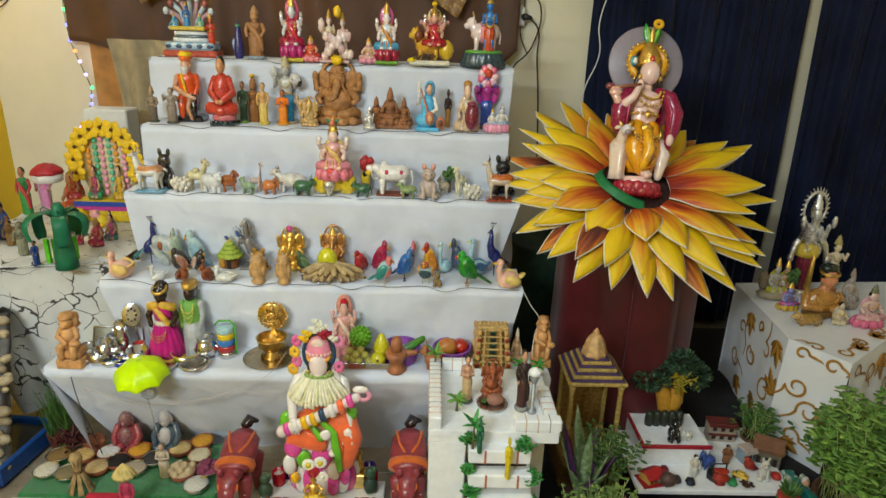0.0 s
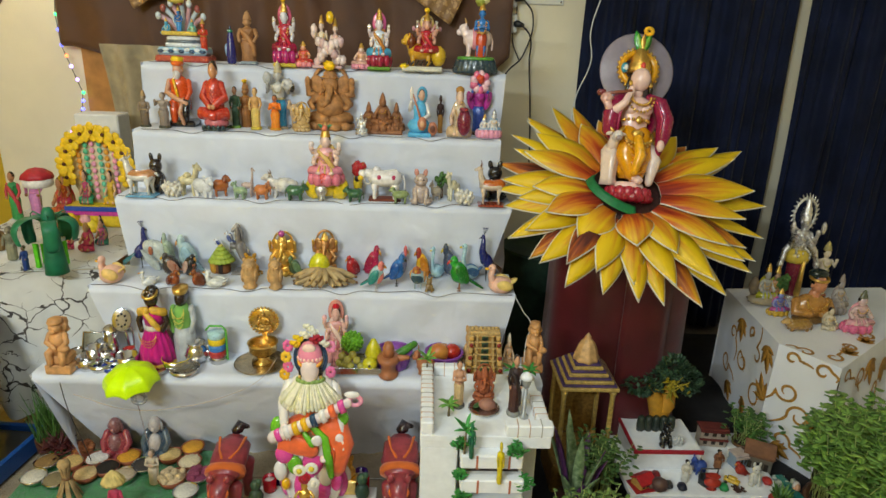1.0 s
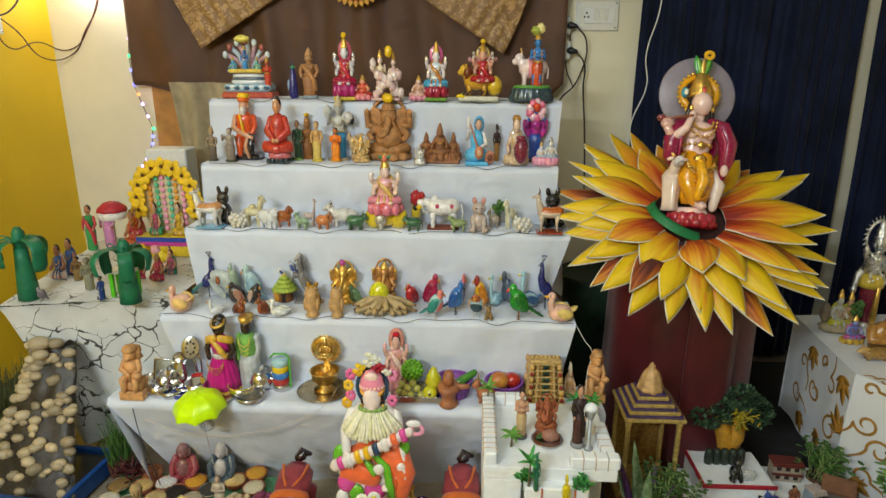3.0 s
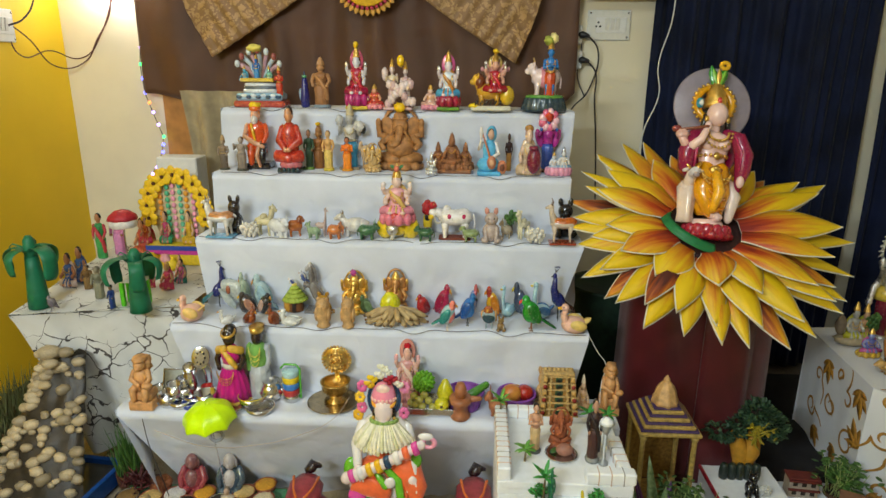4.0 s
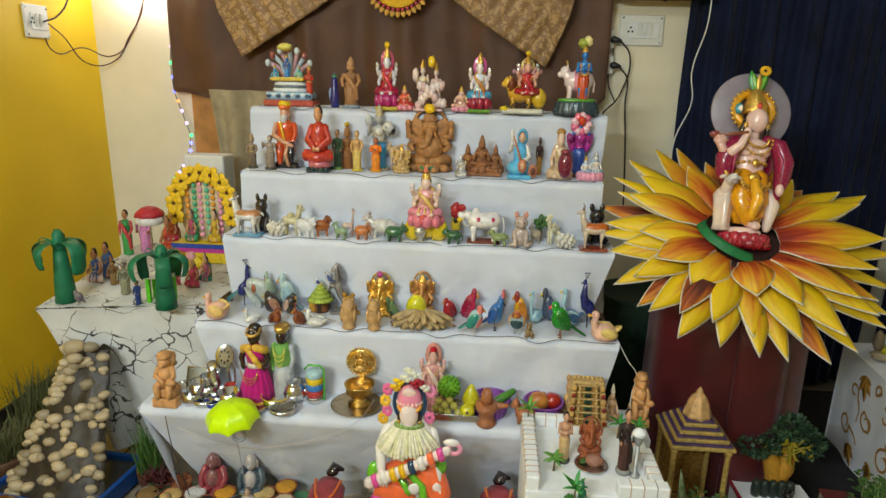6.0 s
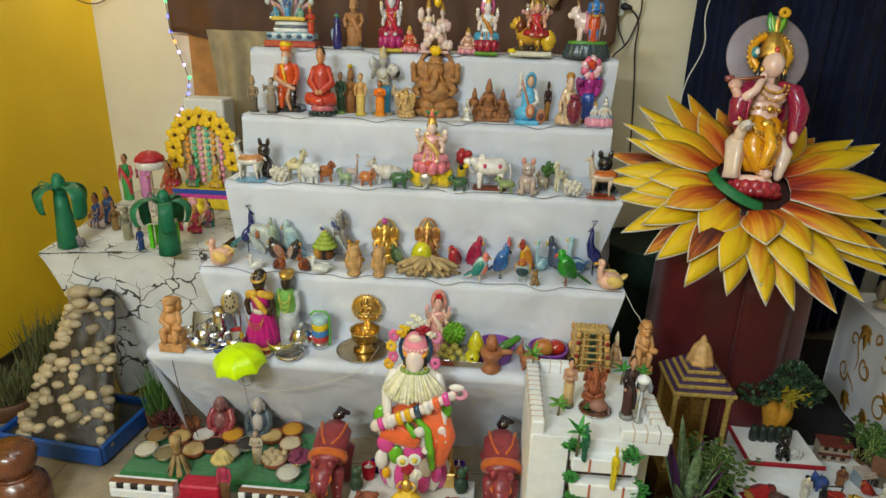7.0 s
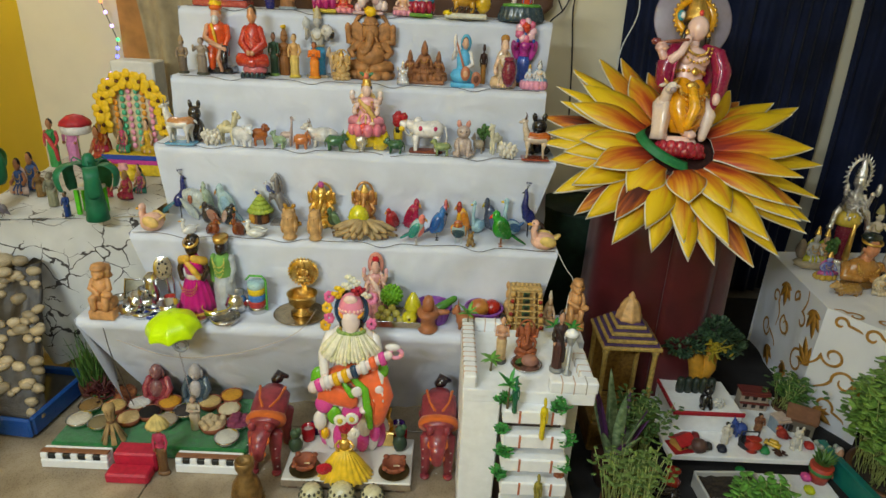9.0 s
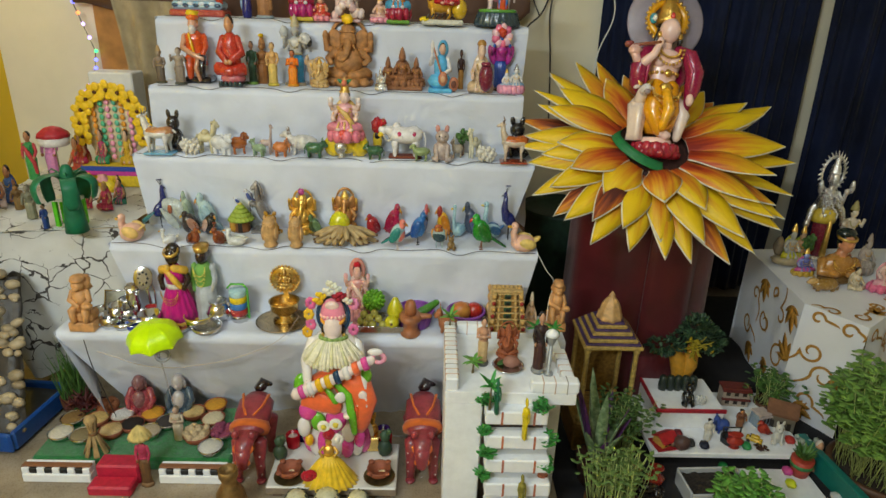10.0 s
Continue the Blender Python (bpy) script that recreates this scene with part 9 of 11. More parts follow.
# ---------------------------------------------------------------- pebble waterfall in a blue tray
BLUE = mat("blue_plastic", (0.012, 0.075, 0.30), 0.3, var=0.12, bump=0.05)
SLATE = mat("wet_slate", (0.035, 0.027, 0.02), 0.35, var=0.5, scale=30, bump=0.5)
tray = holder("plastic_tray", "bright blue plastic tray holding dark water", "tray", pose(-0.54, -0.575, 0, 0, 0, -6))
for nm, c, s in (("base", (0, 0, 0.012), (0.40, 0.30, 0.016)), ("rim_front", (0, -0.152, 0.045), (0.42, 0.018, 0.075)), ("rim_back", (0, 0.152, 0.045), (0.42, 0.018, 0.075)),
                 ("rim_left", (-0.205, 0, 0.045), (0.018, 0.29, 0.075)), ("rim_right", (0.205, 0, 0.045), (0.018, 0.29, 0.075))):
    part(nm, Form().box(c, s, BLUE, bevel=0.007), tray)
part("water", Form().box((0, 0, 0.055), (0.39, 0.28, 0.006), mat("dark_water", (0.045, 0.042, 0.036), 0.08, var=0.3, scale=8, bump=0.03), bevel=0.001), tray, "shallow dark water")
fall = holder("pebble_waterfall", "tall mound of dark slate set with pale round pebbles", "rock fountain", pose(-0.525, -0.575, 0.058, 0, 0, -6))


def mound(u, v):
    # v: bottom to top; u: round the front from left to right
    w = 0.19 - 0.115 * v
    a = math.pi * (1 + u)
    n = 0.012 * noise.noise((u * 7, v * 8, 3.3))
    return ((w + n) * math.cos(a) + 0.012 * v, (-0.10 + 0.25 * v) + (0.05 - 0.02 * v + n) * math.sin(a) * 1.2 + 0.02, 0.455 * v)


part("slope", Form().sheet(mound, 24, 30, SLATE).sheet(lambda u, v: (mound(0, v)[0] * (1 - u) + mound(1, v)[0] * u, mound(0, v)[1] * (1 - u) + mound(1, v)[1] * u + 0.03 * math.sin(math.pi * u), 0.455 * v), 6, 20, SLATE), fall)
PEB = mat("pebble", (0.42, 0.33, 0.20), 0.45, var=0.3, scale=30, bump=0.15)
nt = PEB.node_tree
oi, hs = nt.nodes.new("ShaderNodeObjectInfo"), nt.nodes.new("ShaderNodeHueSaturation")
src = nt.nodes["Principled BSDF"].inputs["Base Color"].links[0].from_socket
mr = nt.nodes.new("ShaderNodeMapRange")
mr.inputs["To Min"].default_value, mr.inputs["To Max"].default_value = 0.55, 1.35
nt.links.new(oi.outputs["Random"], mr.inputs["Value"])
nt.links.new(mr.outputs["Result"], hs.inputs["Value"])
nt.links.new(src, hs.inputs["Color"])
nt.links.new(hs.outputs["Color"], nt.nodes["Principled BSDF"].inputs["Base Color"])
pebbles = [Form().ball((0, 0, 0), (0.5, 0.34, 0.28 + 0.03 * k), PEB, seg=10, rings=6, rough=0.15 + 0.05 * k).mesh("pebble") for k in range(4)]
rnd = random.Random(21)
for k in range(105):
    v = (k / 104) ** 1.0
    u = rnd.uniform(0.12, 0.88) if k % 3 else rnd.choice((rnd.uniform(0.05, 0.25), rnd.uniform(0.75, 0.95)))
    p = mound(u, v)
    s = rnd.uniform(0.030, 0.060) * (1.15 - 0.2 * v)
    part("pebble", rnd.choice(pebbles), fall, m=pose(p[0], p[1] - 0.004, p[2], rnd.uniform(10, 50), rnd.uniform(-15, 15), rnd.uniform(-40, 40)) @ Matrix.Scale(s, 4))
for x, y, z, s in ((-0.005, 0.10, 0.48, 0.085), (0.045, 0.12, 0.475, 0.06), (-0.05, 0.11, 0.465, 0.05), (0.01, 0.08, 0.445, 0.06)):
    part("pebble", pebbles[1], fall, m=pose(x, y, z, 10, 0, 15) @ Matrix.Scale(s, 4))


def grass_pot(name, x, y, r, h, n, blade, seed, label, pot="5a3a22", spread=0.4, z=0.0, leafy=0, sq=1.0, lobe=0.02):
    """A low pot of thin stems; leafy stems carry small round leaves."""
    ob = holder(name, label, "potted plant", pose(x, y, z))
    part("pot", Form().lathe([(r * 0.8, 0), (r * 0.95, 0.04), (r, 0.075), (r * 0.92, 0.08), (r * 0.85, 0.06), (0.001, 0.06)], matte(pot), seg=28, sy=sq), ob)
    part("soil", Form().lathe([(r * 0.9, 0.05), (r * 0.88, 0.066), (0.001, 0.07)], SOIL, seg=24, sy=sq), ob)
    f, g = Form(), Form()
    rr = random.Random(seed)
    for k in range(n):
        a, q = rr.uniform(0, 6.283), r * 0.88 * math.sqrt(rr.random())
        b = Vector((q * math.cos(a), q * math.sin(a) * sq, 0.06))
        hh = h * rr.uniform(0.6, 1.0)
        t = b + Vector((rr.gauss(0, spread * hh * 0.4), rr.gauss(0, spread * hh * 0.4), hh))
        mid = (b + t) / 2 + Vector((rr.gauss(0, 0.006), rr.gauss(0, 0.006), 0.01))
        if leafy:
            f.limb([b, mid, t], 0.0013, STEM, seg=4)
            for j in range(leafy):
                d = rr.uniform(0, 6.283)
                c = t - Vector((0, 0, 0.45 * hh * j / leafy)) + Vector((rr.gauss(0, 0.01), rr.gauss(0, 0.01), 0))
                for q in range(3 if lobe > 0.03 else 1):
                    g.blade(c, c + Vector((math.cos(d + 1.1 * (q - 1)), math.sin(d + 1.1 * (q - 1)), rr.uniform(-0.35, 0.35))) * rr.uniform(0.7, 1.1) * lobe, lobe * 0.66, blade, thick=0.0006, n=3)
        else:
            f.blade(b, t, 0.005, blade, droop=hh * rr.uniform(0, 0.35), thick=0.0006, n=4)
    tagged(part("stem_cluster" if leafy else "grass", f, ob), kind="stuff")
    if leafy:
        tagged(part("leaves", g, ob), kind="stuff")
    return ob


DRY = mat("dry_grass", (0.22, 0.17, 0.06), 0.7, var=0.4, second=(0.12, 0.16, 0.05))
grass_pot("grass_pot", -0.90, -0.20, 0.12, 0.26, 260, DRY, 1, "low pot of thin yellowing grass beside the wall")
grass_pot("grass_pot", -0.88, -0.47, 0.11, 0.16, 260, DRY, 2, "low pot of thin yellowing grass on the floor", spread=0.9)
grass_pot("grass_pot", -0.255, -0.50, 0.06, 0.24, 90, LEAF, 3, "small pot of dark green grass beside the stand")

# ---------------------------------------------------------------- green mat with grain bowls
TURF = mat("green_baize", (0.008, 0.20, 0.035), 0.95, var=0.35, scale=60, bump=0.9, fine=900, sheen=0.3)
thing("green_mat", Form().box((0.075, -0.675, 0.025), (0.645, 0.285, 0.05), TURF, bevel=0.008), "low board covered with green turf cloth", "mat", pose(0, 0, 0))


def bowl(x, y, r, h, fill, kind="steel", lumps=0, label="small bowl of grain on the green mat"):
    ob = holder("grain_bowl", label, "bowl", pose(x, y, 0.05), group="grain bowls")
    m = STEEL if kind == "steel" else mat("red_clay", (0.26, 0.07, 0.03), 0.6, var=0.25, bump=0.3)
    part("dish", Form().lathe([(r * 0.55, 0), (r * 0.8, h * 0.3), (r, h), (r * 0.96, h), (r * 0.9, h * 0.8), (0.001, h * 0.7)], m, seg=28), ob)
    f = Form().lathe([(r * 0.93, h * 0.82), (r * 0.8, h * 1.02), (r * 0.4, h * 1.16), (0.001, h * 1.2)], fill, seg=24)
    rr = random.Random(int(x * 1000) + int(y * 777))
    for k in range(lumps or 26):
        a, q = rr.uniform(0, 6.283), r * 0.82 * math.sqrt(rr.random())
        s = 0.011 if lumps else 0.0035
        f.ball((q * math.cos(a), q * math.sin(a), h * 1.06 + (0.004 if lumps else 0) - h * 0.1 * q / r), (s * 1.3, s, s), fill, (0, 0, rr.uniform(0, 180)), seg=6, rings=4)
    tagged(part("filling", f, ob), kind="stuff")


def grain(h):
    return mat("grain_" + h, rgb(h), 0.75, var=0.3, scale=260, bump=1.0, fine=420)


for x, y, h, k in ((-0.195, -0.725, "d8d0c0", "steel"), (-0.197, -0.645, "8a6a3c", "steel"), (-0.118, -0.735, "8a7a58", "steel"), (-0.112, -0.645, "c8a868", "clay"), (-0.035, -0.705, "d8bc88", "clay"),
                   (-0.035, -0.625, "e0dcd8", "clay"), (0.020, -0.672, "1c1612", "clay"), (0.066, -0.612, "d89a28", "clay"), (0.092, -0.710, "b8a890", "steel"), (0.136, -0.655, "3c3634", "steel"), (0.205, -0.600, "e0c080", "clay"),
                   (0.268, -0.555, "d89a2c", "clay"), (0.285, -0.635, "dccca8", "clay"), (0.325, -0.785, "d8d4c8", "steel")):
    bowl(x, y, 0.041, 0.030, grain(h), k)
bowl(-0.112, -0.572, 0.04, 0.028, grain("a06038"), "clay", 14, "small clay bowl of peanuts on the green mat")
bowl(0.258, -0.722, 0.046, 0.032, grain("d0b890"), "clay", 16, "clay bowl of pale seeds on the green mat")
bowl(0.338, -0.705, 0.042, 0.030, grain("8a3c58"), "steel", 14, "steel bowl of small red onions")
f = Form()
rnd = random.Random(4)
for k in range(50):
    a = rnd.uniform(0, 6.28)
    p = Vector((rnd.gauss(0, 0.025), rnd.gauss(0, 0.02), 0.02 + rnd.uniform(0, 0.02)))
    f.limb([p, p + Vector((math.cos(a), math.sin(a), rnd.uniform(0, 0.9))) * 0.025, p + Vector((math.cos(a), math.sin(a), rnd.uniform(0, 1.2))) * 0.045], [0.005, 0.004, 0.0015], matte("4a1414"), seg=5)
tagged(thing("dried_chillies", f, "heap of dark red dried chillies on the mat", "chillies", pose(-0.20, -0.575, 0.05)), kind="stuff")


def striped_rail(x0, x1, y):
    ob = holder("striped_railing", "low white block railing with black and white stripes", "railing", pose((x0 + x1) / 2, y, 0), group="toy railings")
    L = x1 - x0
    part("base", Form().box((0, 0, 0.016), (L, 0.03, 0.032), FOAM, bevel=0.003), ob)
    part("back", Form().box((0, 0.022, 0.028), (L, 0.014, 0.056), FOAM, bevel=0.003), ob)
    n = 9
    for k in range(n):
        part("block", Form().box((-L / 2 + L * (k + 0.5) / n, 0.0, 0.043), (L / n - 0.001, 0.024, 0.02), BLACK if k % 2 else FOAM, bevel=0.002), ob)
    part("cap", Form().box((0, 0.004, 0.056), (L, 0.02, 0.005), matte("8a5a3a"), bevel=0.001), ob, "brown strip along the top")


striped_rail(-0.245, -0.03, -0.862)
striped_rail(0.185, 0.395, -0.860)
pink = holder("toy_steps", "two crimson painted toy steps in front of the mat", "toy steps", pose(0.055, -0.872, 0))
RED = matte("b8203c")
part("upper_step", Form().box((0.005, 0.022, 0.036), (0.135, 0.06, 0.072), RED, bevel=0.006), pink)
part("lower_step", Form().box((0.0, -0.036, 0.018), (0.135, 0.055, 0.036), RED, bevel=0.006), pink)

um = holder("toy_umbrella", "neon yellow-green toy umbrella over the mat", "umbrella", pose(0.172, -0.655, 0.05, 5, -4, 12))
NEON = mat("neon_plastic", (0.60, 0.88, 0.0), 0.3, var=0.05, bump=0.03)


def canopy(u, v):
    # flat panels stretched between eight ribs, with a scalloped hem
    a, r = 2 * math.pi * u, v
    k = abs(math.sin(4 * a))
    rad = 0.088 * math.sin(r * 1.5) * (1 - 0.085 * k * (0.4 + 0.6 * r))
    return (rad * math.cos(a), rad * math.sin(a), 0.436 - 0.066 * r ** 2 - 0.006 * k * r * (1 - r) + 0.008 * k * r ** 6)


neon_canopy = part("canopy", Form().sheet(canopy, 96, 12, NEON, thick=(0, 0, -0.001)), um)
part("tip", Form().limb([(0, 0, 0.42), (0, 0, 0.437)], 0.003, NEON), um)
part("pole", Form().limb([(0, 0, 0.0), (0, 0, 0.42)], 0.002, mat("clear_rod", (0.9, 0.92, 0.95), 0.05, trans=0.97, var=0.0, bump=0)), um, "thin clear plastic rod")
for k in range(8):
    a = 2 * math.pi * k / 8
    part("rib", Form().limb([(0, 0, 0.432), (0.05 * math.cos(a), 0.05 * math.sin(a), 0.417), (0.086 * math.cos(a), 0.086 * math.sin(a), 0.372)], 0.001, PLASTIC, seg=5), neon_canopy)
part("hook", Form().ring((0.012, -0.01, 0.315), 0.02, 0.006, mat("clear_plastic", (0.6, 0.62, 0.65), 0.2, trans=0.5, var=0.03), (90, 0, 0), seg=24), um, "pale clear plastic hooked handle")

# ---------------------------------------------------------------- low white board with lamps in front of the doll
board = holder("offering_board", "low white-topped wooden offering board on legs", "board", pose(0.74, -0.82, 0))
part("top", Form().box((0, 0, 0.036), (0.405, 0.215, 0.014), mat("white_laminate", (0.72, 0.70, 0.64), 0.4, var=0.08, scale=8), bevel=0.003), board)
part("edge", Form().box((0, -0.106, 0.027), (0.405, 0.006, 0.022), matte("8a7a68")), board)
for sx in (-1, 1):
    for sy in (-1, 1):
        part("leg", Form().box((sx * 0.17, sy * 0.085, 0.014), (0.03, 0.03, 0.028), matte("6a5040")), board)
swing = holder("toy_swing", "dark wire toy swing frame with brown seat", "toy swing", pose(0.735, -0.775, 0.044))
part("frame", Form().limb([(-0.068, 0, 0), (-0.068, 0, 0.13), (0.068, 0, 0.13), (0.068, 0, 0)], 0.004, BLACK, seg=6), swing)
part("seat", Form().box((0, 0.01, 0.03), (0.13, 0.04, 0.03), matte("4a2c1c"), bevel=0.004), swing)
for x, y in ((0.605, -0.885), (0.887, -0.880)):
    plate = thing("oil_lamp_plate", Form().lathe([(0.03, 0), (0.045, 0.004), (0.05, 0.009), (0.046, 0.008), (0.001, 0.003)], mat("tarnished_brass", (0.20, 0.15, 0.06), 0.35, metal=0.8, var=0.3), seg=32), "small tarnished brass plate under an oil lamp", "plate", pose(x, y, 0.044), "lamp plates")
    f = Form().lathe([(0.018, 0), (0.034, 0.014), (0.038, 0.032), (0.034, 0.033), (0.028, 0.02), (0.001, 0.014)], mat("red_clay", (0.26, 0.07, 0.03)), seg=28)
    for k in range(4):
        a = radians(45 + 90 * k)
        f.ball((0.038 * math.cos(a), 0.038 * math.sin(a), 0.031), (0.01, 0.01, 0.006), mat("red_clay", (0.26, 0.07, 0.03)))
    f.limb([(0.0, 0, 0.018), (0.012, -0.012, 0.03), (0.018, -0.02, 0.036)], 0.003, matte("d8c8a8"), seg=6)
    thing("clay_oil_lamp", f, "four-cornered red clay oil lamp with a wick", "oil lamp", pose(x, y, 0.0525), "clay oil lamps")
for x, y, h, col, lab in ((0.585, -0.735, 0.05, "d0182c", "small red translucent candle holder"), (0.895, -0.73, 0.05, "d0182c", "small red translucent candle holder"), (0.60, -0.685, 0.065, "4a1478", "purple glass candle holder"), (0.885, -0.685, 0.085, "4a1478", "purple glass candle holder")):
    ob = holder("candle_holder", lab, "candle holder", pose(x, y, 0.0 if y > -0.7 else 0.044), group="candle holders")
    part("cup", Form().lathe([(0.02, 0), (0.022, 0.004), (0.023, h), (0.02, h), (0.019, 0.01), (0.001, 0.008)], mat("tinted_" + col, rgb(col), 0.2, trans=0.4, var=0.1, bump=0.02), seg=24), ob)
    part("candle", Form().lathe([(0.016, 0.008), (0.016, h * 0.8), (0.001, h * 0.84)], matte("d8c8c0"), seg=16).limb([(0, 0, h * 0.8), (0, 0, h * 1.05)], 0.002, matte("e8e0d0"), seg=5), ob)
thing("idol_block", Form().box((0.848, -0.735, 0.072), (0.06, 0.05, 0.056), BRASS, bevel=0.004), "small brass box under a golden idol", "block")
for x, r, h in ((0.64, 0.036, 0.058), (0.733, 0.041, 0.066), (0.828, 0.036, 0.058)):
    f = Form().lathe([(r, 0), (r * 1.02, h * 0.3), (r * 0.9, h * 0.7), (r * 0.55, h * 0.95), (0.001, h)], glaze("c8c4a0"), seg=32)
    for i in range(3):
        for k in range(12):
            a = 2 * math.pi * (k + 0.5 * (i % 2)) / 12
            q = r * (1.0, 0.97, 0.8)[i]
            f.ball((q * math.cos(a), q * math.sin(a), h * (0.25, 0.5, 0.74)[i]), (0.0055, 0.0055, 0.006), matte("4a4838"), seg=6, rings=4)
    thing("perforated_lamp_cover", f, "cream ceramic dome pierced with small holes", "lamp cover", pose(x, -0.965, 0), "pierced domes")

# ---------------------------------------------------------------- white foam building with stairs
bld = holder("foam_building", "white foam model building with parapets and open steps", "model building", pose(1.10, -0.66, 0))
MARK = matte("b86a4a")
part("body", Form().box((0.17, -0.125, 0.207), (0.33, 0.23, 0.414), FOAM, bevel=0.003), bld)
part("pier", Form().box((0.038, -0.17, 0.207), (0.105, 0.33, 0.414), FOAM, bevel=0.003), bld)
part("deck", Form().box((0.168, -0.165, 0.434), (0.37, 0.345, 0.04), FOAM, bevel=0.003), bld)


def parapet(c, s, n, ax):
    wall = part("parapet", Form().box(c, s, FOAM, bevel=0.004), bld)
    for k in range(1, n):
        d = list(c)
        d[ax] += s[ax] * (k / n - 0.5)
        e = [v + 0.0016 for v in s]
        e[ax] = 0.0026
        part("joint", Form().box(d, e, matte("c8a48a") if k % 3 else matte("9a948c"), bevel=0.0004), wall)


parapet((0.002, -0.17, 0.475), (0.036, 0.335, 0.042), 13, 1)
parapet((0.075, 0.0, 0.472), (0.1, 0.03, 0.036), 3, 0)
parapet((0.29, -0.322, 0.472), (0.135, 0.036, 0.036), 4, 0)
parapet((0.335, -0.215, 0.467), (0.036, 0.16, 0.028), 5, 1)
part("front_edge", Form().box((0.05, -0.335, 0.446), (0.12, 0.012, 0.02), FOAM), bld)
for k in range(6):
    z, y = 0.392 - 0.072 * k, -0.345 - 0.013 * k
    tread = part("tread", Form().box((0.184 + 0.004 * k, y, z), (0.175 + 0.004 * k, 0.055, 0.044), FOAM, bevel=0.004), bld)
    for dx in (-0.035, 0.055):
        part("stripe", Form().box((0.178 + dx + 0.004 * k, y - 0.0005, z), (0.006, 0.057, 0.0415), MARK, bevel=0.0005), tread, "thin brick red painted stripe")
part("stair_back", Form().box((0.18, -0.318, 0.2), (0.17, 0.006, 0.38), matte("3a2a22"), (9, 0, 0)), bld, "dark brown backing in the gaps between the steps")


def toy_shrub(x, y, z, r, h, seed, material=None):
    rr = random.Random(seed)
    ob = holder("toy_shrub", "small green plastic shrub on the foam building", "toy plant", pose(x, y, z), group="toy shrubs")
    f, g = Form(), Form()
    for k in range(26):
        a, e = rr.uniform(0, 6.283), rr.uniform(0.3, 1.4)
        t = Vector((r * math.cos(a) * math.cos(e), r * math.sin(a) * math.cos(e), h * math.sin(e)))
        f.limb([(0, 0, 0), t * 0.6 + Vector((0, 0, 0.006)), t], 0.0011, LEAF, seg=4)
        for j in range(4):
            p = t * (0.5 + 0.14 * j)
            d = rr.uniform(0, 6.283)
            g.blade(p, p + Vector((math.cos(d), math.sin(d), 0.3)) * 0.014, 0.008, material or mat("plastic_green", (0.05, 0.30, 0.05), 0.45, var=0.35), thick=0.0006, n=3)
    part("twigs", f, ob)
    tagged(part("leaves", g, ob), kind="stuff")


for i, (x, y, z, r, h) in enumerate(((1.205, -1.005, 0.412, 0.04, 0.05), (1.35, -1.02, 0.40, 0.035, 0.05), (1.195, -1.035, 0.34, 0.018, 0.03), (1.205, -1.045, 0.27, 0.025, 0.04), (1.38, -1.03, 0.30, 0.03, 0.05), (1.375, -1.04, 0.23, 0.03, 0.04), (1.20, -1.055, 0.20, 0.028, 0.04), (1.205, -1.07, 0.06, 0.025, 0.04), (1.39, -1.07, 0.06, 0.025, 0.05))):
    toy_shrub(x, y, z, r, h, 30 + i)
for x, y, h, c in ((1.165, -0.90, 0.055, (0.14, 0.36, 0.05)), (1.375, -0.71, 0.07, None), (1.435, -0.70, 0.06, None), (1.10, -0.69, 0.10, (0.14, 0.36, 0.05)), (1.207, -1.022, 0.11, None)):
    ob = holder("toy_palm", "tiny bright green plastic palm", "toy plant", pose(x, y, 0.454 if y > -1 else 0.412), group="toy palms")
    m = mat("lime_leaf", (0.14, 0.36, 0.05), 0.45, var=0.2) if c else mat("plastic_green", (0.05, 0.30, 0.05))
    part("stem", Form().limb([(0, 0, 0), (0.002, 0, h * 0.7)], [0.004, 0.002], matte("6a5a38")), ob)
    f = Form()
    for k in range(11):
        a = 2 * math.pi * k / 11
        f.blade((0, 0, h * 0.7), (0.034 * math.cos(a), 0.034 * math.sin(a), h * (0.85 + 0.15 * (k % 3))), 0.011, m, droop=0.012, thick=0.0006)
    part("fronds", f, ob)
lp = holder("toy_lamp_post", "grey metal toy street lamp with a lantern head", "toy lamp", pose(1.387, -0.90, 0.454))
part("pole", Form().lathe([(0.014, 0), (0.014, 0.006), (0.006, 0.012), (0.006, 0.1)], mat("grey_metal", (0.35, 0.36, 0.36), 0.4, metal=0.4), seg=14), lp)
part("lantern", Form().lathe([(0.009, 0.1), (0.018, 0.128), (0.017, 0.132)], mat("grey_metal", (0.35, 0.36, 0.36)), seg=8, smooth=False), lp)
part("cap", Form().lathe([(0.022, 0.131), (0.016, 0.141), (0.003, 0.15)], FOAM, seg=12), lp, "white lantern cap")
fp = holder("fruit_plate", "small steel plate with a coconut and leaf", "plate", pose(1.271, -0.87, 0.454))
part("plate", Form().lathe([(0.03, 0), (0.042, 0.004), (0.047, 0.012), (0.043, 0.011), (0.001, 0.004)], STEEL, seg=32), fp)
part("coconut", Form().ball((0.01, 0, 0.022), (0.026, 0.02, 0.018), matte("9a6a58"), rough=0.1), fp)
part("leaf", Form().blade((-0.03, 0, 0.012), (0.0, 0.02, 0.018), 0.02, LEAF), fp)

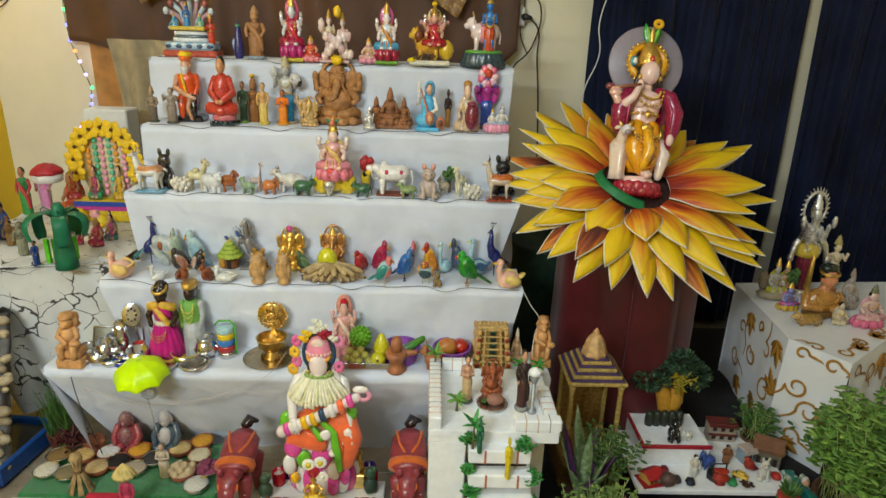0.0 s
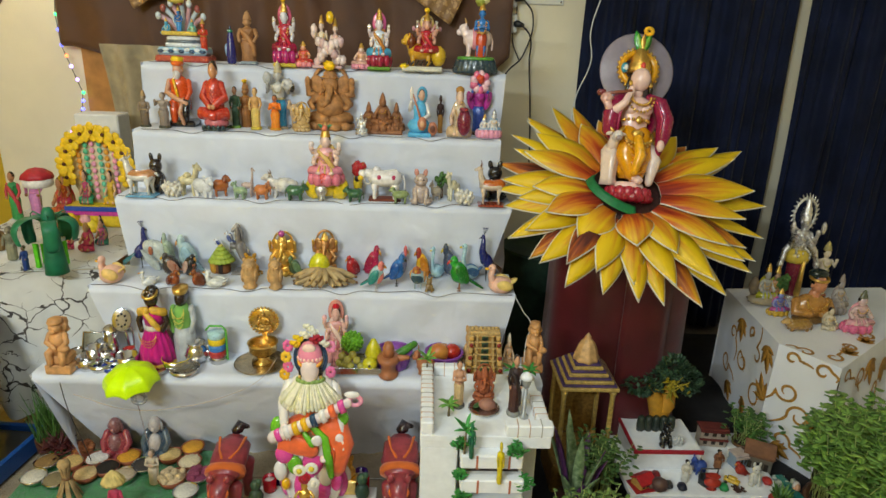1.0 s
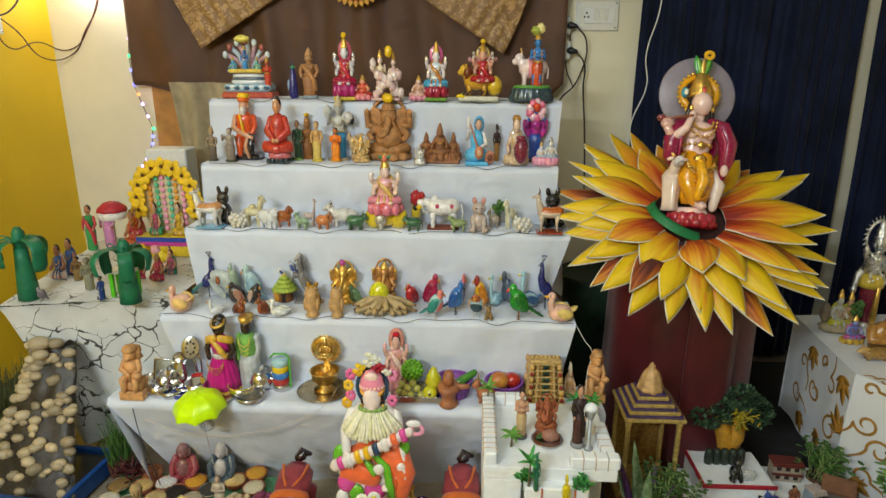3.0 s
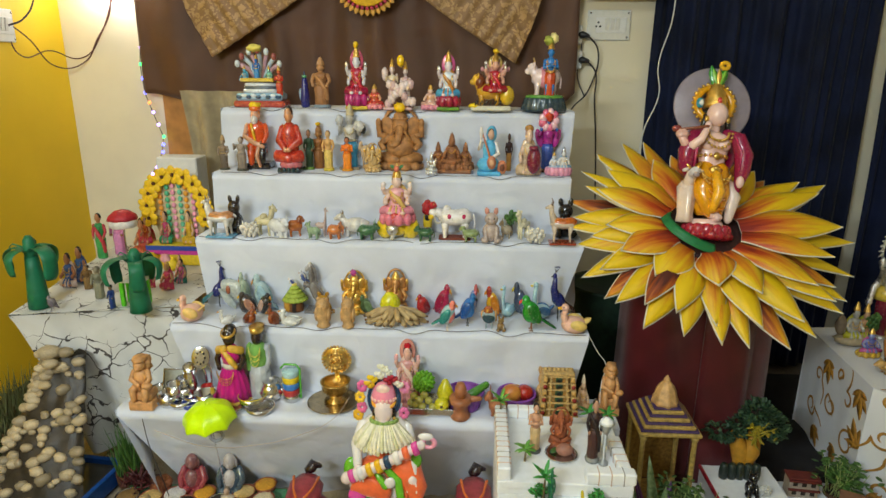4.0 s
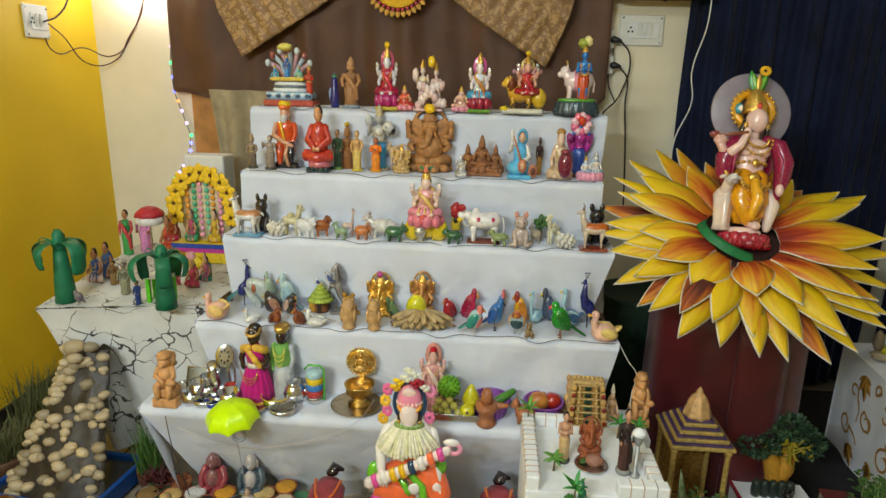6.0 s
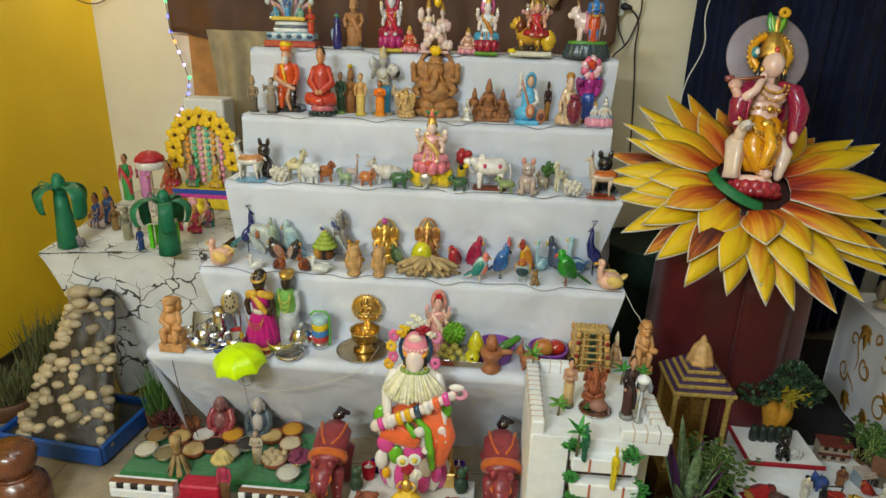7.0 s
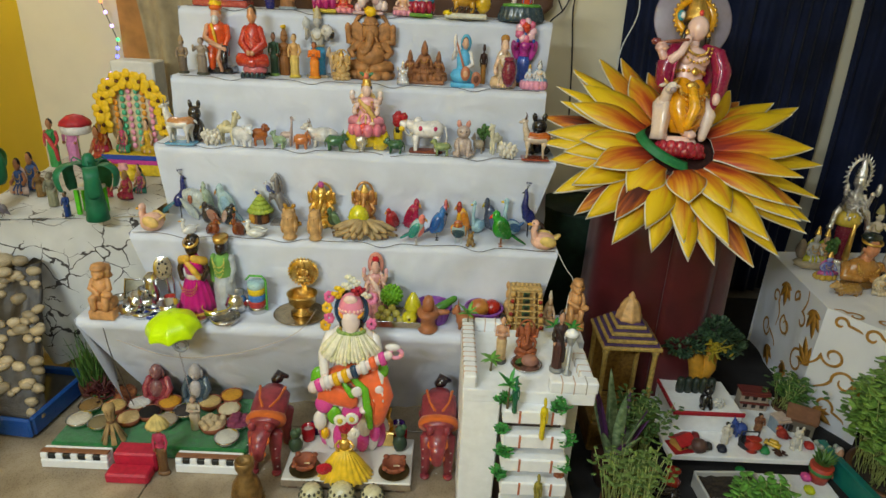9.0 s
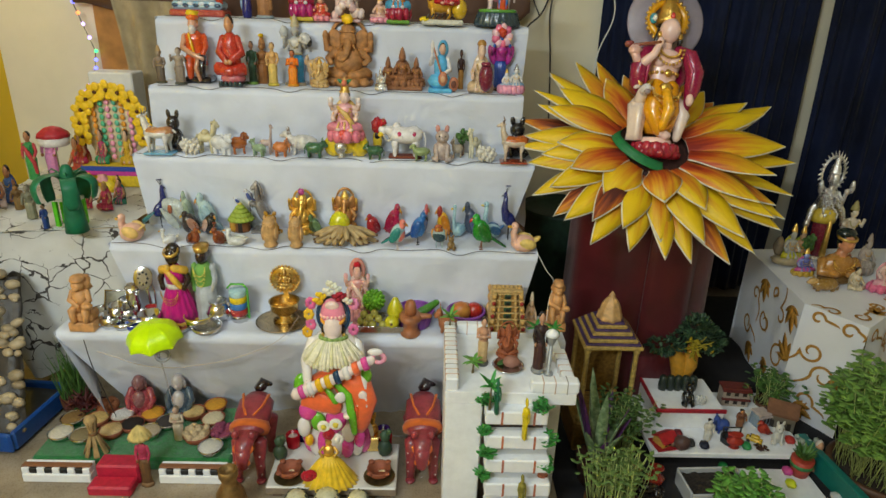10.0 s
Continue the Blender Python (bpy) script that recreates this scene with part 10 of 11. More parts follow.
gop = holder("temple_tower", "golden stepped temple tower model with green niches", "model tower", pose(1.295, -0.60, 0.42))
OCHRE = mat("ochre_paint", (0.42, 0.22, 0.05), 0.5, var=0.35, scale=120, bump=0.8, fine=300)
STRAW = mat("straw_paint", (0.55, 0.36, 0.13), 0.5, var=0.3, scale=120, bump=0.7, fine=300)
for k in range(7):
    w, y = 0.130 - 0.004 * k, 0.006 * k
    z = 0.011 + 0.0205 * k
    part("storey", Form().box((0, y, z), (w * 0.62, 0.05, 0.0205), OCHRE, bevel=0.002).box((0, y - 0.026, z + 0.008), (w * 0.66, 0.008, 0.004), STRAW, bevel=0.001), gop)
    part("niche", Form().box((0, y - 0.0275, z - 0.001), (0.03 - 0.0015 * k, 0.008, 0.017), matte("2c4a2c"), bevel=0.002).box((0, y - 0.032, z - 0.002), (0.013, 0.004, 0.010), matte("10180f"), bevel=0.001), gop, "dark green niche")
    for sx in (-1, 1):
        part("rail_block", Form().box((sx * w * 0.42, y - 0.004, z), (w * 0.15, 0.062, 0.019), STRAW, bevel=0.003).ball((sx * w * 0.42, y - 0.036, z), (0.0075, 0.006, 0.0075), matte("8a2018" if k % 2 else "c89a50"), seg=8, rings=6), gop)
        part("pillar", Form().lathe([(0.006, -0.009), (0.004, -0.006), (0.004, 0.006), (0.006, 0.009)], STRAW, (sx * w * 0.24, y - 0.029, z), seg=8), gop)
for k in range(7):
    part("finial", Form().ball((-0.042 + 0.014 * k, 0.035, 0.1555), (0.006, 0.006, 0.009), STRAW, seg=8, rings=6), gop)
part("ridge", Form().box((0, 0.035, 0.1485), (0.104, 0.05, 0.011), STRAW, bevel=0.003), gop)

# ---------------------------------------------------------------- vessels, lamp and fruit on the lowest step
def pot(name, label, x, y, r, h, shape, material=None, rim=None, m=None):
    ob = holder(name, label, name.split("_")[-1], m or pose(x, y, Z1), group="steel vessels")
    prof = {"plate": [(r * 0.7, 0), (r * 0.95, h * 0.5), (r, h), (r * 0.94, h * 0.9), (r * 0.7, h * 0.3), (0.001, h * 0.25)],
            "pot": [(r * 0.5, 0), (r * 0.85, h * 0.2), (r, h * 0.45), (r * 0.75, h * 0.8), (r * 0.6, h * 0.88), (r * 0.75, h), (r * 0.6, h * 0.96), (r * 0.5, h * 0.8)],
            "cup": [(r * 0.8, 0), (r * 0.84, 0.003), (r, h), (r * 0.94, h), (r * 0.78, h * 0.1), (0.001, h * 0.08)]}[shape]
    part("bowl", Form().lathe(prof, material or STEEL, seg=30), ob)
    part("rim", Form().ring((0, 0, h), r * (0.98 if shape != "pot" else 0.72), r * 0.035, rim or STEEL, seg=30, sides=6), ob)
    return ob


for i, (x, y, r, h, s) in enumerate(((-0.075, -0.585, 0.038, 0.012, "plate"), (-0.085, -0.545, 0.036, 0.02, "plate"), (-0.025, -0.60, 0.034, 0.03, "cup"), (-0.03, -0.55, 0.03, 0.04, "pot"), (0.012, -0.56, 0.028, 0.035, "cup"), (0.02, -0.61, 0.036, 0.02, "plate"), (0.06, -0.575, 0.04, 0.022, "plate"), (0.105, -0.60, 0.03, 0.036, "cup"),
                                     (0.195, -0.625, 0.045, 0.014, "plate"), (0.262, -0.59, 0.042, 0.03, "cup"), (0.30, -0.628, 0.042, 0.016, "plate"), (0.315, -0.548, 0.036, 0.055, "pot"), (0.345, -0.535, 0.02, 0.035, "cup"), (0.0, -0.535, 0.03, 0.05, "pot"), (0.02, -0.53, 0.024, 0.075, "pot"), (-0.01, -0.59, 0.02, 0.05, "cup"), (0.135, -0.63, 0.024, 0.02, "cup"))):
    pot("steel_plate" if s == "plate" else "steel_" + s, "small shiny steel toy kitchen " + ("plate" if s == "plate" else s), x, y, r * 1.15, h * 1.35, s, None, glaze("d8c020") if i == 9 else None)
pot("blue_cup", "small steel bowl with blue enamel inside", 0.055, -0.615, 0.03, 0.02, "cup", glaze("2a3f90"))
pot("red_pot", "small red enamel toy pot", 0.085, -0.545, 0.028, 0.045, "pot", glaze("a81c1c"))
fr = holder("square_steel_dish", "small square steel tray propped against the cloth", "tray", pose(-0.045, -0.518, Z1 + 0.045, 70, 0, 0))
part("panel", Form().box((0, 0, 0), (0.07, 0.08, 0.004), matte("a8a898")), fr)
part("border", Form().limb([(-0.035, -0.04, 0.003), (0.035, -0.04, 0.003), (0.035, 0.04, 0.003), (-0.035, 0.04, 0.003), (-0.035, -0.04, 0.003)], 0.004, STEEL, seg=6), fr)
pot("steel_plate", "round steel plate leaning on the vessels", 0, 0, 0.026, 0.008, "plate", m=pose(0.022, -0.525, Z1 + 0.095, 65, 0, 0))
tif = holder("lunch_carrier", "toy lunch carrier with coloured stacked tins", "lunch carrier", pose(0.384, -0.545, Z1))
for k, c in enumerate(("b8b8b8", "b03030", "3a7ac0", "e0c020", "a8ccd0")):
    part("tin", Form().lathe([(0.027, 0.001 + 0.023 * k), (0.029, 0.005 + 0.023 * k), (0.029, 0.021 + 0.023 * k), (0.027, 0.0235 + 0.023 * k)], glaze(c) if k else STEEL, seg=26), tif)
part("clip", Form().limb([(0.033, 0, 0.01), (0.033, 0, 0.12), (0.02, 0, 0.135), (-0.02, 0, 0.135), (-0.033, 0, 0.12)], 0.004, glaze("58b040"), seg=6), tif, "green plastic carrying clip")

bp = thing("brass_plate", Form().lathe([(0.055, 0), (0.08, 0.006), (0.088, 0.014), (0.083, 0.013), (0.05, 0.005), (0.001, 0.005)], mat("dull_brass", (0.42, 0.33, 0.20), 0.25, metal=1.0, var=0.15), seg=48), "wide dull brass plate under the lamp", "plate", pose(0.534, -0.565, Z1))
bl = holder("brass_lamp", "polished brass oil lamp with a round figured back plate", "oil lamp", pose(0.540, -0.548, Z1 + 0.005))
part("foot", Form().lathe([(0.035, 0), (0.04, 0.006), (0.02, 0.015), (0.03, 0.03)], BRASS, seg=32), bl)
part("oil_bowl", Form().lathe([(0.03, 0.028), (0.046, 0.045), (0.049, 0.07), (0.052, 0.075), (0.047, 0.073), (0.04, 0.05), (0.001, 0.042)], BRASS, seg=36), bl)
bd = Form().lathe([(0.001, 0), (0.043, 0), (0.048, 0.004), (0.043, 0.008), (0.001, 0.007)], BRASS, (0, 0.035, 0.14), (90, 0, 0), seg=36)
for k in range(26):
    a = 2 * math.pi * k / 26
    bd.ball((0.049 * math.cos(a), 0.031, 0.14 + 0.049 * math.sin(a)), 0.005, BRASS, seg=7, rings=5)
joined(bd, seated(BRASS, BRASS, BRASS, BRASS, BRASS, None, 4, hair=BRASS), (0, 0.026, 0.108), 0.078)
part("back_plate", bd, bl, "round beaded back plate with a raised seated figure")
part("neck", Form().limb([(0, 0.04, 0.06), (0, 0.036, 0.1)], [0.01, 0.007], BRASS), bl)

ft = holder("fruit_tray", "perforated steel tray heaped with toy fruit", "fruit tray", pose(0.865, -0.57, Z1))
part("tray", Form().box((0, 0, 0.008), (0.185, 0.11, 0.012), STEEL, bevel=0.004).box((0, -0.055, 0.016), (0.19, 0.006, 0.026), STEEL).box((0, 0.055, 0.016), (0.19, 0.006, 0.026), STEEL), ft)
cb = Form()
rnd = random.Random(8)
for k in range(70):
    z = 1 - 2 * (k + 0.5) / 70
    a = k * 2.39996
    q = math.sqrt(1 - z * z)
    cb.ball((0.034 * q * math.cos(a), 0.034 * q * math.sin(a), 0.034 * z), 0.0068, mat("custard_apple", (0.16, 0.42, 0.02), 0.45, var=0.2), seg=6, rings=5)
part("custard_apple", cb.ball((0, 0, 0), 0.033, mat("custard_apple", (0.16, 0.42, 0.02))), ft, "knobbly bright green custard apple", pose(-0.02, 0.02, 0.088))
YFR = glaze("c8c020")
part("pear", Form().lathe([(0.001, 0), (0.024, 0.008), (0.03, 0.025), (0.024, 0.045), (0.013, 0.065), (0.008, 0.075), (0.001, 0.078)], YFR, seg=20), ft, "yellow pear", pose(0.055, -0.01, 0.04))
part("guava", Form().ball((0, 0, 0), (0.026, 0.026, 0.024), YFR).ball((0, -0.024, 0.004), 0.005, matte("5a4a20")), ft, "yellow guava", pose(0.045, -0.035, 0.036))
for i, (x, y, z) in enumerate(((-0.04, -0.03, 0.03), (-0.02, -0.04, 0.028), (-0.03, -0.035, 0.05), (-0.06, -0.02, 0.03), (0.0, -0.03, 0.045), (-0.05, -0.02, 0.055), (0.015, -0.04, 0.028), (-0.015, -0.02, 0.06))):
    part("grape", Form().ball((0, 0, 0), 0.014, glaze("a8a048")), ft, m=pose(x, y, z))


def basket(x, y, fruit):
    ob = holder("fruit_basket", "purple plastic basket of toy fruit and vegetables", "basket", pose(x, y, Z1), group="purple baskets")
    m = mat("purple_plastic", (0.24, 0.06, 0.36), 0.35, var=0.12)
    wall = part("wall", Form().lathe([(0.045, 0), (0.05, 0.006), (0.058, 0.04), (0.064, 0.06), (0.060, 0.06), (0.05, 0.02), (0.001, 0.008)], m, seg=40), ob)
    part("rim", Form().ring((0, 0, 0.06), 0.063, 0.0045, m, seg=40, sides=8), ob)
    for k in range(20):
        a = 2 * math.pi * k / 20
        part("rib", Form().limb([(0.053 * math.cos(a), 0.053 * math.sin(a), 0.01), (0.062 * math.cos(a), 0.062 * math.sin(a), 0.056)], 0.0016, m, seg=5), wall)
    for nm, g, lab, mm in fruit:
        part(nm, g, ob, lab, mm)


basket(0.985, -0.555, [("cucumber", Form().limb([(-0.06, 0, 0), (0, 0, 0.006), (0.055, 0, 0.012)], [0.013, 0.016, 0.012], glaze("4a8a2c")), "green toy cucumber", pose(0.03, -0.01, 0.055, 0, -18, 25)),
                       ("aubergine", Form().limb([(-0.04, 0, 0), (0.03, 0, 0)], [0.018, 0.014], glaze("c8b0b8")), "pale toy aubergine", pose(-0.015, 0.01, 0.035, 0, 0, 40))])
basket(1.160, -0.555, [("mango", Form().ball((0, 0, 0), (0.036, 0.03, 0.034), mat("mango_skin", (0.60, 0.10, 0.05), 0.35, var=0.4, second=(0.65, 0.3, 0.05), scale=18)), "red and yellow toy mango", pose(-0.018, -0.01, 0.062)),
                       ("apple", Form().ball((0, 0, 0), (0.03, 0.03, 0.027), glaze("b02818")), "red toy apple", pose(0.028, 0.005, 0.06)),
                       ("pear", Form().ball((0, 0, 0), (0.022, 0.02, 0.02), glaze("c08030")), "orange toy fruit", pose(0.0, 0.03, 0.055))])
for x, y in ((1.235, -0.60), (1.18, -0.615)):
    f = Form()
    for k in range(16):
        f.ball((0.02 * math.cos(k * 2.4), 0.016 * math.sin(k * 2.4), 0.008 + 0.0012 * k), 0.009, matte("e0b81c"), seg=7, rings=5)
    thing("marigold", f, "yellow marigold flower lying on the step", "flower", pose(x, y, Z1), "marigolds")

# thin light strings along the steps
rnd = random.Random(9)
for z, y, x0, x1 in ((Z4, Y4, 0.05, 1.33), (Z3, Y3, 0.0, 1.37), (Z2, Y2, -0.04, 1.39), (Z5, Y5, 0.03, 1.3)):
    pts = [(x0 + (x1 - x0) * k / 22, y - 0.006 + rnd.uniform(-0.002, 0.016), z + 0.003 - (0.012 if k % 5 == 3 else 0)) for k in range(23)]
    cable("light_string", pts, 0.0011, WIRE, "thin dark string of unlit fairy lights")
cable("light_string", [(1.40, Y2 - 0.01, Z2), (1.43, -0.52, 0.62), (1.455, -0.53, 0.585), (1.44, -0.56, 0.53), (1.43, -0.60, 0.47)], 0.0012, PLASTIC, "thin pale string of fairy lights")
cable("light_string", [(-0.05, -0.672, 0.36), (0.12, -0.678, 0.31), (0.3, -0.68, 0.325), (0.45, -0.68, 0.37), (0.56, -0.67, 0.43), (0.60, -0.60, 0.47)], 0.0010, matte("b8a898"), "thin pale string of fairy lights")
cable("light_string", [(-0.09, -0.668, 0.40), (-0.085, -0.66, 0.30), (-0.06, -0.65, 0.16), (-0.04, -0.645, 0.05)], 0.0016, WIRE, "thin dark wire down the cloth front")

# heap of clay bananas under the lemon
heap = holder("banana_heap", "heap of tan clay bananas spread like a fan", "fruit", pose(0.738, -0.435, Z2))
TAN = mat("tan_clay", (0.45, 0.30, 0.13), 0.5, var=0.3, second=(0.56, 0.4, 0.18), bump=0.3)
rnd = random.Random(5)
for k in range(17):
    a = radians(-178 + 176 * k / 16 + rnd.uniform(-6, 6))
    r, z = 0.092 + rnd.uniform(-0.012, 0.012), 0.016 + 0.022 * (k % 2)
    b = Form().limb([(0.02 * math.cos(a), 0.012 * math.sin(a), z + 0.022), (r * 0.6 * math.cos(a), r * 0.36 * math.sin(a), z + 0.013), (r * math.cos(a), r * 0.6 * math.sin(a), z - 0.002)], [0.008, 0.0125, 0.008], TAN, seg=8)
    b.ball((r * 1.09 * math.cos(a), r * 0.65 * math.sin(a), z - 0.003), 0.005, matte("6a4a26"), seg=6, rings=4)
    part("banana", b, heap)

# ---------------------------------------------------------------- toy village and plants on the floor
# added black sheet darkens the floor here in place of real shade
thing("dark_floor_cloth", Form().sheet(lambda u, v: (1.455 + 1.5 * u, -1.12 + 1.72 * v, 0.004 + 0.004 * abs(noise.noise((u * 12, v * 9, 5)))), 50, 36, mat("floor_shade_black", (0.014, 0.012, 0.012), 0.9, var=0.5, scale=9, bump=0.5, fine=500), thick=(0, 0, -0.002)), "rumpled black sheet standing in for shade on the floor", "cloth")
tem = holder("temple_model", "golden pavilion model with stepped striped roof and spire", "model temple", pose(1.645, -0.585, 0.0))
TGOLD = mat("old_gold", (0.30, 0.17, 0.04), 0.45, metal=0.3, var=0.35, scale=80, bump=0.5)
TSTRAW = mat("straw_gold", (0.40, 0.27, 0.07), 0.45, var=0.3, scale=80, bump=0.5)
VIOLET = mat("violet_paint", (0.06, 0.03, 0.10), 0.5, var=0.3)
part("plinth", Form().box((0, 0, 0.06), (0.2, 0.2, 0.12), TGOLD, bevel=0.006), tem)
for sx in (-1, 1):
    for sy in (-1, 1):
        part("pillar", Form().lathe([(0.012, 0.12), (0.012, 0.135), (0.0085, 0.14), (0.0085, 0.385), (0.012, 0.395), (0.012, 0.408)], TSTRAW, (sx * 0.082, sy * 0.082, 0), seg=12), tem)
for k in range(4):
    w = 0.198 - 0.032 * k
    part("roof_tier", Form().box((0, 0, 0.4145 + 0.018 * k), (w, w, 0.013), TSTRAW, bevel=0.003).box((0, 0, 0.424 + 0.018 * k), (w - 0.014, w - 0.014, 0.007), VIOLET, bevel=0.002), tem)
sp = Form().lathe([(0.042, 0.480), (0.042, 0.492), (0.037, 0.502), (0.033, 0.522), (0.024, 0.541), (0.015, 0.553), (0.009, 0.558), (0.011, 0.564), (0.002, 0.578)], PALEWOOD, seg=32, frill=8, depth=0.07)
part("spire", sp, tem, "carved light brown spire")
part("back_screen", Form().box((0, 0.09, 0.26), (0.15, 0.004, 0.26), TGOLD), tem)


def slab_board(name, label, x0, x1, y0, y1, z0, z1, top, band=None):
    ob = holder(name, label, "board", pose((x0 + x1) / 2, (y0 + y1) / 2, 0))
    part("slab", Form().box((0, 0, (z0 + z1) / 2), (x1 - x0, y1 - y0, z1 - z0), top, bevel=0.003), ob)
    if band:
        for nm, c, s in (("band", (0, -(y1 - y0) / 2, z1 - 0.006), (x1 - x0 + 0.012, 0.008, 0.016)), ("band", (-(x1 - x0) / 2, 0, z1 - 0.006), (0.008, y1 - y0 + 0.004, 0.016))):
            part(nm, Form().box(c, s, band, bevel=0.002), ob, "red edge band")
    return ob


slab_board("village_board", "thin white foam board under the toy village", 1.80, 2.34, -0.765, -0.40, 0.045, 0.065, FOAM)
slab_board("village_board", "thin white foam sheet on the floor before the toy village", 2.085, 2.325, -1.0, -0.775, 0.006, 0.016, FOAM)
thing("board_block", Form().box((2.07, -0.57, 0.024), (0.46, 0.26, 0.042), matte("4a4440"), bevel=0.004), "dark low block under the foam board", "block")
slab_board("temple_platform", "white foam platform with a red edge", 1.85, 2.09, -0.63, -0.43, 0.065, 0.145, FOAM, matte("a81c2c"))
for k in range(5):
    thing("dark_pillar", Form().lathe([(0.014, 0), (0.016, 0.02), (0.014, 0.05), (0.009, 0.058)], mat("dark_glaze", (0.02, 0.03, 0.02), 0.4, var=0.3), seg=14), "short dark green clay pillar on the platform", "pillar", pose(1.905 + 0.028 * k, -0.505, 0.145), "clay pillars")

tree = holder("toy_tree", "model tree with dense dark green crown", "toy tree", pose(1.985, -0.46, 0.145))
part("trunk", Form().limb([(0, 0, 0), (-0.004, 0, 0.05), (-0.03, -0.01, 0.12), (-0.045, -0.01, 0.155)], [0.03, 0.032, 0.028, 0.018], matte("c08a28"), seg=14).limb([(0, 0, 0.03), (0.02, -0.01, 0.09), (0.025, -0.01, 0.165)], [0.03, 0.030, 0.020], matte("c08a28"), seg=14), tree, "thick forked yellow trunk")
rnd = random.Random(17)
lf = Form()
DK = mat("dark_tree_leaf", (0.016, 0.05, 0.020), 0.45, var=0.5, second=(0.05, 0.11, 0.05), scale=40)
DKP = mat("pale_tree_leaf", (0.07, 0.13, 0.06), 0.45, var=0.4, scale=40)
for cx, cz, rx, rz, count in ((-0.085, 0.165, 0.062, 0.026, 260), (0.03, 0.235, 0.055, 0.048, 420), (0.085, 0.185, 0.05, 0.045, 300), (-0.01, 0.185, 0.06, 0.03, 220)):
    for k in range(count):
        d = Vector((rnd.gauss(0, 1), rnd.gauss(0, 1), rnd.gauss(0, 1))).normalized()
        c = Vector((cx + rx * d.x * rnd.uniform(0.55, 1), 0.045 * d.y, cz + rz * d.z * rnd.uniform(0.55, 1)))
        e = (d + Vector((rnd.gauss(0, 0.5), rnd.gauss(0, 0.5), rnd.gauss(0, 0.5)))).normalized()
        lf.blade(c, c + e * rnd.uniform(0.014, 0.024), 0.014, DKP if k % 5 == 0 else DK, thick=0.0008, n=3)
tagged(part("crown", lf, tree), kind="stuff")
yl = Form()
for k in range(40):
    c = Vector((0.005 + rnd.gauss(0, 0.018), -0.055, 0.185 + rnd.gauss(0, 0.02)))
    yl.blade(c, c + Vector((rnd.gauss(0, 0.02), -0.01, rnd.gauss(0, 0.02))), 0.012, matte("9a8a20"), n=3)
tagged(part("yellow_leaves", yl, tree, "cluster of yellow leaves"), kind="stuff")


def toy_house(name, label, x, y, z, w, d, h, wall, roof, rz=0.0, gable=True, floors=1):
    ob = holder(name, label, "toy house", pose(x, y, z, 0, 0, rz))
    wall_part = part("wall", Form().box((0, 0, h / 2), (w, d, h), wall, bevel=0.002), ob)
    for f in range(floors):
        for k in range(3):
            part("window", Form().box((-w * 0.3 + w * 0.3 * k, -d / 2, h * (f + 0.55) / floors), (w * 0.15, 0.004, h * 0.4 / floors), matte("2a2018")), wall_part)
        part("ledge", Form().box((0, -d / 2 - 0.003, h * (f + 0.95) / floors), (w * 1.05, 0.01, 0.006), roof), wall_part)
    if gable:
        for s in (-1, 1):
            part("roof_panel", Form().box((0, s * d * 0.27, h + d * 0.16), (w * 1.15, d * 0.72, 0.006), roof, (s * -32, 0, 0), 0.001), ob)
        part("gable", Form().lathe([(d * 0.48, 0), (0.002, d * 0.3)], wall, (0, 0, h), seg=4), ob)
    else:
        part("roof", Form().box((0, 0, h + 0.004), (w * 1.08, d * 1.08, 0.008), roof, bevel=0.002), ob)
    return ob


toy_house("toy_house", "small toy house with red roof on a red base", 1.855, -0.715, 0.065, 0.06, 0.05, 0.028, matte("c89a4a"), matte("b01c24"), 25)
thing("red_card", Form().box((1.855, -0.72, 0.0675), (0.085, 0.07, 0.005), matte("a01c24"), (0, 0, 12)), "thin red card under the toy house", "card")
toy_house("toy_shop", "two-storey toy shop with red trim", 2.20, -0.47, 0.065, 0.10, 0.05, 0.07, matte("a89a8a"), matte("6a2a24"), -6, False, 2)
toy_house("toy_hut", "toy hut with a sloping brown roof", 2.325, -0.585, 0.0, 0.09, 0.085, 0.125, matte("6a6458"), mat("brown_card", (0.18, 0.08, 0.04), 0.8, var=0.2), -28)
toy_house("toy_stall", "tiny toy stall with blue and white sides", 2.24, -0.60, 0.065, 0.05, 0.045, 0.05, matte("8a9aa8"), matte("b8a8a0"), 15, False)
car = holder("toy_car", "tiny bright yellow toy car", "toy car", pose(2.175, -0.70, 0.065, 0, 0, -40))
part("body", Form().box((0, 0, 0.012), (0.052, 0.024, 0.012), glaze("d8b010"), bevel=0.003), car)
cabin = part("cabin", Form().box((0.002, 0, 0.022), (0.028, 0.02, 0.011), glaze("d8b010"), bevel=0.003), car)
part("windscreen", Form().box((-0.013, 0, 0.022), (0.003, 0.017, 0.007), BLACK), cabin)
for sx in (-1, 1):
    for sy in (-1, 1):
        part("wheel", Form().lathe([(0.006, -0.0025), (0.006, 0.0025)], BLACK, (sx * 0.016, sy * 0.012, 0.006), (90, 0, 0), seg=14), car)
well = holder("toy_well", "small black wire toy well with a red pot", "toy well", pose(2.09, -0.70, 0.065))
part("wall", Form().lathe([(0.03, 0), (0.032, 0.02), (0.026, 0.022), (0.024, 0.004)], matte("2a2a2c"), seg=20), well)
part("frame", Form().limb([(-0.03, 0, 0), (-0.03, 0, 0.06), (0.03, 0, 0.06), (0.03, 0, 0)], 0.003, BLACK, seg=6), well)
part("bucket", Form().lathe([(0.008, 0), (0.011, 0.016)], matte("b03020"), (0, 0, 0.02), seg=12), well)
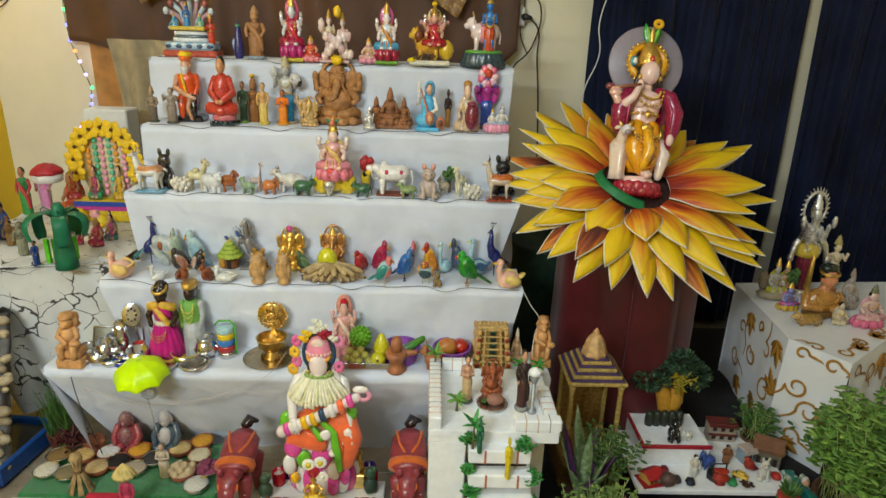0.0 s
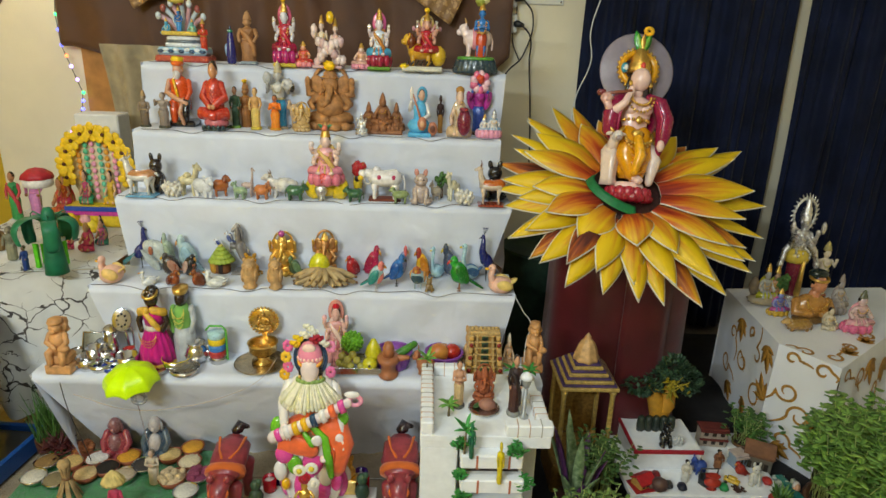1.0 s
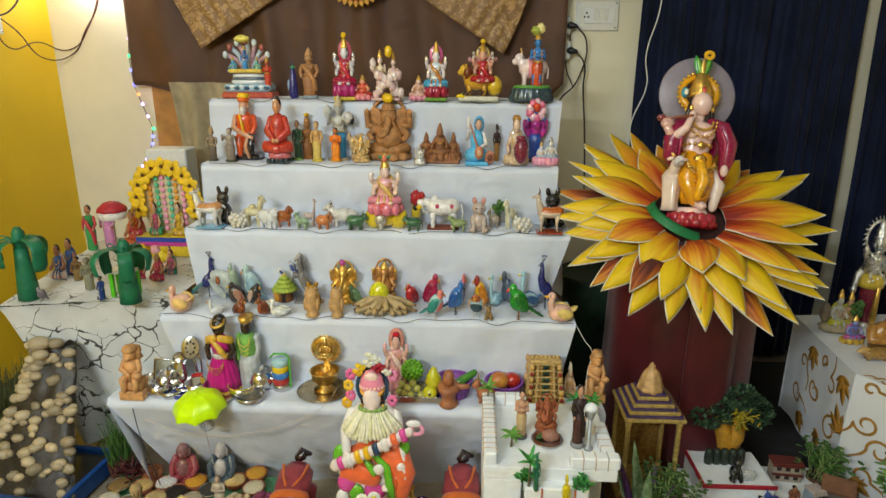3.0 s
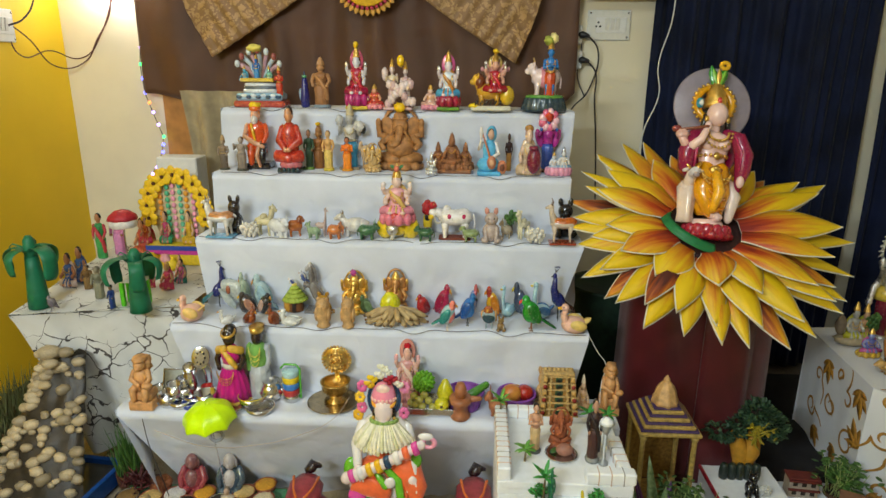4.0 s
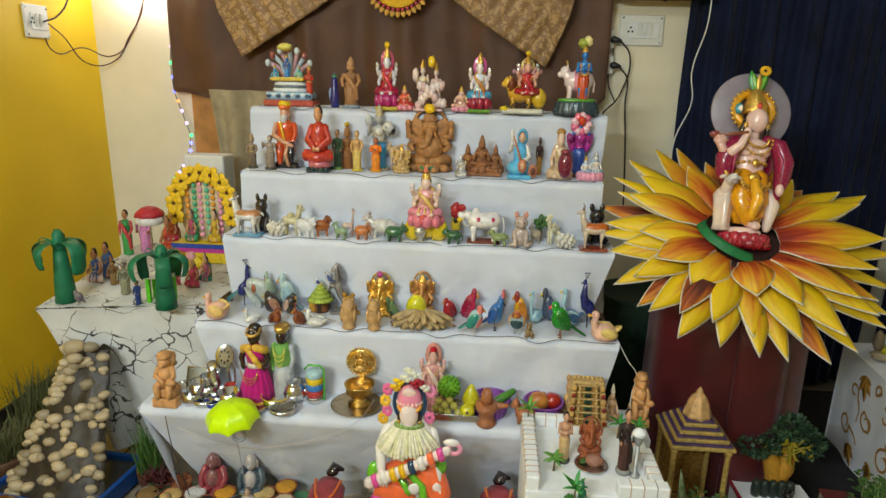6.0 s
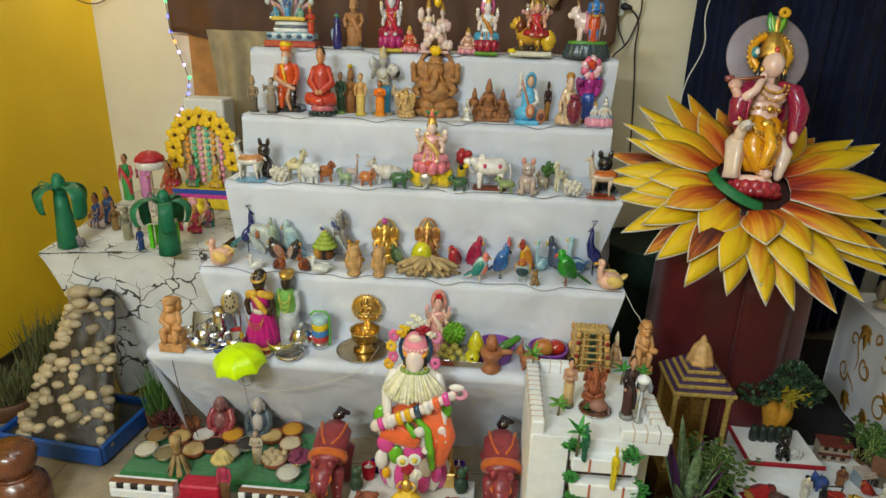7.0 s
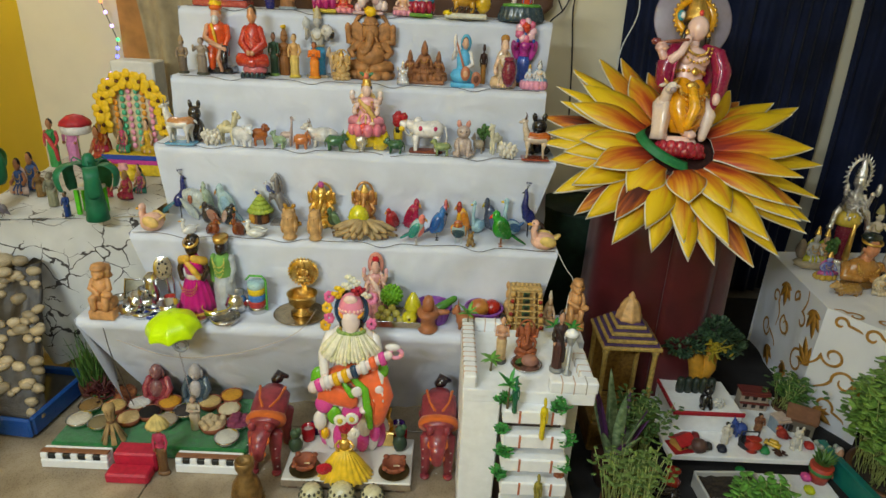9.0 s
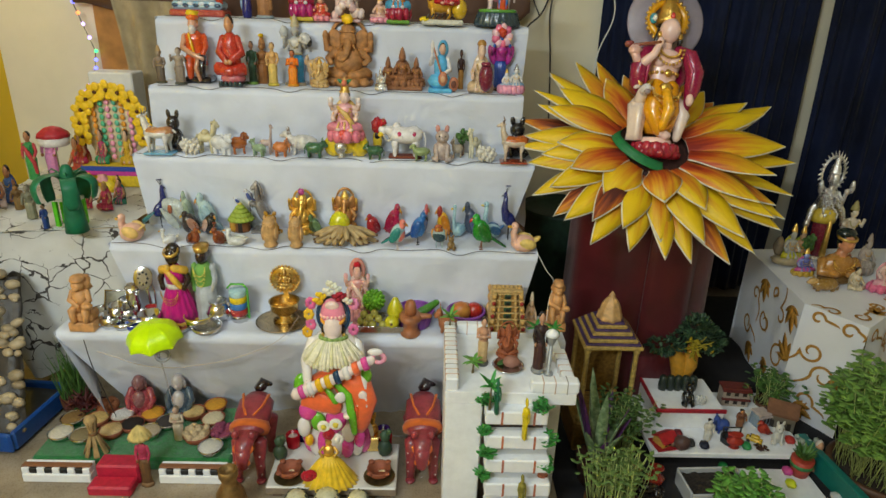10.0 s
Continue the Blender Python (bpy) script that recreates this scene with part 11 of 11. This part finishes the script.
for x, y, z, h, lab in ((1.94, -0.725, 0.065, "3a3634", "dark grey toy stone lying on the board"), (1.985, -0.735, 0.065, "1c2030", "dark blue toy stone lying on the board"), (2.05, -0.765, 0.0, "1f7a38", "green toy stone on the floor"), (2.13, -0.735, 0.065, "2a8a4a", "green toy stone lying on the board"), (2.0, -0.80, 0.0, "2050a0", "blue toy stone on the floor"), (1.915, -0.675, 0.065, "7a1820", "dark red toy ball on the board"), (2.25, -0.80, 0.016, "c84a90", "pink toy ball on the foam sheet"), (2.23, -0.86, 0.016, "c8d020", "lime toy ball on the foam sheet"), (2.13, -0.90, 0.016, "8a7a68", "grey toy stone on the foam sheet"), (2.42, -0.88, 0.0, "c85a28", "orange toy fish on the floor"), (2.36, -0.90, 0.0, "c8c8c4", "white toy stone on the floor"), (2.30, -0.70, 0.065, "b83028", "red toy basket on the board")):
    thing("toy_stone", Form().ball((0, 0, 0.5), (0.8, 0.6, 0.5), matte(h), seg=12, rings=8, rough=0.25).fit_to(0.045, 0.026, 0.034), lab, "toy", pose(x, y, z, 0, 0, 40 * x), "loose toys")
rp = holder("flower_pot", "small striped red and green pot with flowers", "flower pot", pose(2.292, -0.80, 0.016))
part("pot", Form().lathe([(0.025, 0), (0.032, 0.03), (0.036, 0.065), (0.032, 0.065)], matte("b04030"), seg=20).lathe([(0.0345, 0.036), (0.037, 0.05)], matte("3a7a40"), seg=20), rp)
pl = Form()
for k in range(30):
    a = k * 2.4
    pl.blade((0, 0, 0.06), (0.035 * math.cos(a), 0.035 * math.sin(a), 0.085 + 0.0012 * k), 0.012, LEAF, n=3)
tagged(part("leaves", pl, rp), kind="stuff")
box = holder("soil_tray", "white plastic tray filled with dark soil", "planter", pose(1.965, -0.885, 0, 0, 0, 3))
for nm, c, s in (("side", (0, -0.06, 0.03), (0.2, 0.008, 0.06)), ("side", (0, 0.06, 0.03), (0.2, 0.008, 0.06)), ("side", (-0.1, 0, 0.03), (0.008, 0.112, 0.06)), ("side", (0.1, 0, 0.03), (0.008, 0.112, 0.06)), ("base", (0, 0, 0.005), (0.19, 0.11, 0.01))):
    part(nm, Form().box(c, s, mat("milky_plastic", (0.5, 0.5, 0.48), 0.35, var=0.06), bevel=0.003), box)
part("soil", Form().sheet(lambda u, v: (-0.096 + 0.192 * u, -0.056 + 0.112 * v, 0.042 + 0.008 * noise.noise((u * 9, v * 7, 2))), 20, 14, SOIL, thick=(0, 0, -0.02)), box)
teal = holder("teal_tray", "long teal plastic tray edge among the plants", "tray", pose(2.375, -0.89, 0, 0, 0, -84))
part("wall", Form().box((0, 0, 0.04), (0.42, 0.012, 0.08), mat("teal_plastic", (0.01, 0.16, 0.13), 0.35, var=0.1), bevel=0.004), teal)
part("rim", Form().box((0, 0, 0.084), (0.43, 0.028, 0.008), mat("teal_plastic", (0.01, 0.16, 0.13)), bevel=0.003), teal)
wf = Form()
for k in range(60):
    a = k * 2.4
    wf.ball((0.035 * math.cos(a) * (k % 7) / 6, 0.03 * math.sin(a) * (k % 7) / 6, 0.02 + 0.06 * ((k * 13) % 60) / 60), 0.010, matte("a8b0a0"), seg=6, rings=4, rough=0.5)
tagged(thing("white_flower_clump", wf, "clump of tiny white flowers in the toy garden", "flowers", pose(2.36, -0.70, 0.0)), kind="stuff")

FRESH = mat("fresh_leaf", (0.10, 0.25, 0.035), 0.45, var=0.35, second=(0.30, 0.50, 0.10), scale=30)
grass_pot("sprout_pot", 1.60, -1.0, 0.085, 0.20, 110, LEAFPALE, 41, "pot of thin pale green sprouts with small leaves", leafy=3, spread=0.3)
grass_pot("leafy_pot", 1.685, -0.745, 0.055, 0.22, 90, mat("deep_leaf", (0.06, 0.14, 0.03), 0.5, var=0.4, second=(0.12, 0.22, 0.05)), 42, "pot of dense green fenugreek", leafy=6, spread=0.32, lobe=0.022)
grass_pot("fenugreek_pot", 2.56, -0.83, 0.19, 0.36, 330, FRESH, 43, "wide pot of dense green fenugreek plants", leafy=6, spread=0.42, sq=0.85, lobe=0.031)
grass_pot("fenugreek_pot", 2.66, -1.14, 0.15, 0.30, 220, FRESH, 44, "wide pot of dense green fenugreek plants", leafy=5, spread=0.4, lobe=0.034)
grass_pot("lettuce_pot", 1.99, -1.02, 0.085, 0.10, 90, mat("lettuce_leaf", (0.13, 0.34, 0.05), 0.45, var=0.3), 45, "low pot of bright green herb leaves", leafy=5, spread=0.6, lobe=0.028)
grass_pot("green_clump_pot", 2.33, -0.47, 0.045, 0.15, 50, LEAF, 46, "small pot of green herbs beside the hut", leafy=5, spread=0.6, lobe=0.026)
pp = holder("boat_lily", "potted plant with long green and purple blades", "potted plant", pose(1.59, -0.83, 0))
part("pot", Form().lathe([(0.05, 0), (0.065, 0.08), (0.068, 0.1), (0.06, 0.1)], matte("3a2018"), seg=24), pp)
rnd = random.Random(3)
for k in range(16):
    a = 2 * math.pi * k / 16 + rnd.uniform(-0.2, 0.2)
    r, h = rnd.uniform(0.05, 0.12), rnd.uniform(0.20, 0.44)
    m = mat("purple_leaf", (0.09, 0.025, 0.10), 0.4, var=0.4) if k % 3 == 0 else mat("striped_leaf", (0.14, 0.26, 0.09), 0.4, var=0.4, second=(0.34, 0.44, 0.24), scale=60)
    part("blade", Form().blade((0.02 * math.cos(a), 0.02 * math.sin(a), 0.09), (r * math.cos(a), r * math.sin(a), h), 0.034, m, droop=0.03, n=8, cup=0.25), pp)
grass_mat = Form()
rnd = random.Random(6)
for k in range(700):
    x, y = rnd.uniform(-0.09, 0.09), rnd.uniform(-0.03, 0.03)
    grass_mat.blade((x, y, 0.0), (x + rnd.gauss(0, 0.006), y + rnd.gauss(0, 0.006), rnd.uniform(0.012, 0.028)), 0.003, DRY, n=2, thick=0.0005)
grass_mat.box((0, 0, 0.004), (0.19, 0.065, 0.008), SOIL)
tagged(thing("grass_strip", grass_mat, "strip of dry toy grass in front of the steps", "grass", pose(1.17, -1.02, 0.0)), kind="stuff")
